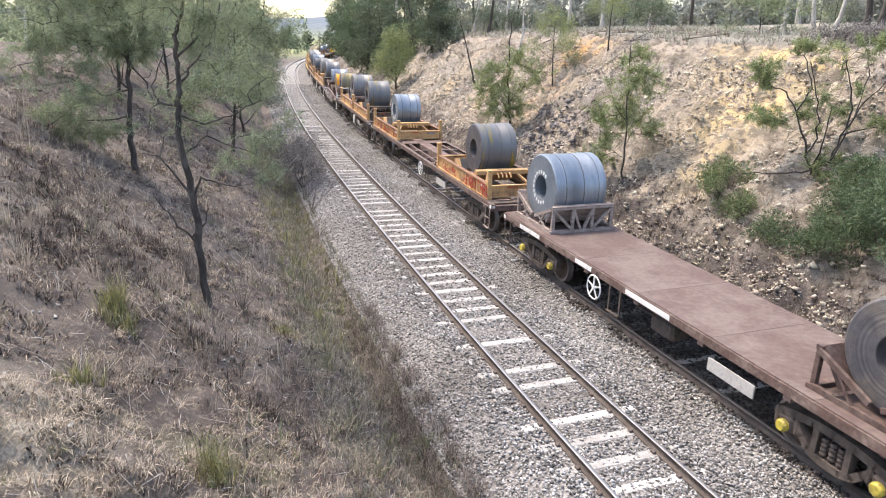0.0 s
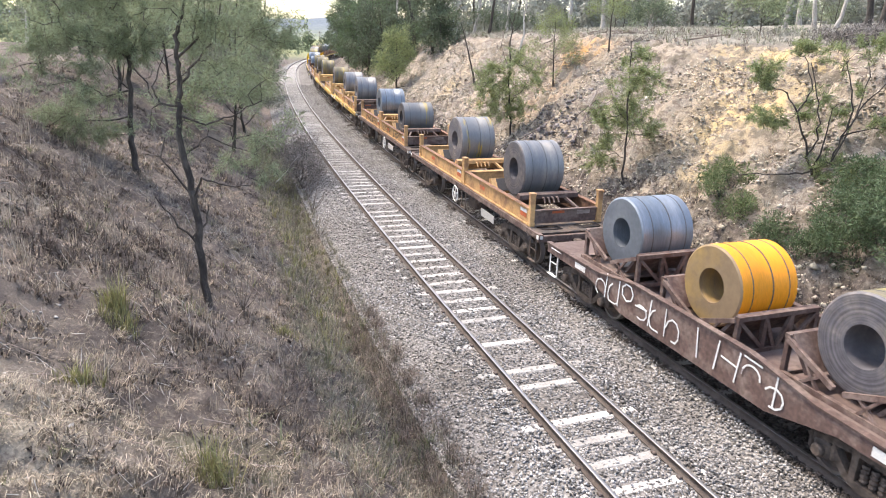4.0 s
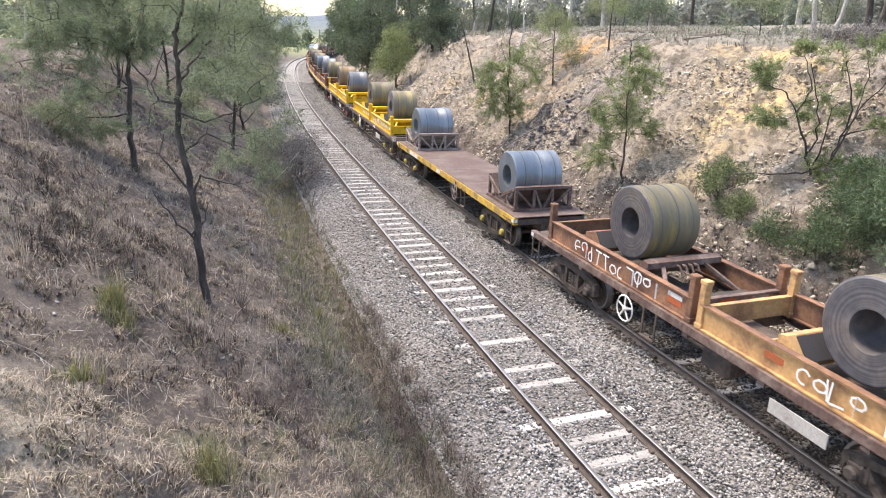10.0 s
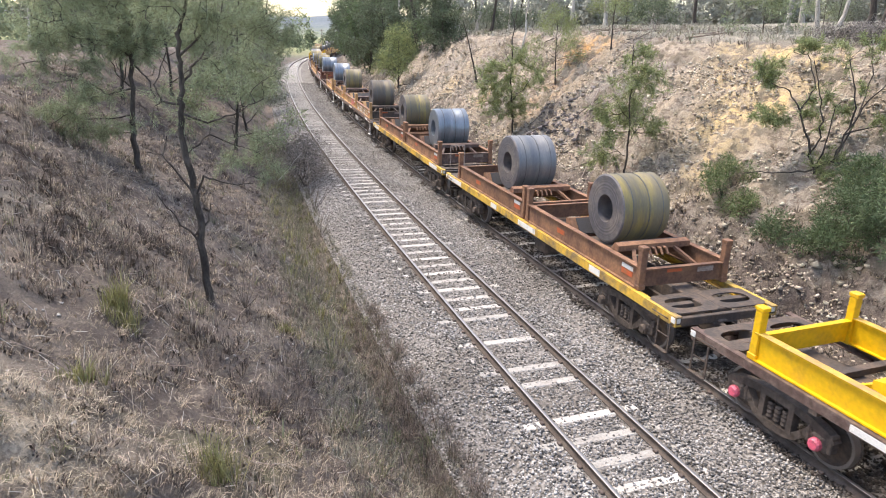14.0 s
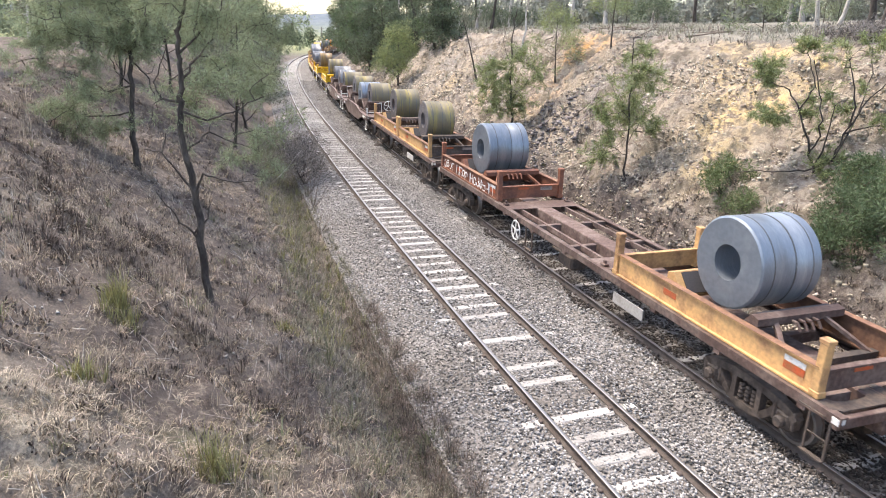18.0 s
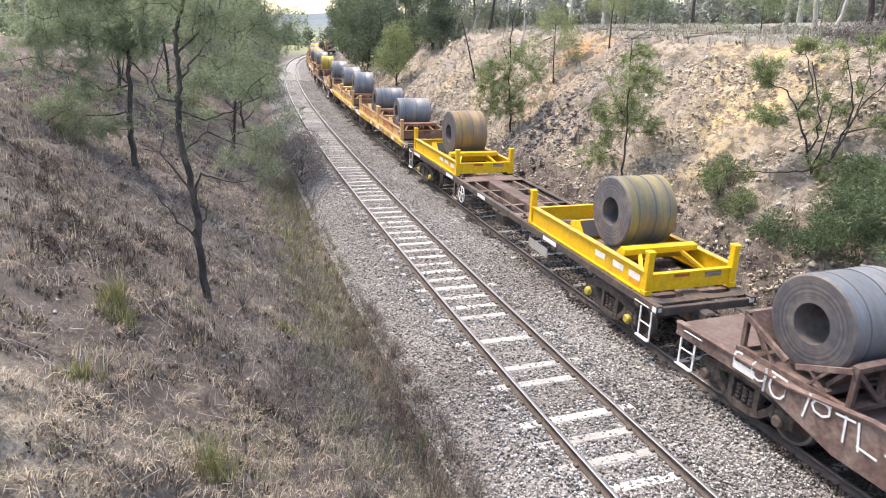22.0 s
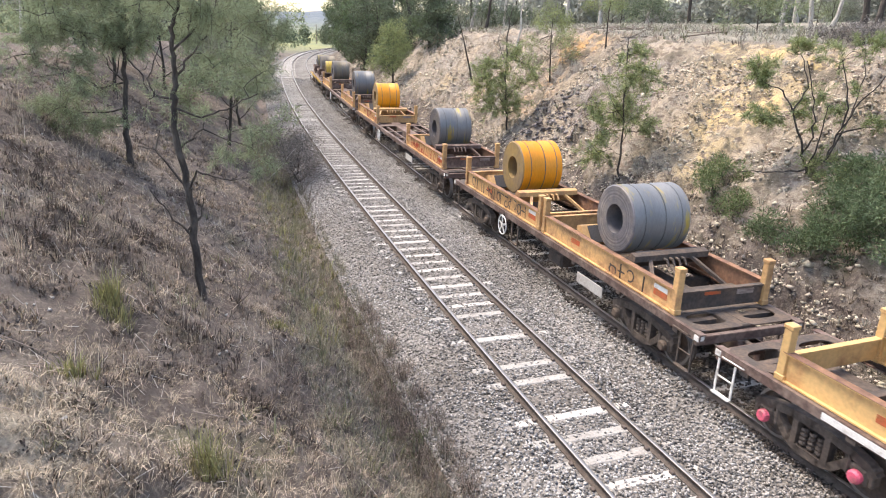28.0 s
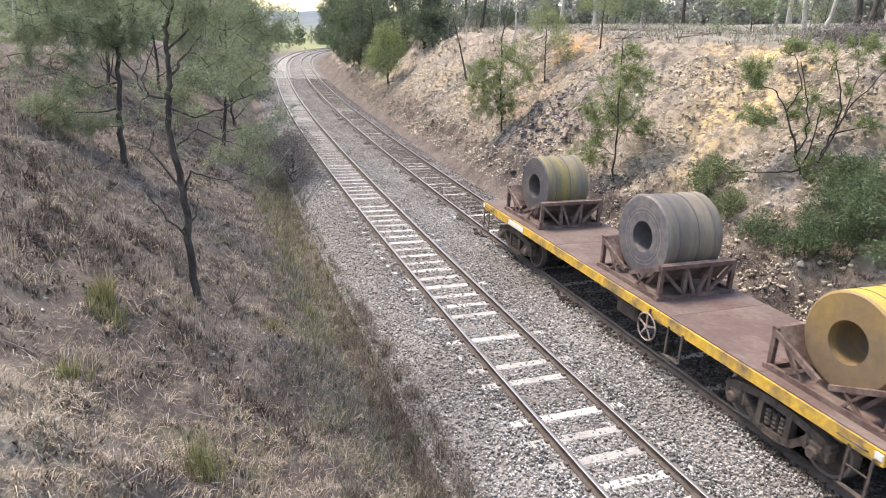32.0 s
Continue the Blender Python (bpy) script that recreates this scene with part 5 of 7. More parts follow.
scrawl(E, 1.0, 5.4, DECK + 0.1, DECK + 0.46, M_GRAF_BLACK, 23)
scrawl(E, -5.0, -3.6, DECK + 0.1, DECK + 0.46, M_GRAF_BLACK, 24)
D = flat_wagon(20.0, M_BROWN, M_BROWN, "red-brown flat wagon with coil cradles round an open middle", (), "frame", 2.2, M_DARK, M_DARK, (-3.2, 3.5))
load_wagon(D, 413.25, 433.25, ((413.85, OR, "streak", o_, M_BROWN), (426.8, OR, "orange", o_, None)))
scrawl(D, -9.0, -4.2, DECK + 0.1, DECK + 0.46, M_GRAF_RED, 25)
scrawl(D, 4.4, 6.4, DECK + 0.1, DECK + 0.46, M_GRAF_RED, 26)
C = flat_wagon(19.8, M_BROWN, M_BROWN, "red-brown flat wagon with coil cradles round an open middle", (), "frame", 2.26, M_DARK, M_DARK, (-3.2, 3.5))
load_wagon(C, 434.55, 454.35, ((435.0, OR, "streak", o_, M_BROWN), (448.2, OR, "dark", o_, M_BROWN)))
B = flat_wagon(14.6, M_SILLYEL, M_DECK, "last flat wagon, rust-brown deck with yellow edges", (), "solid", -1.9, M_DARK, M_DARK, patches=((4.8, 1.0),))
load_wagon(B, 455.7, 470.3, (), ((457.1, M_BROWN, "yellow", DECK + 0.024), (462.5, M_BROWN, "dark", DECK + 0.024), (468.0, M_BROWN, "rust", DECK + 0.024)))


def brake_box(wagon, half, end=-1, across=0.25):
    """Tall dark handbrake box with a bent grab rail, at one end."""
    box = bit("brake_stand", "brakebox", bars(M_DARK, ("b", (-0.2, -0.12, 0.0), (0.2, 0.12, 0.95)), ("b", (-0.24, -0.15, 0.95), (0.24, 0.15, 1.0)), bevel=0.02, name="brake_stand"), wagon, pose(across, end * (half - 0.25), DECK), "dark upright handbrake box")
    bit("grab_rail", "brakerail", bars(M_TIMBER, ("r", (-0.55, 0, -0.5), (-0.55, 0, 0.75), 0.018), ("r", (-0.55, 0, 0.75), (-0.15, 0, 0.82), 0.018), name="grab_rail"), box, pose(-0.05, -0.05, 0))


brake_box(Z, 6.75, 1, 0.7)
brake_box(H, 7.3)
# ---- plants ----
M_BARK = material("dark_bark", (0.040, 0.032, 0.028), 0.95, second=(0.085, 0.070, 0.060), mix_scale=7, grain=0.3, grain_scale=30, bump=0.6, bump_scale=25, stretch=(1, 1, 0.3))
M_PALEBARK = material("pale_gum_bark", (0.42, 0.385, 0.345), 0.85, second=(0.22, 0.185, 0.16), mix_scale=2.5, mix_lo=0.5, mix_hi=0.65, grain=0.2, grain_scale=20, bump=0.3, stretch=(1, 1, 0.4))
M_BONE = material("bleached_dead_wood", (0.55, 0.52, 0.48), 0.9, second=(0.36, 0.33, 0.30), mix_scale=5, grain=0.2, bump=0.3)
M_TWIG = material("dead_twig", (0.16, 0.13, 0.11), 0.95, grain=0.3, bump=0, spread=-0.4)
M_LEAF_GREY = leafy("grey_green_needles", (0.240, 0.275, 0.168), 0.45, 0.02, 0.5)
M_LEAF_GREEN = leafy("wattle_leaf", (0.228, 0.262, 0.120), 0.5, 0.025, 0.48)
M_LEAF_DEEP = leafy("deep_green_wattle_leaf", (0.100, 0.138, 0.068), 0.5, 0.025, 0.35)
M_LEAF_BUSH = leafy("green_bush_leaf", (0.135, 0.172, 0.075), 0.5, 0.025, 0.38)
M_LEAF_DARK = leafy("dark_forest_leaf", (0.105, 0.130, 0.080), 0.5, 0.02, 0.35)
# gum leaf for the far woods, paled and greyed to carry distance haze
M_LEAF_MIST = leafy("hazed_gum_leaf", (0.250, 0.258, 0.225), 0.35, 0.02, 0.35)
M_LEAF_GUM = leafy("gum_leaf", (0.190, 0.198, 0.150), 0.5, 0.03)
M_STRAW = leafy("dry_grass_blade", (0.300, 0.245, 0.190), 0.8, 0.02, 0.2)
M_HAY = leafy("bleached_hay", (0.37, 0.315, 0.25), 0.7, 0.015, 0.2)
M_BRUSH = leafy("brown_seed_grass", (0.175, 0.140, 0.118), 0.75, 0.02, 0.2)
M_LITTER = leafy("dark_leaf_litter", (0.085, 0.066, 0.058), 0.8, 0.02, 0.1)
M_EDGE = leafy("grey_olive_grass_blade", (0.205, 0.192, 0.142), 0.6, 0.02, 0.2)
M_HILL = leafy("grey_hill_grass", (0.33, 0.312, 0.262), 0.5, 0.02, 0.2)
M_TUSSOCK = leafy("yellow_green_tussock_blade", (0.235, 0.225, 0.105), 0.5, 0.02, 0.25)
M_OLIVE = leafy("olive_grass_blade", (0.165, 0.168, 0.095), 0.5, 0.03, 0.25)


def limbs_mesh(name, segs, mat, sides=6):
    """Tapered round limbs from rows of (from, to, radius, radius)."""
    p = np.array([s[0] for s in segs], float)
    q = np.array([s[1] for s in segs], float)
    ra, rb = np.array([s[2] for s in segs]), np.array([s[3] for s in segs])
    d = q - p
    d /= np.linalg.norm(d, axis=1)[:, None] + 1e-9
    ref = np.where(np.abs(d[:, 2:3]) > 0.9, np.array([[1.0, 0, 0]]), np.array([[0, 0, 1.0]]))
    u = np.cross(d, ref)
    u /= np.linalg.norm(u, axis=1)[:, None] + 1e-9
    w = np.cross(d, u)
    a = np.arange(sides) * 2 * math.pi / sides
    ring = u[:, None] * np.cos(a)[None, :, None] + w[:, None] * np.sin(a)[None, :, None]
    va = p[:, None] + ring * ra[:, None, None]
    vb = q[:, None] + ring * rb[:, None, None]
    v = np.concatenate([va, vb], 1).reshape(-1, 3)
    i = np.arange(len(segs))[:, None] * 2 * sides
    j = np.arange(sides)
    j2 = (j + 1) % sides
    f = np.stack([i + j, i + j2, i + sides + j2, i + sides + j], -1).reshape(-1, 4)
    me = smooth(mesh_np(name, v, f))
    me.materials.append(mat)
    return me


def leaves_mesh(name, tips, per, spread, length, width, droop, mat, rs):
    """Many small leaves about the ends of the twigs."""
    tips = np.array(tips)
    c = np.repeat(tips, per, 0)
    n = len(c)
    c = c + rs.normal(0, 1, (n, 3)) * spread * np.array([1, 1, 0.75])
    d = rs.normal(0, 1, (n, 3))
    d[:, 2] -= droop
    d /= np.linalg.norm(d, axis=1)[:, None]
    side = np.cross(d, rs.normal(0, 1, (n, 3)))
    side /= np.linalg.norm(side, axis=1)[:, None] + 1e-9
    ln = (length * rs.uniform(0.5, 1.3, n))[:, None]
    wd = (width * rs.uniform(0.6, 1.3, n))[:, None]
    v = np.stack([c, c + d * ln * 0.45 + side * wd, c + d * ln, c + d * ln * 0.45 - side * wd], 1).reshape(-1, 3)
    f = np.arange(n * 4).reshape(-1, 4)
    me = mesh_np(name, v, f)
    me.materials.append(mat)
    return me


def puffs_mesh(name, tips, cell, n, radius, length, width, droop, mat, rs, flat=0.8):
    """Feathery masses of fine leaves: one loose puff for each cell of the crown that holds twigs."""
    tips = np.array(tips)
    key = np.floor((tips + rs.uniform(0, cell, 3)) / cell).astype(int)
    _, first = np.unique(key, axis=0, return_index=True)
    c = tips[first] + rs.normal(0, cell * 0.2, (len(first), 3))
    k = len(c)
    size = rs.uniform(0.6, 1.35, k)
    m = (n * size ** 2).astype(int) + 8
    c, sz = np.repeat(c, m, 0), np.repeat(size * radius, m)
    t = len(c)
    out = rs.normal(0, 1, (t, 3))
    out /= np.linalg.norm(out, axis=1)[:, None]
    dist = rs.uniform(0, 1, t) ** 0.55 + np.abs(rs.normal(0, 0.18, t))
    p = c + out * (dist * sz)[:, None] * np.array([1, 1, flat])
    d = out + rs.normal(0, 0.7, (t, 3))
    d[:, 2] += 0.25 - droop
    d /= np.linalg.norm(d, axis=1)[:, None]
    side = np.cross(d, rs.normal(0, 1, (t, 3)))
    side /= np.linalg.norm(side, axis=1)[:, None] + 1e-9
    ln = (length * rs.uniform(0.5, 1.3, t))[:, None]
    wd = (width * rs.uniform(0.6, 1.3, t))[:, None]
    v = np.stack([p, p + d * ln * 0.45 + side * wd, p + d * ln, p + d * ln * 0.45 - side * wd], 1).reshape(-1, 3)
    me = mesh_np(name, v, np.arange(t * 4).reshape(-1, 4))
    me.materials.append(mat)
    return me


def branch(rs, segs, tips, p, d, length, r, depth, bend=0.25, lift=0.1, kids=3):
    """One limb with its side branches."""
    steps = max(2, int(length / (0.45 if depth else 0.3)))
    st = length / steps
    p = np.array(p, float)
    d = np.array(d, float)
    for i in range(steps):
        d = d + rs.normal(0, bend, 3) * 0.5 + np.array([0, 0, lift * 0.3])
        d /= np.linalg.norm(d)
        q = p + d * st
        ra, rb = r * (1 - 0.75 * i / steps), r * (1 - 0.75 * (i + 1) / steps)
        segs.append((p, q, max(ra, 0.004), max(rb, 0.003)))
        p = q
        if depth > 0 and i >= steps * 0.3:
            for _ in range(kids if i == steps - 1 else (1 if rs.rand() < 0.75 else 0)):
                dd = d + rs.normal(0, 0.65, 3)
                dd /= np.linalg.norm(dd)
                branch(rs, segs, tips, p, dd, length * rs.uniform(0.35, 0.6), rb * 0.7, depth - 1, bend, lift, kids)
        if depth == 0 and i >= steps * 0.25:
            tips.append(p)
    tips.append(p)


def clumps(scale, least, seed):
    """Gaps in a crown: keeps the twigs where an uneven field is high."""
    r = np.random.RandomState(seed)
    w = r.normal(0, 1, (6, 3)) * 2 * math.pi / scale
    ph = r.uniform(0, 6.28, 6)
    return lambda p: float(np.sum(np.sin(w @ np.asarray(p) * 0.45 + ph))) / 2.2 > least


def tree(name, x, y, height_m, r, label, bark, leaf, seed, lean=(0, 0), bare=0.3, limbs=9, reach=2.4, per=60, spread=0.22, size=(0.16, 0.012), droop=0.4, depth=2, up=0.55, wobble=0.12, category="tree", sides=6, group="", stems=1, z=None, prune=None, puff=None, edge=99.0, limb=0.38, crook=0.3):
    rs = np.random.RandomState(seed)
    z = ground_z(x, y) - 0.08 if z is None else z
    segs, tips = [], []
    for st in range(stems):
        n = 12
        p = np.array([0.0, 0.0, 0.0])
        sl = np.array(lean, float) + (rs.uniform(-0.45, 0.45, 2) if stems > 1 else 0)
        rr = r * (1.0 if st == 0 else rs.uniform(0.5, 0.85))
        hh = height_m * (1.0 if st == 0 else rs.uniform(0.7, 0.95))
        pts = [p]
        for i in range(n):
            q = p + np.array([sl[0] * hh / n + rs.normal(0, wobble) * hh / n, sl[1] * hh / n + rs.normal(0, wobble) * hh / n, hh / n])
            a, b = rr * (1 - 0.8 * (i / n) ** 0.9), rr * (1 - 0.8 * ((i + 1) / n) ** 0.9)
            if i == 0:
                a *= 1.35
            segs.append((p, q, a, b))
            p = q
            pts.append(p)
        tips.append(p)
        for k in range(limbs):
            f = bare + (1 - bare) * (k + rs.uniform(0, 0.8)) / limbs
            f = min(f, 0.97)
            i = int(f * n)
            base = pts[i] + (pts[min(i + 1, n)] - pts[i]) * (f * n - i)
            a = k * 2.4 + rs.uniform(-0.6, 0.6)
            el = up * rs.uniform(0.5, 1.5)
            d = np.array([math.cos(a) * math.cos(el), math.sin(a) * math.cos(el), math.sin(el)])
            ln = reach * (1.0 - 0.55 * ((f - bare) / (1 - bare + 1e-6))) * rs.uniform(0.7, 1.15)
            branch(rs, segs, tips, base, d, ln, rr * limb * (1.1 - f), depth - 1, crook, 0.12)
    segs = [g for g in segs if g[1][0] < edge]
    t = tagged(new(name), label, category, group)
    t.matrix_basis = Matrix.Translation((x, y, z))
    attach(new("trunk", limbs_mesh("trunk", segs, bark, sides)), t)
    if prune is not None:   # wind-clipped side
        tips = [p for p in tips if prune(p)]
    if leaf is not None and puff:
        attach(new("crown", puffs_mesh("crown", tips, *puff, size[0], size[1], droop, leaf, rs)), t)
    elif leaf is not None and per:
        attach(new("crown", leaves_mesh("crown", tips, per, spread, size[0], size[1], droop, leaf, rs)), t)
    return t


GAPS = clumps(1.5, -0.75, 3)
def spread_plant(name, x, y, label, bark, leaf, seed, r0, paths, pads, spray=(60, 0.14, 0.0042, 78.0), droop=0.35, twig=0.006, category="tree", group="", limb=0.3):
    """A plant grown from its stems (rows of places across and up, the first one the trunk) towards its pads of leaves:
    (across, up, half width, half height, density)."""
    rs = np.random.RandomState(seed)
    out = np.array([x, y, 0.0]) / math.hypot(x, y)
    across = np.array([out[1], -out[0], 0.0])
    up = np.array([0.0, 0.0, 1.0])
    segs, nodes, sprays, ways = [], [], [], []

    def grow(rows, ra, rb):
        n = 4
        pts = [rows[0]]
        for p, q in zip(rows, rows[1:]):
            for k in range(1, n + 1):
                pts.append(p + (q - p) * k / n + (rs.normal(0, 0.03, 3) * np.linalg.norm(q - p) * (k < n)))
        m = len(pts) - 1
        for k in range(m):
            past = (pts[k + 1] - pts[k]) / (np.linalg.norm(pts[k + 1] - pts[k]) + 1e-6) * ra * 0.5
            segs.append((pts[k], pts[k + 1] + past, ra + (rb - ra) * k / m, ra + (rb - ra) * (k + 1) / m))
            nodes.append(pts[k + 1])

    for i, path in enumerate(paths):
        tilt = 0.0 if i == 0 else rs.uniform(-0.6, 0.6)
        first = np.array([path[0][0], 0.0, path[0][1]])
        if i and nodes:
            first = min(nodes, key=lambda q: (q[0] - first[0]) ** 2 + (q[2] - first[2]) ** 2)
        rows = [first]
        for a, z in path[1:]:
            rows.append(np.array([a, first[1] + tilt * math.hypot(a - first[0], z - first[2]), z]))
        grow(rows, r0 if i == 0 else r0 * limb, r0 * 0.25 if i == 0 else r0 * limb * 0.33)
    for a, z, ra, rz, dense in pads:
        # a few limbs reach into the pad, its twigs part from them
        thick = 0.5 * (ra + rz)
        heart = np.array([a, rs.uniform(-0.5, 0.5) * thick, z])
        own = []
        for _ in range(3):
            goal = heart + rs.uniform(-0.7, 0.7, 3) * np.array([ra, thick, rz])
            near = min(nodes, key=lambda q: np.sum((q - goal) ** 2) + (2.0 if q[2] > goal[2] + 0.3 else 0.0))
            mid = (near + goal) / 2 + rs.normal(0, 0.12, 3) * np.linalg.norm(goal - near)
            before = len(nodes)
            grow([near, mid, goal], twig * 1.6, twig * 0.8)
            own += nodes[before:]
        count = max(3, int(spray[3] * dense * math.pi * ra * rz))
        lumps = heart + rs.uniform(-0.85, 0.85, (max(3, count // 7), 3)) * np.array([ra, thick, rz])
        for k in range(count):
            c = lumps[rs.randint(len(lumps))] + rs.normal(0, 0.34, 3) * np.array([ra, thick, rz])
            near = own[int(np.argmin(np.sum((np.array(own) - c) ** 2, 1)))]
            segs.append((near, c, twig * 0.7, twig * 0.4))
            own.append(near + (c - near) * 0.6)
            sprays.append(c)
            ways.append((c - near) / (np.linalg.norm(c - near) + 1e-6))
    c, w = np.repeat(np.array(sprays), spray[0], 0), np.repeat(np.array(ways), spray[0], 0)
    n = len(c)
    c = c + w * (rs.uniform(-1.6, 0.6, n) * spray[1])[:, None] + rs.normal(0, spray[1] * 0.22, (n, 3))
    d = w * 0.9 + rs.normal(0, 0.75, (n, 3))
    d[:, 2] -= droop
    d /= np.linalg.norm(d, axis=1)[:, None]
    side = np.cross(d, rs.normal(0, 1, (n, 3)))
    side /= np.linalg.norm(side, axis=1)[:, None] + 1e-9
    ln, wd = (spray[1] * rs.uniform(0.5, 1.3, n))[:, None], (spray[2] * rs.uniform(0.6, 1.3, n))[:, None]
    v = np.stack([c, c + d * ln * 0.45 + side * wd, c + d * ln, c + d * ln * 0.45 - side * wd], 1).reshape(-1, 3)
    turn = np.stack([across, out, up])
    t = tagged(new(name), label, category, group)
    t.matrix_basis = Matrix.Translation((x, y, ground_z(x, y) - 0.06))
    attach(new("trunk", limbs_mesh("trunk", [(p @ turn, q @ turn, a, b) for p, q, a, b in segs], bark, 7)), t)
    crown = mesh_np("crown", v @ turn, np.arange(n * 4).reshape(-1, 4))
    crown.materials.append(leaf)
    attach(new("crown", crown), t)
    return t


# the two trees of the left bank
spread_plant("wattle_tree", -4.99, 12.8, "dark-trunked thin feathery grey-green tree leaning on the bank", M_BARK, M_LEAF_GREY, 41, 0.082,
             [[(0, 0), (-0.07, 1.08), (-0.12, 2.13), (-0.17, 2.81), (-0.26, 3.36), (-0.25, 3.89), (-0.19, 4.4), (-0.17, 4.81), (-0.19, 5.3), (-0.03, 5.7), (0.09, 6.5), (0.1, 7.3)],
              [(-0.19, 2.31), (-0.38, 2.71), (-0.65, 3.1), (-0.94, 3.16)], [(-0.65, 3.1), (-0.55, 3.42)], [(-0.18, 2.31), (0.06, 2.74), (0.39, 2.62), (0.92, 2.63)],
              [(-0.17, 4.35), (0.09, 4.81), (0.42, 5.17), (0.63, 5.72), (0.75, 6.3)], [(-0.16, 4.91), (0.13, 5.21), (0.2, 5.7), (0.31, 6.28)], [(0.13, 5.21), (0.48, 5.62)],
              [(-0.23, 3.89), (0.21, 3.72), (0.68, 3.88), (1.23, 4.19)], [(-0.22, 3.09), (0.24, 3.45), (0.85, 3.16)], [(-0.24, 3.99), (-0.56, 4.1), (-0.67, 4.4), (-0.4, 5.01)],
              [(-0.13, 1.44), (-0.5, 1.93), (-0.79, 2.4)], [(-0.11, 1.44), (0.09, 1.77), (0.14, 2.12)]],
             [(1.29, 4.4, 0.43, 0.53, 1.0), (0.95, 3.16, 0.49, 0.42, 0.7), (0.52, 3.72, 0.31, 0.21, 0.5), (0.89, 5.43, 0.82, 0.4, 1.0), (1.5, 5.34, 0.37, 0.46, 1.0), (0.13, 5.8, 0.58, 0.48, 0.8),
              (-0.57, 5.49, 0.43, 0.43, 0.5), (-0.2, 3.62, 0.2, 0.27, 0.6), (0.21, 3.8, 0.21, 0.1, 0.5), (-0.62, 3.89, 0.24, 0.51, 0.25), (0.49, 4.82, 0.41, 0.25, 0.6), (0.75, 6.4, 1.11, 0.5, 1.0), (1.15, 2.75, 0.39, 0.29, 0.4)])
spread_plant("wattle_tree", -9.41, 19.45, "straight dark-trunked feathery grey-green tree on the bank", M_BARK, M_LEAF_GREY, 43, 0.098,
             [[(0, 0), (-0.01, 0.75), (0.01, 1.73), (0.16, 3.14), (0.3, 4.06), (0.5, 5.24), (0.5, 6.4)], [(0.08, 2.37), (-0.26, 2.83), (-0.42, 3.29)], [(0.07, 2.29), (-0.54, 2.29), (-0.89, 2.53)],
              [(0.21, 3.14), (0.56, 2.68), (0.68, 1.88)], [(0.05, 1.8), (-0.66, 1.6), (-1.54, 1.5)], [(0.18, 3.3), (-0.51, 3.74), (-1.32, 3.87)], [(0.29, 3.91), (0.99, 4.38), (1.33, 4.84)], [(0.29, 4.06), (-0.13, 4.63), (-0.77, 5.04)]],
             [(-1.36, 1.92, 0.92, 0.61, 1.0), (-0.66, 1.3, 0.59, 0.35, 0.8), (-1.98, 1.45, 0.48, 0.31, 0.7), (-1.65, 3.43, 0.75, 0.43, 0.8), (-0.53, 3.59, 0.79, 0.52, 1.0), (0.17, 4.2, 0.88, 0.59, 1.0),
              (-1.66, 4.29, 0.8, 0.5, 0.8), (0.59, 3.3, 0.52, 0.46, 0.4), (0.63, 5.2, 1.33, 0.73, 1.0), (-1.17, 5.1, 1.09, 0.56, 1.0), (-2.4, 2.9, 0.5, 0.4, 0.5)], (60, 0.19, 0.0065, 60.0), 0.35, 0.008)
for _x, _y, _h, _sd in ((-19.6, 25.0, 7.5, 45), (-11.0, 33.0, 8.0, 46), (-16.0, 38.0, 8.5, 47), (-18.6, 35.0, 9.0, 48), (-25.0, 46.0, 9.0, 49), (-16.2, 50.0, 8.5, 50), (-20.0, 60.0, 9.0, 51), (-28.5, 58.0, 9.0, 52), (-22.0, 71.0, 7.5, 53), (-36.0, 62.0, 10.0, 54), (-33.0, 78.0, 10.0, 55), (-27.0, 84.0, 7.0, 70), (-45.0, 80.0, 10.0, 71), (-14.6, 29.5, 7.0, 56), (-13.2, 42.0, 6.5, 57)):
    _far = math.hypot(_x, _y)
    tree("wattle_tree", _x, _y, _h, 0.085, "feathery grey-green tree among others above the bank", M_BARK, M_LEAF_GREY if _sd % 3 else M_LEAF_GUM, _sd, (random.Random(_sd).uniform(-0.08, 0.08), 0), 0.08, 17, 2.9, 0, 0.34, (0.24, 0.016 + _far * 0.0003), 0.2, 2, 0.5, 0.08, group="trees above the left bank", prune=GAPS, puff=(0.6, 110, 0.5))
tree("dead_tree", -32.2, 51.8, 2.6, 0.14, "leaning bleached dead trunk", M_BONE, None, 61, (0.12, 0), 0.6, 4, 1.2, 0, depth=1)

# saplings and bushes on the rock cutting
CUT = "saplings on the rock cutting"
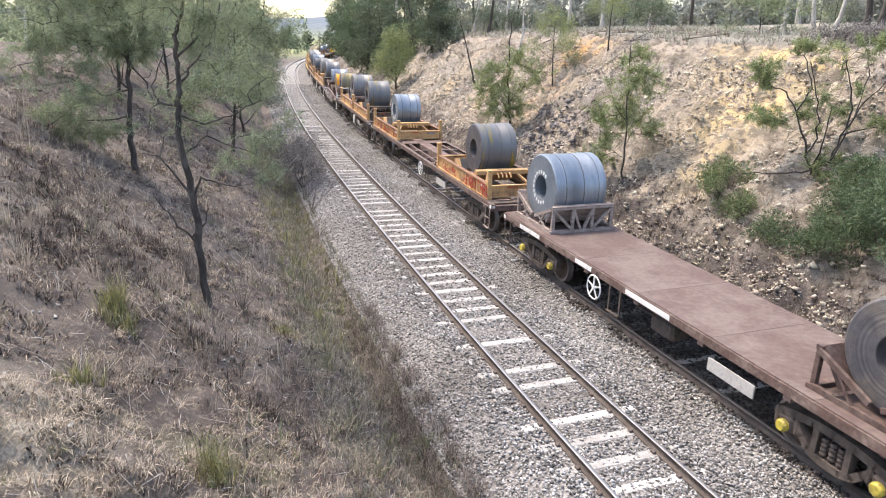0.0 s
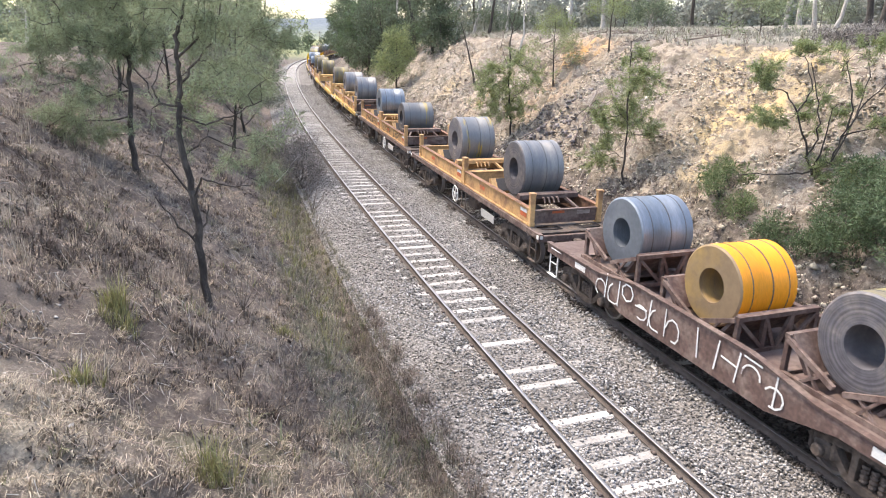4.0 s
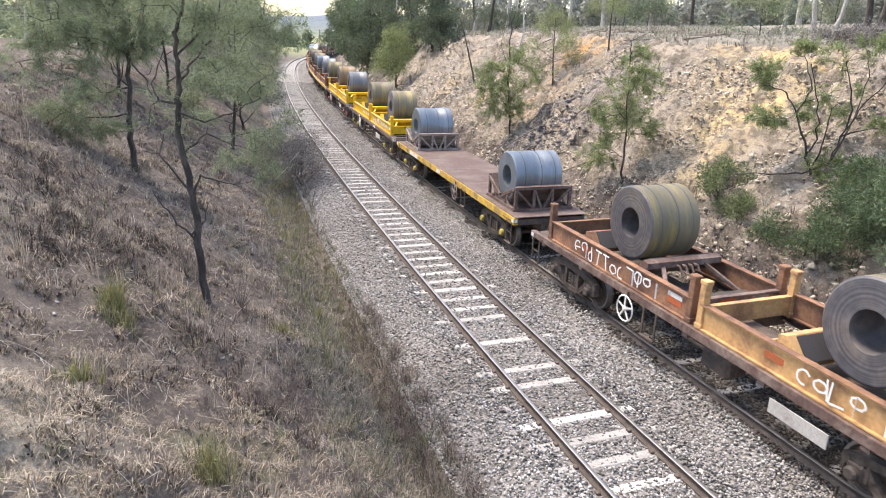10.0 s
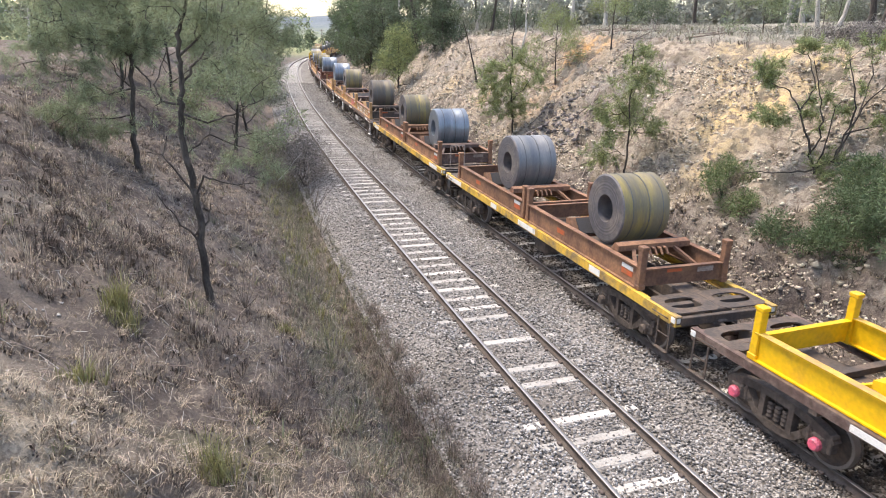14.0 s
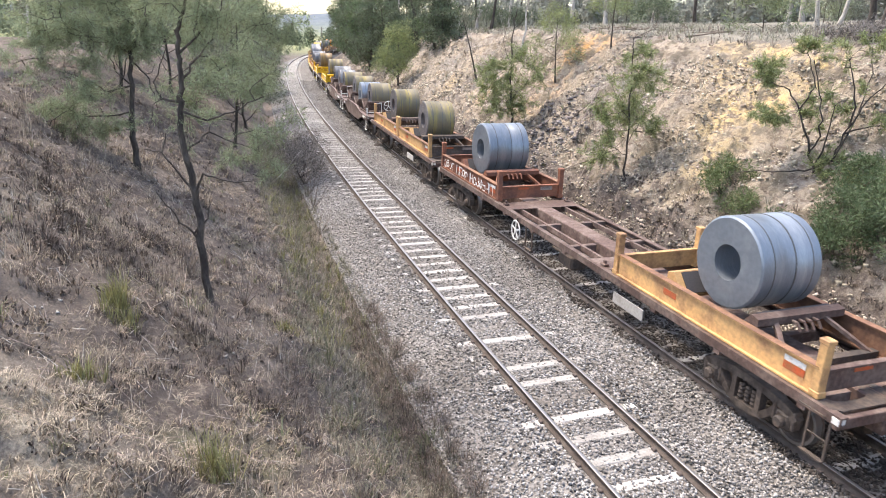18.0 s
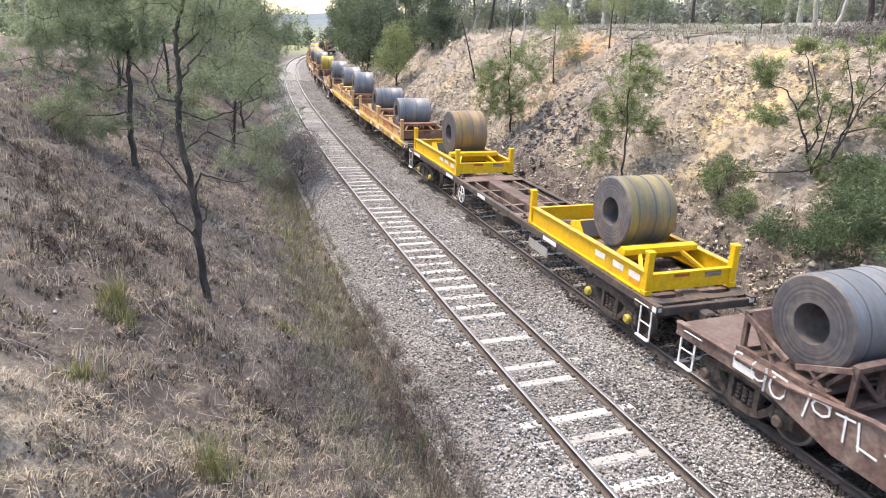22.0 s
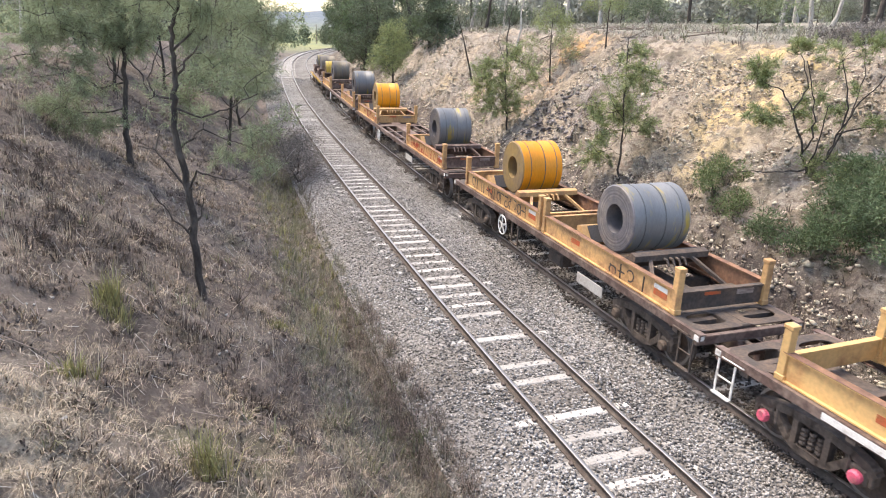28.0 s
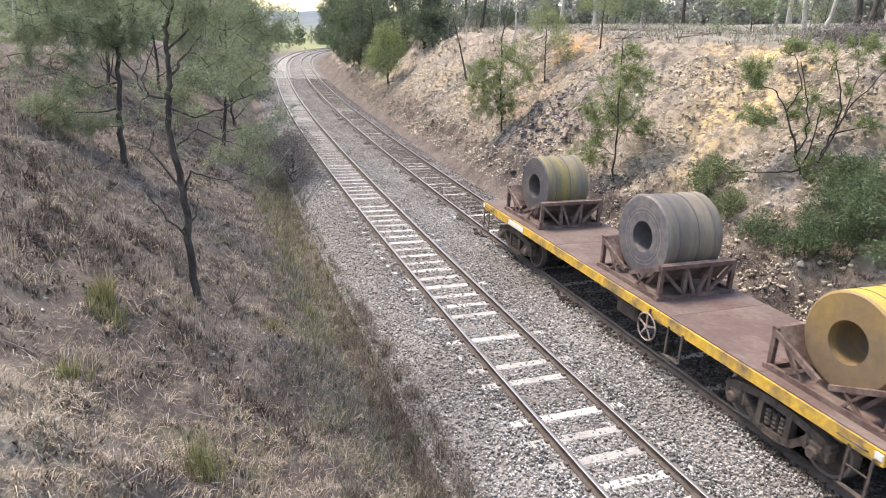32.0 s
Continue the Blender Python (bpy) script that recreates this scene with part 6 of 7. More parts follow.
spread_plant("wattle_sapling", 2.87, 36.11, "slender bright green wattle growing from the rock cutting", M_BARK, M_LEAF_GREEN, 62, 0.055,
             [[(0, 0), (-0.16, 1.71), (-0.23, 3.98), (-0.24, 5.64), (-0.08, 6.18)], [(-0.14, 1.41), (-0.87, 2.26), (-1.48, 2.81)], [(-0.13, 1.71), (0.58, 2.6), (1.1, 3.47)],
              [(-0.2, 3.42), (-0.7, 4.53), (-0.6, 5.36)], [(-0.21, 5.09), (0.37, 5.79), (0.45, 6.73)], [(-0.23, 5.5), (-0.52, 6.44)]],
             [(-0.3, 2.57, 1.46, 0.79, 1.0), (-0.53, 1.4, 1.18, 0.58, 0.9), (0.53, 3.45, 1.0, 0.61, 0.8), (-1.35, 3.1, 0.73, 0.71, 0.8), (-0.24, 4.12, 0.86, 0.61, 0.4), (0.38, 1.14, 0.73, 0.58, 0.6)], (50, 0.22, 0.012, 30.0), 0.1, 0.009, group=CUT)
spread_plant("wattle_sapling", 6.39, 25.31, "slender thin-leaved green wattle growing from the rock cutting", M_BARK, M_LEAF_GREEN, 63, 0.042,
             [[(0, 0), (-0.08, 1.33), (-0.18, 2.98), (-0.23, 4.57), (-0.25, 5.06)], [(-0.08, 1.33), (0.28, 2.08), (0.6, 2.82)], [(-0.13, 2.16), (-0.62, 2.96), (-0.88, 3.55)], [(-0.2, 3.18), (0.17, 4.0)], [(-0.06, 0.9), (-0.76, 1.28)]],
             [(0.09, 3.8, 0.74, 0.58, 0.8), (-0.2, 2.77, 0.99, 0.71, 0.7), (-1.05, 1.04, 0.58, 0.53, 0.8), (0.69, 2.01, 0.5, 0.5, 0.4), (-0.19, 4.57, 0.54, 0.39, 0.6), (-0.63, 2.03, 0.61, 0.61, 0.5)], (50, 0.18, 0.010, 64.0), 0.1, 0.008, group=CUT)
tree("wattle_sapling", 5.4, 39.7, 3.9, 0.06, "thin-leaved wattle with a bare dark stem on orange earth", M_BARK, M_LEAF_GREEN, 64, (0.0, 0), 0.35, 16, 1.3, 40, 0.14, (0.14, 0.012), 0.2, 2, 0.6, 0.04, group=CUT, puff=(0.31, 110, 0.27))
tree("wattle_sapling", 8.1, 38.3, 4.0, 0.05, "small wattle at the crest of the cutting", M_BARK, M_LEAF_GREEN, 65, (0.0, 0), 0.35, 12, 1.1, 36, 0.14, (0.14, 0.012), 0.2, 2, 0.6, 0.04, group=CUT, puff=(0.31, 110, 0.27))
spread_plant("wattle_bush", 10.51, 19.86, "spreading many-stemmed green wattle on the rock cutting", M_BARK, M_LEAF_GREEN, 66, 0.042,
             [[(0, 0), (-0.24, 0.68), (-0.69, 1.79), (-1.04, 2.33), (-1.69, 2.61)], [(-0.69, 1.79), (-0.4, 2.45), (-0.77, 3.37)], [(-0.22, 0.6), (-0.02, 1.11), (-0.17, 2.15), (-0.53, 3.22)], [(0.21, 0.23), (0.15, 1.21), (0.18, 2.01)],
              [(0.1, 0.1), (0.42, 0.5), (0.64, 1.42), (0.92, 2.15), (1.32, 2.71), (1.61, 3.32)], [(0.5, 0.6), (0.8, 1.67), (0.99, 2.84), (0.84, 3.58)], [(0.01, 0.12), (-0.84, 0.0), (-1.97, -0.12)], [(0.42, 0.25), (1.15, 0.18), (1.75, -0.07)],
              [(0.64, 1.42), (0.57, 2.51), (0.3, 3.26)], [(0.67, 1.26), (1.45, 1.49)]],
             [(-1.56, 2.78, 0.39, 0.38, 1.6), (-0.88, 3.55, 0.43, 0.21, 1.2), (-1.21, 1.53, 0.71, 0.24, 1.3), (-0.29, 2.22, 0.56, 0.39, 0.4), (-0.24, 1.53, 0.4, 0.29, 0.6), (0.73, 0.26, 0.75, 0.4, 1.3),
              (1.57, 0.1, 0.66, 0.56, 1.3), (0.83, 3.66, 0.39, 0.36, 0.8), (1.42, 1.61, 0.33, 0.28, 0.7), (0.16, 3.25, 0.54, 0.45, 0.3), (0.71, 2.13, 0.47, 0.46, 0.4), (1.7, 3.3, 0.4, 0.4, 0.8)], (55, 0.14, 0.009, 80.0), 0.0, 0.006, category="bush", limb=0.7)
for _x, _y, _h, _sd, _w in ((9.0, 18.6, 0.45, 67, 0.45), (9.4, 17.3, 0.6, 176, 0.7), (9.95, 16.7, 0.7, 177, 0.8), (10.5, 16.1, 0.8, 178, 0.9), (10.6, 17.6, 0.6, 179, 0.7), (11.3, 17.4, 0.7, 181, 0.8), (8.85, 20.3, 0.55, 68, 0.45), (8.5, 21.3, 0.6, 74, 0.5), (8.95, 21.7, 0.85, 76, 0.6), (10.6, 15.0, 1.3, 69, 1.3), (11.5, 16.4, 1.0, 73, 1.1), (11.2, 18.4, 0.5, 75, 0.6)):
    tree("green_bush", _x, _y, _h, 0.03, "low dense green bush on the rock cutting", M_BARK, M_LEAF_DEEP if _y < 19 else M_LEAF_BUSH, _sd, (0, 0), 0.05, 10, _w, 34, 0.15, (0.12, 0.013), 0.1, 2, 0.5, 0.1, category="bush", group="bushes on the cutting", stems=2, prune=clumps(1.0, -0.5, _sd), puff=(0.36, 130, 0.25))
tree("green_bush", -5.6, 62.9, 4.3, 0.09, "dense round-topped green wattle at the foot of the cutting", M_BARK, M_LEAF_GREEN, 77, (0, 0), 0.02, 30, 2.3, 46, 0.26, (0.24, 0.022), 0.2, 2, 0.7, 0.04, category="bush", puff=(0.5, 80, 0.42))
for _x, _y, _h, _sd in ((-10.8, 83.1, 8.5, 78), (-8.0, 76.0, 6.5, 79), (-14.5, 97.0, 10.0, 80), (-17.5, 112.0, 10.0, 81), (-21.0, 126.0, 10.0, 82), (-11.0, 100.0, 11.0, 83), (-14.0, 120.0, 12.0, 84), (-2.6, 69.0, 6.0, 85), (-23.5, 142.0, 10.0, 86), (-17.5, 140.0, 12.0, 87), (-20.0, 160.0, 12.0, 88), (-6.0, 90.0, 11.0, 89), (-8.5, 112.0, 12.0, 90), (-9.0, 135.0, 13.0, 91), (-25.0, 158.0, 11.0, 92), (-26.0, 176.0, 11.0, 93)):
    tree("dark_gum_tree", _x, _y, _h, 0.14, "dense dark green tree crowding the foot of the hill", M_BARK, M_LEAF_DARK if _sd % 3 else M_LEAF_DEEP, _sd, (random.Random(_sd).uniform(-0.1, 0.1), 0), 0.04, 20, 3.2, 26, 0.42, (0.36, 0.042), 0.2, 2, 0.6, 0.06, group="trees at the bend", puff=(0.75, 60, 0.6))

rs_foot = random.Random(17)
for _i in range(26):
    _s, _l = 62 + 95 * (_i + rs_foot.random()) / 26, rs_foot.uniform(9.5, 14.0)
    _x, _y, _t = on_line(np.array(_s), _l)
    tree("dark_bush", float(_x), float(_y), rs_foot.uniform(1.6, 3.2), 0.06, "dense dark bush at the foot of the hill", M_BARK, (M_LEAF_DARK, M_LEAF_DEEP, M_LEAF_DARK)[_i % 3], 800 + _i, (0, 0), 0.03, 12, 1.7, 0, 0.3, (0.34, 0.042), 0.1, 2, 0.4, 0.1, category="bush", group="bushes by the bend", puff=(0.6, 55, 0.5))
for _i in range(13):
    _x, _y, _t = on_line(np.array(76 + 50 * (_i + rs_foot.random()) / 13), rs_foot.uniform(8.6, 11.0))
    tree("dark_bush", float(_x), float(_y), rs_foot.uniform(2.2, 3.6), 0.06, "dense dark bush at the foot of the hill", M_BARK, (M_LEAF_DARK, M_LEAF_DEEP)[_i % 2], 850 + _i, (0, 0), 0.03, 12, 1.8, 0, 0.3, (0.34, 0.042), 0.1, 2, 0.4, 0.1, category="bush", group="bushes by the bend", puff=(0.6, 60, 0.5))
M_DEADLEAF = leafy("dead_grey_leaf", (0.18, 0.158, 0.145), 0.7, 0.02, 0.2)
for _x, _y, _h, _sd in ((-7.7, 33.0, 1.9, 901), (-7.2, 31.4, 1.2, 902), (-8.3, 35.4, 1.7, 903)):
    tree("dead_bush", _x, _y, _h, 0.04, "dark dying bush with grey withered leaves at the ballast edge", M_BARK, M_DEADLEAF, _sd, (0.05, 0), 0.05, 10, 1.0, 0, 0.2, (0.11, 0.014), 0.2, 2, 0.6, 0.12, category="bush", stems=3, puff=(0.34, 34, 0.27), group="dying bushes by the ballast")
for _x, _y, _h, _sd in ((15.0, 27.0, 0.35, 911), (15.9, 27.6, 0.4, 912), (14.6, 28.0, 0.3, 913), (16.6, 26.8, 0.4, 914), (14.6, 25.6, 0.35, 915)):
    tree("dead_bush", _x, _y, _h, 0.03, "grey-brown withered bush at the crest of the cutting", M_BARK, M_DEADLEAF, _sd, (0, 0), 0.05, 10, 0.6, 0, 0.2, (0.12, 0.014), 0.1, 2, 0.5, 0.12, category="bush", stems=3, puff=(0.3, 34, 0.2), group="withered bushes at the crest")
tree("fallen_branch", -8.6, 31.2, 1.5, 0.035, "bleached dead branch leaning over the ballast edge", M_BONE, None, 904, (0.9, 0), 0.5, 2, 0.4, 0, depth=1, category="branch")


def utility_pole(x, y):
    p = tagged(new("utility_pole"), "grey timber power pole standing in the far paddock", "pole", "power poles")
    p.matrix_basis = Matrix.Translation((x, y, ground_z(x, y) - 0.3))
    attach(new("post", bars(M_TIMBER, ("r", (0, 0, 0), (0, 0, 10.0), 0.17), name="post")()), p)
    attach(new("crossarm", bars(M_TIMBER, ("m", (-1.2, 0.2, 9.4), (1.2, 0.2, 9.4), 0.12, 0.12), name="crossarm")()), p)


for _x, _y in ((-84.0, 340.0), (-68.0, 343.0), (-118.0, 395.0)):
    utility_pole(_x, _y)
# gum trees on the hill above the cutting
TOP = "gum trees above the cutting"
for _x, _y, _h, _r, _ln, _bk, _sd in ((-4.9, 74.8, 13, 0.24, -0.14, M_BARK, 101), (2.8, 68.0, 14, 0.16, 0.0, M_BARK, 102), (9.2, 59.6, 13, 0.17, 0.02, M_PALEBARK, 103), (24.9, 55.3, 12, 0.20, 0.1, M_PALEBARK, 104), (25.9, 52.6, 12, 0.17, -0.1, M_PALEBARK, 105), (26.5, 51.0, 12, 0.15, 0.12, M_PALEBARK, 106), (25.7, 45.6, 13, 0.22, 0.0, M_BARK, 107), (25.4, 43.4, 12, 0.19, 0.05, M_BARK, 108), (26.6, 42.6, 12, 0.3, 0.05, M_BARK, 109), (1.5, 76.0, 13, 0.2, 0.08, M_PALEBARK, 110), (-1.2, 80.0, 13, 0.22, -0.1, M_PALEBARK, 111), (-8.0, 86.0, 13, 0.2, 0.05, M_PALEBARK, 112), (5.5, 84.0, 14, 0.2, 0.05, M_PALEBARK, 113), (14.0, 70.0, 14, 0.22, 0.0, M_PALEBARK, 114), (19.0, 72.0, 13, 0.2, 0.05, M_PALEBARK, 115), (24.0, 74.0, 13, 0.2, -0.05, M_BARK, 116), (32.0, 68.0, 14, 0.22, 0.0, M_PALEBARK, 117), (38.0, 60.0, 13, 0.2, 0.06, M_PALEBARK, 118), (12.0, 96.0, 14, 0.2, 0.0, M_PALEBARK, 119), (2.0, 102.0, 14, 0.2, 0.0, M_BARK, 120), (22.0, 92.0, 14, 0.2, 0.0, M_PALEBARK, 121), (34.0, 88.0, 14, 0.2, 0.0, M_BARK, 122), (46.0, 76.0, 14, 0.2, 0.0, M_PALEBARK, 123), (44.0, 58.0, 13, 0.2, 0.0, M_BARK, 124), (-4.0, 118.0, 14, 0.2, 0.0, M_PALEBARK, 125), (10.0, 122.0, 14, 0.2, 0.0, M_BARK, 126), (28.0, 112.0, 14, 0.2, 0.0, M_PALEBARK, 127)):
    tree("gum_tree", _x, _y, _h, _r, "tall gum tree with a %s trunk on the grassy hill" % ("pale" if _bk is M_PALEBARK else "dark"), _bk, M_LEAF_GUM if _sd % 4 else M_LEAF_DARK, _sd, (_ln, 0), 0.42, 14, 3.4, 20, 0.45, (0.32, 0.032), 0.6, 2, 0.8, 0.09, group=TOP, puff=(0.85, 60, 0.62), prune=clumps(2.5, -0.3, _sd))
tree("dead_tree", 4.2, 48.8, 7.5, 0.08, "thin bare dead tree with bleached forked branches at the crest", M_BONE, None, 131, (0.04, 0), 0.45, 5, 2.2, 0, depth=2, up=0.9)
tree("dead_tree", 1.2, 49.0, 4.2, 0.09, "leaning dead dark trunk on the cutting", M_BARK, None, 132, (-0.22, 0), 0.5, 3, 0.8, 0, depth=1, up=0.9)
# scrub between the gums
rs_scrub = random.Random(5)
for _i in range(44):
    _s, _l = rs_scrub.uniform(14, 105), rs_scrub.uniform(17.5, 60)
    _x, _y, _t = on_line(np.array(_s), _l)
    tree("hill_scrub", float(_x), float(_y), rs_scrub.uniform(1.2, 4.2), 0.04, "scrubby grey-green bush on the hill above the cutting", M_BARK, (M_LEAF_GUM, M_LEAF_GREY, M_LEAF_DARK)[_i % 3], 200 + _i, (0, 0), 0.05, 9, 1.6, 26, 0.35, (0.26, 0.026), 0.2, 2, 0.6, 0.1, category="bush", group="scrub above the cutting", puff=(0.5, 70, 0.42))
# woods that close the view
def woods(name, spots, label, leaf, seed, size=0.7):
    """Far crowns, trunks hidden in them."""
    rs = np.random.RandomState(seed)
    tips = []
    for x, y, h in spots:
        z = ground_z(x, y)
        n = int(26 + h * 4)
        a, b = rs.uniform(0, 6.28, n), rs.uniform(0, 1, n) ** 0.7
        hz = rs.uniform(0.12, 1.0, n)
        rad = h * 0.33 * np.sqrt(np.clip(1 - ((hz - 0.5) / 0.55) ** 2, 0.05, 1)) * b
        tips.append(np.c_[x + rad * np.cos(a), y + rad * np.sin(a), z + hz * h])
    me = leaves_mesh(name, np.concatenate(tips), 7, size * 0.7, size, size * 0.30, 0.3, leaf, rs)
    return tagged(new(name, me), label, "woods", kind="stuff")


_r = random.Random(9)
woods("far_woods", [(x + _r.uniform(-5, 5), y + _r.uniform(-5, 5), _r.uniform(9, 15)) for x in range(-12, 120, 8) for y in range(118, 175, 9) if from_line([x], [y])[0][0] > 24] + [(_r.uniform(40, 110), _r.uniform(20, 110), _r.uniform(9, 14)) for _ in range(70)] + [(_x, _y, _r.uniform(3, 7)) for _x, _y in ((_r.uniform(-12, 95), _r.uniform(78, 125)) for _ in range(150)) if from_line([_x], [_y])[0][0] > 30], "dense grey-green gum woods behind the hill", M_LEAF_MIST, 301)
woods("far_woods", [(_r.uniform(-120, -40), _r.uniform(40, 190), _r.uniform(7, 12)) for _ in range(120)] + [(_r.uniform(-85, -56), _r.uniform(120, 185), _r.uniform(4, 8)) for _ in range(24)], "grey-green woods beyond the left bank", M_LEAF_GREY, 302)
woods("valley_trees", [(_r.uniform(-190, 10), _r.uniform(260, 420), _r.uniform(4, 9)) for _ in range(60)] + [(_r.uniform(-300, 120), _r.uniform(430, 620), _r.uniform(7, 12)) for _ in range(150)], "scattered trees over the far green paddocks", M_LEAF_DARK, 303, 1.2)


# ---- grass and litter ----
def tufts(name, n, place, blades, length, width, mat, label, seed, splay=0.55):
    """Grass in one sheet: curved blades in tufts over a stretch of the plan."""
    rs = np.random.RandomState(seed)
    x, y = place(rs, n)
    z = height(x, y)
    k = len(x)
    c = np.repeat(np.c_[x, y, z], blades, 0)
    sz = np.repeat(rs.uniform(0.55, 1.35, k), blades)
    m = len(c)
    a = rs.uniform(0, 6.28, m)
    out = rs.uniform(0.1, 1.0, m) * splay
    c[:, 0] += np.cos(a) * 0.07 * rs.uniform(0, 1, m)
    c[:, 1] += np.sin(a) * 0.07 * rs.uniform(0, 1, m)
    c[:, 2] -= 0.03
    ln = length * sz * rs.uniform(0.5, 1.2, m)
    dx, dy = np.cos(a) * out, np.sin(a) * out
    sx, sy = -np.sin(a + rs.normal(0, 0.8, m)) * width, np.cos(a + rs.normal(0, 0.8, m)) * width
    mid = c + np.c_[dx * ln * 0.45, dy * ln * 0.45, ln * 0.62]
    tip = c + np.c_[dx * ln * 1.15, dy * ln * 1.15, ln * (1.0 - 0.45 * out)]
    s = np.c_[sx, sy, np.zeros(m)]
    v = np.stack([c - s, c + s, mid + s * 0.8, mid - s * 0.8, tip], 1).reshape(-1, 3)
    i = np.arange(m) * 5
    f = np.concatenate([np.c_[i, i + 1, i + 2], np.c_[i, i + 2, i + 3], np.c_[i + 3, i + 2, i + 4]])
    me = mesh_np(name, v, f)
    me.materials.append(mat)
    return tagged(new(name, me), label, "grass", kind="stuff")


def strip(s0, s1, l0, l1, near=1.0, patchy=None):
    def place(rs, n):
        s = s0 + (s1 - s0) * rs.uniform(0, 1, n) ** near
        l = rs.uniform(l0, l1, n)
        x, y, _ = on_line(s, l)
        if patchy:
            keep = waves(x, y, patchy[0], patchy[1]) > patchy[2]
            x, y = x[keep], y[keep]
        return x, y
    return place


tufts("dry_grass", 7000, strip(-3, 10.5, -13.5, -3.0, 1.0, (1.5, 29, -0.35)), 11, 0.14, 0.0040, M_STRAW, "matted pale dry grass over the left bank", 401, 1.6)
tufts("dry_grass", 6500, strip(9, 26, -13.5, -3.0, 1.0, (1.5, 30, 0.05)), 9, 0.15, 0.0042, M_STRAW, "thin matted dry grass over the upper bank", 421, 1.9)
tufts("bleached_hay", 4500, strip(-3, 22, -13.5, -3.2, 1.0, (2.6, 33, 0.25)), 10, 0.18, 0.0036, M_HAY, "bleached hay lying over the left bank", 416, 1.9)
tufts("bleached_hay", 2500, strip(1, 8.6, -9.6, -4.4, 1.0, (1.1, 47, -0.45)), 13, 0.12, 0.0034, M_HAY, "bleached hay lying over the left bank", 417, 1.9)
tufts("leaf_litter", 14500, strip(-2, 34, -13.5, -2.9, 1.0, (1.3, 63, -0.1)), 8, 0.11, 0.011, M_LITTER, "dark curled dead leaves and bark littering the left bank", 422, 1.5)
tufts("dry_grass", 2600, strip(22, 75, -15, -3.2, 1.4, (3.0, 65, 0.1)), 9, 0.18, 0.010, M_STRAW, "matted pale dry grass over the left bank", 402, 1.5)
tufts("dead_bracken", 9000, strip(-2, 34, -13, -2.8, 1.0, (1.5, 31, 0.12)), 11, 0.21, 0.0065, M_BRUSH, "dark brown dead bracken and grass on the left bank", 403, 1.1)
tufts("seed_grass", 2600, strip(-2, 24, -12.5, -2.8, 1.0, (1.6, 45, 0.3)), 9, 0.42, 0.0036, M_HAY, "tall pale seeding grass on the left bank", 418, 0.45)
tufts("green_grass", 520, strip(2, 60, -4.6, -2.55, 1.2, (1.6, 43, 0.0)), 12, 0.38, 0.008, M_OLIVE, "rank olive-green grass along the ballast edge", 404, 0.8)
tufts("green_grass", 200, strip(14, 36, -4.6, -2.8, 1.0, (2.0, 57, -0.3)), 12, 0.40, 0.008, M_TUSSOCK, "yellow-green rank grass beside the ballast", 419, 0.7)
tufts("seed_grass", 4200, strip(2, 45, -4.8, -2.5, 1.2), 11, 0.25, 0.005, M_EDGE, "dry grey grass along the ballast edge", 415, 0.9)
tufts("seed_grass", 1500, strip(3, 17, -3.3, -2.3, 1.0, (0.9, 67, -0.4)), 12, 0.30, 0.0045, M_BRUSH, "brown grass hanging over the ballast edge", 425, 0.9)
tufts("cutting_grass", 1500, strip(5, 22, 5.9, 9.4, 1.0, (1.6, 69, -0.2)), 11, 0.22, 0.007, M_BRUSH, "brown dead grass at the foot of the cutting", 426, 1.2)
tufts("leaf_litter", 2500, strip(5, 22, 5.9, 9.0, 1.0, (1.6, 71, -0.2)), 8, 0.12, 0.011, M_LITTER, "dark leaf litter at the foot of the cutting", 427, 1.5)
tufts("green_grass", 600, strip(0, 26, -12, -5, 1.0, (2.6, 35, 0.45)), 11, 0.26, 0.007, M_OLIVE, "olive-green tussocks in the dry grass", 405, 1.0)
tufts("hill_grass", 6500, strip(8, 75, 15.2, 38, 1.2, (3.2, 51, -0.6)), 10, 0.36, 0.010, M_HILL, "tall pale grey grass on the hill above the cutting", 406, 1.5)
tufts("hill_grass", 1500, strip(8, 70, 14.8, 23, 1.0, (2.4, 53, 0.1)), 9, 0.34, 0.010, M_BRUSH, "brown dead grass at the crest of the cutting", 407, 1.2)
tufts("hill_grass", 900, strip(8, 70, 15.0, 25, 1.0, (3.0, 55, 0.3)), 11, 0.42, 0.011, M_OLIVE, "grey-green low scrub at the crest of the cutting", 410, 0.9)
tufts("cutting_grass", 1700, strip(4, 70, 6.4, 13.5, 1.0, (4.5, 37, 0.1)), 11, 0.28, 0.008, M_HILL, "sparse brown grass clinging to the rock cutting", 408, 0.7)
tufts("cutting_grass", 500, strip(4, 70, 6.0, 12.5, 1.0, (4.0, 39, 0.4)), 10, 0.30, 0.011, M_OLIVE, "green weeds on the rock cutting", 409, 0.8)

def hummocks(rs, n):
    spots = np.array([(-6.9, 12.5), (-6.2, 11.8), (-7.5, 12.4), (-7.1, 11.1), (-6.7, 14.2), (-8.8, 14.0), (-4.4, 10.6), (-3.0, 9.6), (-9.8, 15.5)])
    at = spots[rs.randint(len(spots), size=n)] + rs.normal(0, 1, (n, 2)) * np.array([0.36, 0.3])
    return at[:, 0], at[:, 1]


tufts("dead_bracken", 420, hummocks, 14, 0.26, 0.007, M_LITTER, "dark hummocks of dead bracken on the left bank", 423, 1.0)
def bald_patch(rs, n):
    spots = np.array([(-4.2, 5.9), (-4.7, 6.5), (-3.7, 5.7), (-4.9, 5.8), (-4.4, 7.0)])
    at = spots[rs.randint(len(spots), size=n)] + rs.normal(0, 0.34, (n, 2))
    return at[:, 0], at[:, 1]


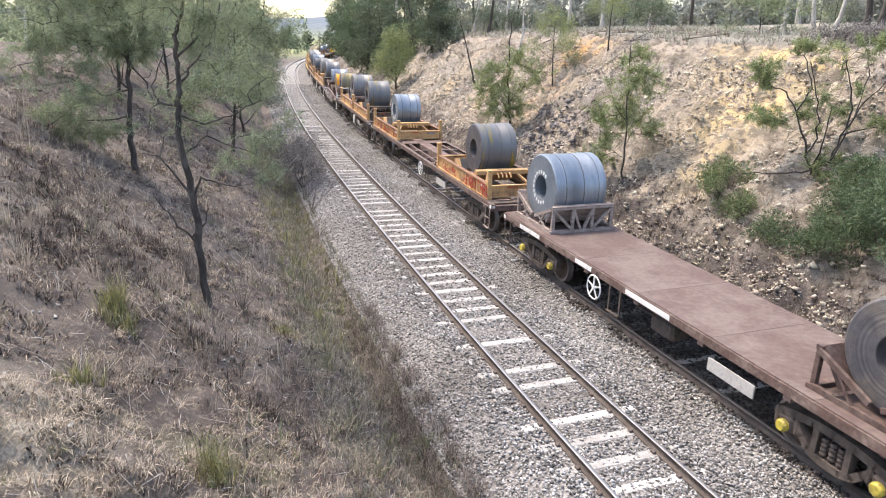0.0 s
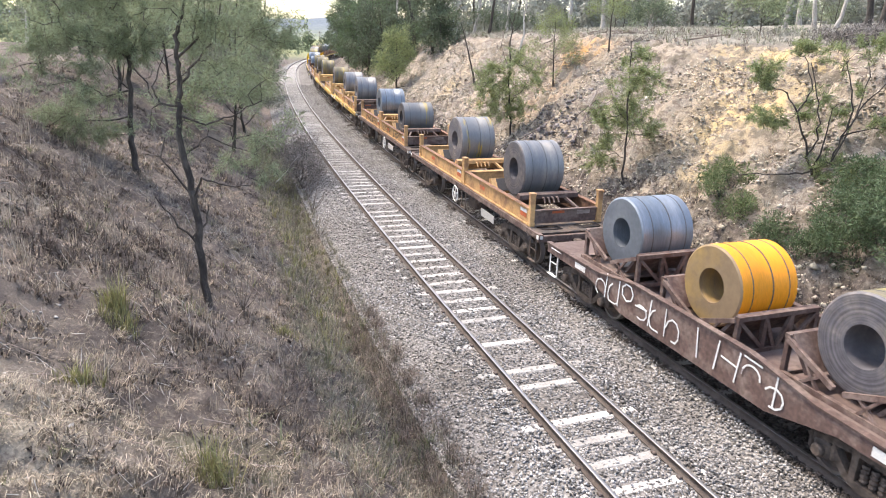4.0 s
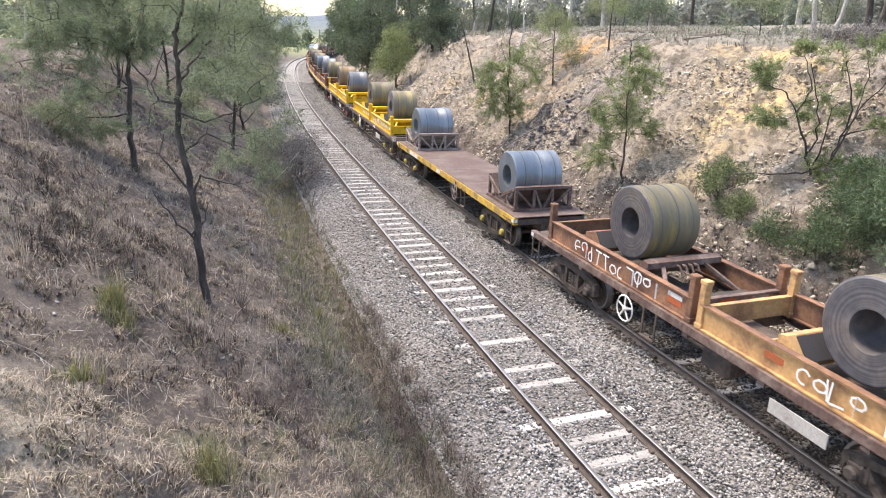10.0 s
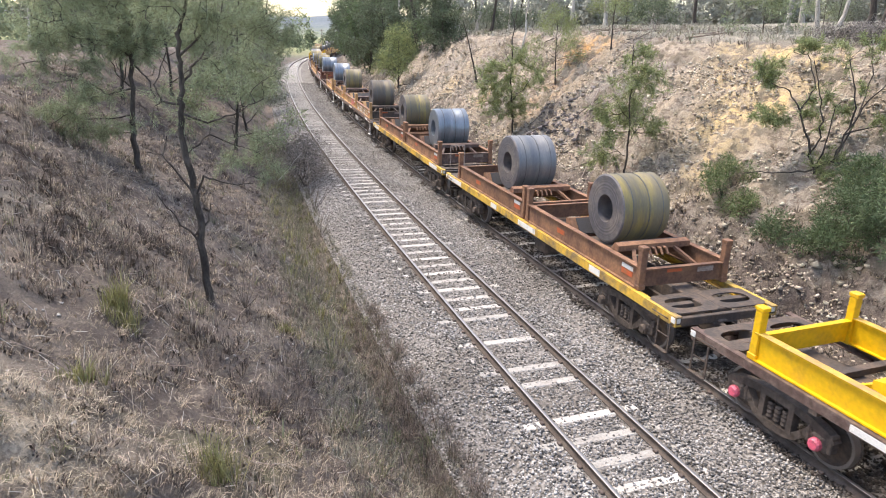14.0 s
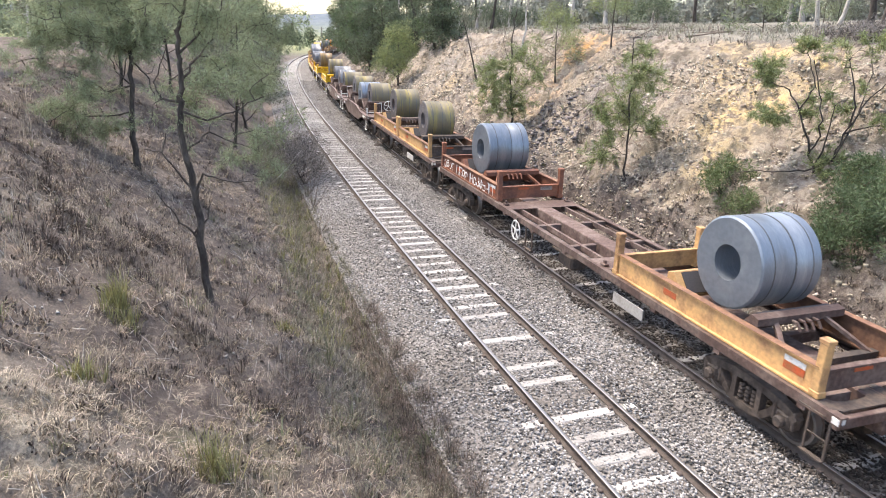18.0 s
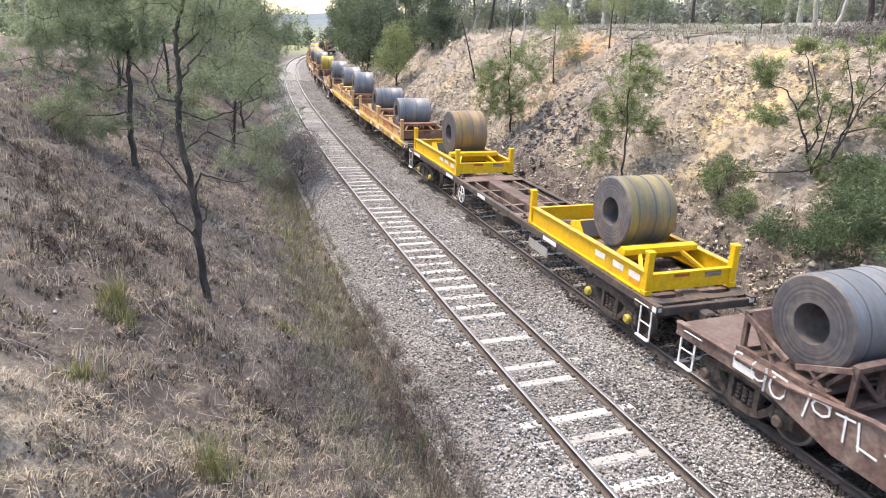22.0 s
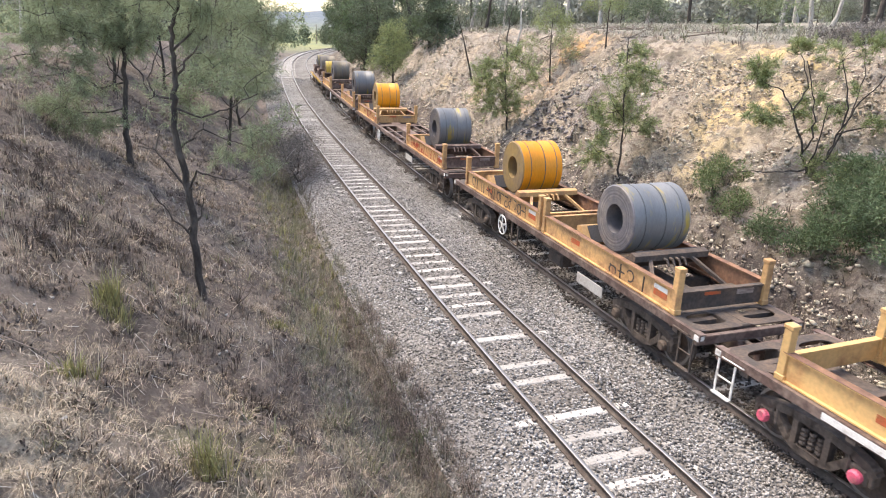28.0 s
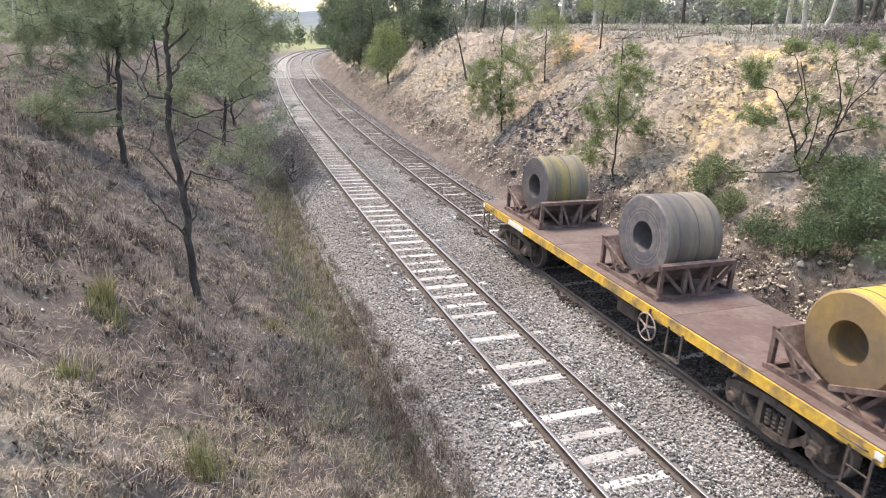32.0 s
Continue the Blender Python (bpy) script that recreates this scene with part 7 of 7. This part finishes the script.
tufts("bleached_hay", 380, bald_patch, 14, 0.10, 0.0036, M_HAY, "bleached hay flattened on a worn patch of the bank", 424, 2.6)
TUSSOCK = "grass tussocks on the bank"
for _x, _y, _h, _sd in ((-5.5, 10.1, 0.6, 1), (-4.7, 7.6, 0.3, 2), (-2.85, 6.95, 0.55, 3), (-3.47, 13.1, 0.28, 4), (-5.3, 9.8, 0.4, 5)):
    def _one(rs, n, x=_x, y=_y):
        return rs.normal(x, 0.10, n), rs.normal(y, 0.10, n)
    _o = tufts("grass_tussock", 14, _one, 16, _h, 0.006, M_TUSSOCK, "yellow-green grass tussock standing on the dry bank", 420 + _sd, 0.6)
    _o["kind"] = ""
    tagged(_o, category="tussock", group=TUSSOCK)


def shrub(x, y, h, seed, label="leafless dark twiggy shrub on the dry bank"):
    rs = np.random.RandomState(seed)
    t = tagged(new("dead_shrub"), label, "shrub", "dead shrubs")
    t.matrix_basis = Matrix.Translation((x, y, ground_z(x, y) - 0.03))
    for k in range(9):
        segs, tips = [], []
        a = rs.uniform(0, 6.28)
        d = np.array([math.cos(a) * 0.5, math.sin(a) * 0.5, 1.0])
        branch(rs, segs, tips, (0, 0, 0), d / np.linalg.norm(d), h * rs.uniform(0.6, 1.1), 0.012, 2, 0.4, 0.1, 2)
        attach(new("stem", limbs_mesh("stem", segs, M_TWIG, 4)), t)
    return t


for _x, _y, _h, _sd in ((-8.1, 14.6, 0.9, 1), (-7.4, 13.2, 0.7, 2), (-9.2, 16.2, 0.8, 3), (-4.5, 13.4, 1.3, 4), (-5.6, 13.3, 1.2, 5), (-5.9, 27.2, 1.5, 6), (-6.6, 29.6, 1.7, 7), (-6.3, 11.4, 0.5, 8), (-2.3, 9.0, 0.6, 9), (-1.6, 10.6, 0.6, 10), (-2.9, 11.6, 0.5, 11), (-1.2, 8.0, 0.6, 12), (-8.6, 12.9, 0.6, 13), (-3.6, 16.2, 0.7, 14), (6.2, 32.0, 1.2, 15), (5.6, 30.6, 1.4, 16), (11.0, 41.0, 1.2, 17), (12.4, 40.2, 1.0, 18), (4.6, 34.0, 0.8, 19), (-5.0, 24.0, 1.0, 20)):
    shrub(_x, _y, _h, 500 + _sd)


def stick_pile(name, n, place, ln, r, mat, label, seed):
    rs = np.random.RandomState(seed)
    x, y = place(rs, n)
    z = height(x, y)
    segs = []
    for px, py, pz in zip(x, y, z):
        a, l = rs.uniform(0, 6.28), ln * rs.uniform(0.3, 1.2)
        qx, qy = px + math.cos(a) * l, py + math.sin(a) * l
        qz = ground_z(qx, qy)
        rr = r * rs.uniform(0.5, 1.3)
        segs.append(((px, py, pz + rr + 0.02), (qx, qy, qz + rr + rs.uniform(0.02, 0.2)), rr, rr * 0.6))
    return tagged(new(name, limbs_mesh(name, segs, mat, 5)), label, "litter", kind="stuff")


stick_pile("twig_litter", 1500, strip(1, 24, -12.5, -3.2), 0.22, 0.0045, M_BONE, "bleached twigs scattered over the dry bank", 604)
stick_pile("fallen_sticks", 500, strip(0, 24, -12, -3.4), 0.5, 0.008, M_TIMBER, "pale fallen sticks lying in the dry grass", 601)
stick_pile("fallen_branches", 46, strip(30, 42, 14.0, 19.0), 2.0, 0.035, M_TWIG, "grey fallen branches heaped at the crest of the cutting", 602)
stick_pile("fallen_branches", 40, strip(24, 34, 8.0, 11.5), 1.6, 0.03, M_TWIG, "dark dead branches lying on the rock cutting", 603)
_segs = [((5.2, 30.6, ground_z(5.2, 30.6) + 0.1), (6.6, 33.0, ground_z(6.6, 33.0) + 0.7), 0.05, 0.03)]
tagged(new("fallen_log", limbs_mesh("fallen_log", _segs, M_TIMBER, 8)), "bleached fallen log propped on the rock cutting", "log")


# ---- stones ----
def stones(name, x, y, z, size, mat, label, seed, flat=0.75, category="stones"):
    """Loose angular stones, each a small eight-sided lump."""
    rs = np.random.RandomState(seed)
    n = len(x)
    base = np.array([[1, 0, 0], [-1, 0, 0], [0, 1, 0], [0, -1, 0], [0, 0, 1], [0, 0, -1]], float)
    v = base[None] * rs.uniform(0.55, 1.25, (n, 6, 1))
    v += rs.normal(0, 0.22, (n, 6, 3))
    v *= (size * rs.uniform(0.55, 1.3, n))[:, None, None]
    q = rs.normal(0, 1, (n, 4))
    q /= np.linalg.norm(q, axis=1)[:, None]
    w, a, b, c = q.T
    R = np.stack([np.stack([1 - 2 * (b * b + c * c), 2 * (a * b - c * w), 2 * (a * c + b * w)], -1), np.stack([2 * (a * b + c * w), 1 - 2 * (a * a + c * c), 2 * (b * c - a * w)], -1), np.stack([2 * (a * c - b * w), 2 * (b * c + a * w), 1 - 2 * (a * a + b * b)], -1)], 1)
    v = np.einsum("nij,nkj->nki", R, v)
    v[:, :, 2] *= flat
    v += np.stack([x, y, z], -1)[:, None]
    f8 = np.array([[0, 2, 4], [2, 1, 4], [1, 3, 4], [3, 0, 4], [2, 0, 5], [1, 2, 5], [3, 1, 5], [0, 3, 5]])
    f = (np.arange(n)[:, None, None] * 6 + f8).reshape(-1, 3)
    me = mesh_np(name, v.reshape(-1, 3), f)
    me.materials.append(mat)
    return tagged(new(name, me), label, category, kind="stuff")


rs_b = np.random.RandomState(71)
n_b = 185000
s_b = 4 + 86 * rs_b.uniform(0, 1, n_b) ** 2.2
l_b = rs_b.uniform(-2.75, FAR + 2.4, n_b)
pl, pz = np.array([p[0] for p in ballast_profile]), np.array([p[1] for p in ballast_profile])
between = np.abs(np.abs(np.where(l_b > 1.9, l_b - FAR, l_b)) - 0.7525) > 0.09
inside = np.abs(np.where(l_b > 1.9, l_b - FAR, l_b)) < 1.22
gapm = np.abs(((s_b - 0.35) / SPACING + 0.5) % 1.0 - 0.5) * SPACING > 0.14
shoulder = (np.abs(np.where(l_b > 1.9, l_b - FAR, l_b)) > 0.95) & (rs_b.uniform(0, 1, n_b) < 0.5)
keep = between & ((~inside) | gapm | shoulder | (rs_b.uniform(0, 1, n_b) < 0.34))
s_b, l_b = s_b[keep], l_b[keep]
x_b, y_b, _t = on_line(s_b, l_b)
z_b = np.interp(l_b, pl, pz) + rs_b.uniform(-0.012, 0.02, len(s_b)) + np.where(np.abs(np.abs(np.where(l_b > 1.9, l_b - FAR, l_b)) - 1.15) < 0.2, 0.018, 0.0)
under = (np.abs(l_b - FAR) < 1.0 + 0.25 * waves(x_b, y_b, 2.0, 61)) | ((l_b > FAR) & (rs_b.uniform(0, 1, len(l_b)) < 0.25))
M_GRIME = material("oily_ballast_stone", (0.082, 0.066, 0.057), 0.9, second=(0.05, 0.04, 0.035), mix_scale=0.5, grain=0.12, grain_scale=30, bump=0, spread=-0.6)
stones("oily_ballast_stones", x_b[under], y_b[under], z_b[under], 0.040, M_GRIME, "oil-darkened ballast stones under the passing train", 77, category="ballast")
x_b, y_b, z_b = x_b[~under], y_b[~under], z_b[~under]
stones("ballast_stones", x_b, y_b, z_b, 0.034, M_STONE, "loose grey crushed ballast stones between the rails", 72, category="ballast")
M_ROCK = material("cutting_rock", (0.47, 0.405, 0.325), 0.92, second=(0.33, 0.268, 0.21), mix_scale=0.6, grain=0.25, grain_scale=14, bump=0.5, spread=-0.38, tint=0.02)
rs_r = np.random.RandomState(73)
s_r, l_r = 4 + 70 * rs_r.uniform(0, 1, 92000) ** 1.3, 6.6 + 7.4 * rs_r.uniform(0, 1, 92000)
x_r, y_r, _t = on_line(s_r, l_r)
kp = waves(x_r, y_r, 5.0, 41) + rs_r.normal(0, 0.35, len(x_r)) > -0.1
x_r, y_r = x_r[kp], y_r[kp]
stones("loose_rocks", x_r, y_r, height(x_r, y_r) - 0.004, 0.036 + 0.07 * rs_r.uniform(0, 1, len(x_r)) ** 4, M_ROCK, "broken yellow-grey rock littering the cutting face", 74, 0.7, "rocks")
s_r, l_r = rs_r.uniform(0, 26, 240), rs_r.uniform(-13, -3.4, 240)
x_r, y_r, _t = on_line(s_r, l_r)
stones("pale_stones", x_r, y_r, height(x_r, y_r) + 0.01, 0.045, M_SLEEPER, "small pale stones scattered in the dry grass", 75, 0.7)

M_SHALE = material("dark_shale", (0.15, 0.128, 0.128), 0.9, second=(0.22, 0.19, 0.175), mix_scale=1.5, grain=0.25, grain_scale=14, bump=0.5, spread=-0.5)
for _cx0, _cy0, _sx, _sy, _n in ((4.9, 33.6, 0.9, 1.2, 420), (3.9, 32.2, 0.6, 1.3, 260)):
    x_r, y_r = rs_r.normal(_cx0, _sx, _n), rs_r.normal(_cy0, _sy, _n)
    stones("dark_shale", x_r, y_r, height(x_r, y_r) + 0.02, 0.05 + 0.16 * rs_r.uniform(0, 1, _n) ** 2, M_SHALE, "dark purple-grey shale slipping down the cutting", 76, 0.6, "rocks")


# ---- what moves ----
def run_out(t):
    """How far the train has come by t seconds."""
    tt = np.linspace(0, t, 200)
    v = np.interp(tt, np.arange(0, 33, 2.0), SPEEDS)
    return float(np.sum((v[1:] + v[:-1]) / 2 * np.diff(tt)))


def wagon_pose(mid, pivot, t):
    s = mid - run_out(t)
    (xa, ya, _), (xb, yb, _) = on_line(np.array(s - pivot), FAR), on_line(np.array(s + pivot), FAR)
    return Matrix.Translation(((xa + xb) / 2, (ya + yb) / 2, 0)) @ Matrix.Rotation(-math.atan2(xb - xa, yb - ya), 4, "Z")


def motions():
    times = [float(t) for t in range(33)]
    run, middle = {}, {}
    for thing, mid, pivot, seat in RIDERS:
        if (mid, pivot) not in run:
            run[mid, pivot] = [wagon_pose(mid, pivot, t) for t in times]
        middle[thing] = mid
        walk(thing, [(t, m @ seat) for t, m in zip(times, run[mid, pivot])])
    # the wheels turn as they roll by
    step = 0.04
    ticks = np.arange(0, 32 + step / 2, step)
    gone = np.array([run_out(t) for t in ticks])
    for wagon, y, wheel, seat in WHEELS:
        s = middle[wagon] + y - gone
        near = np.nonzero((s > 0) & (s < 34))[0]
        if len(near) < 2:
            near = np.array([0, 1])
        rows = []
        for i in near:
            t = float(ticks[i])
            rows.append((t, Matrix.Translation(seat.translation) @ Matrix.Rotation(gone[i] / 0.46, 4, "X") @ seat.to_3x3().to_4x4()))
        if rows[0][0] > 0:
            rows.insert(0, (0.0, rows[0][1]))
        if rows[-1][0] < 32:
            rows.append((32.0, rows[-1][1]))
        walk(wheel, rows)


motions()
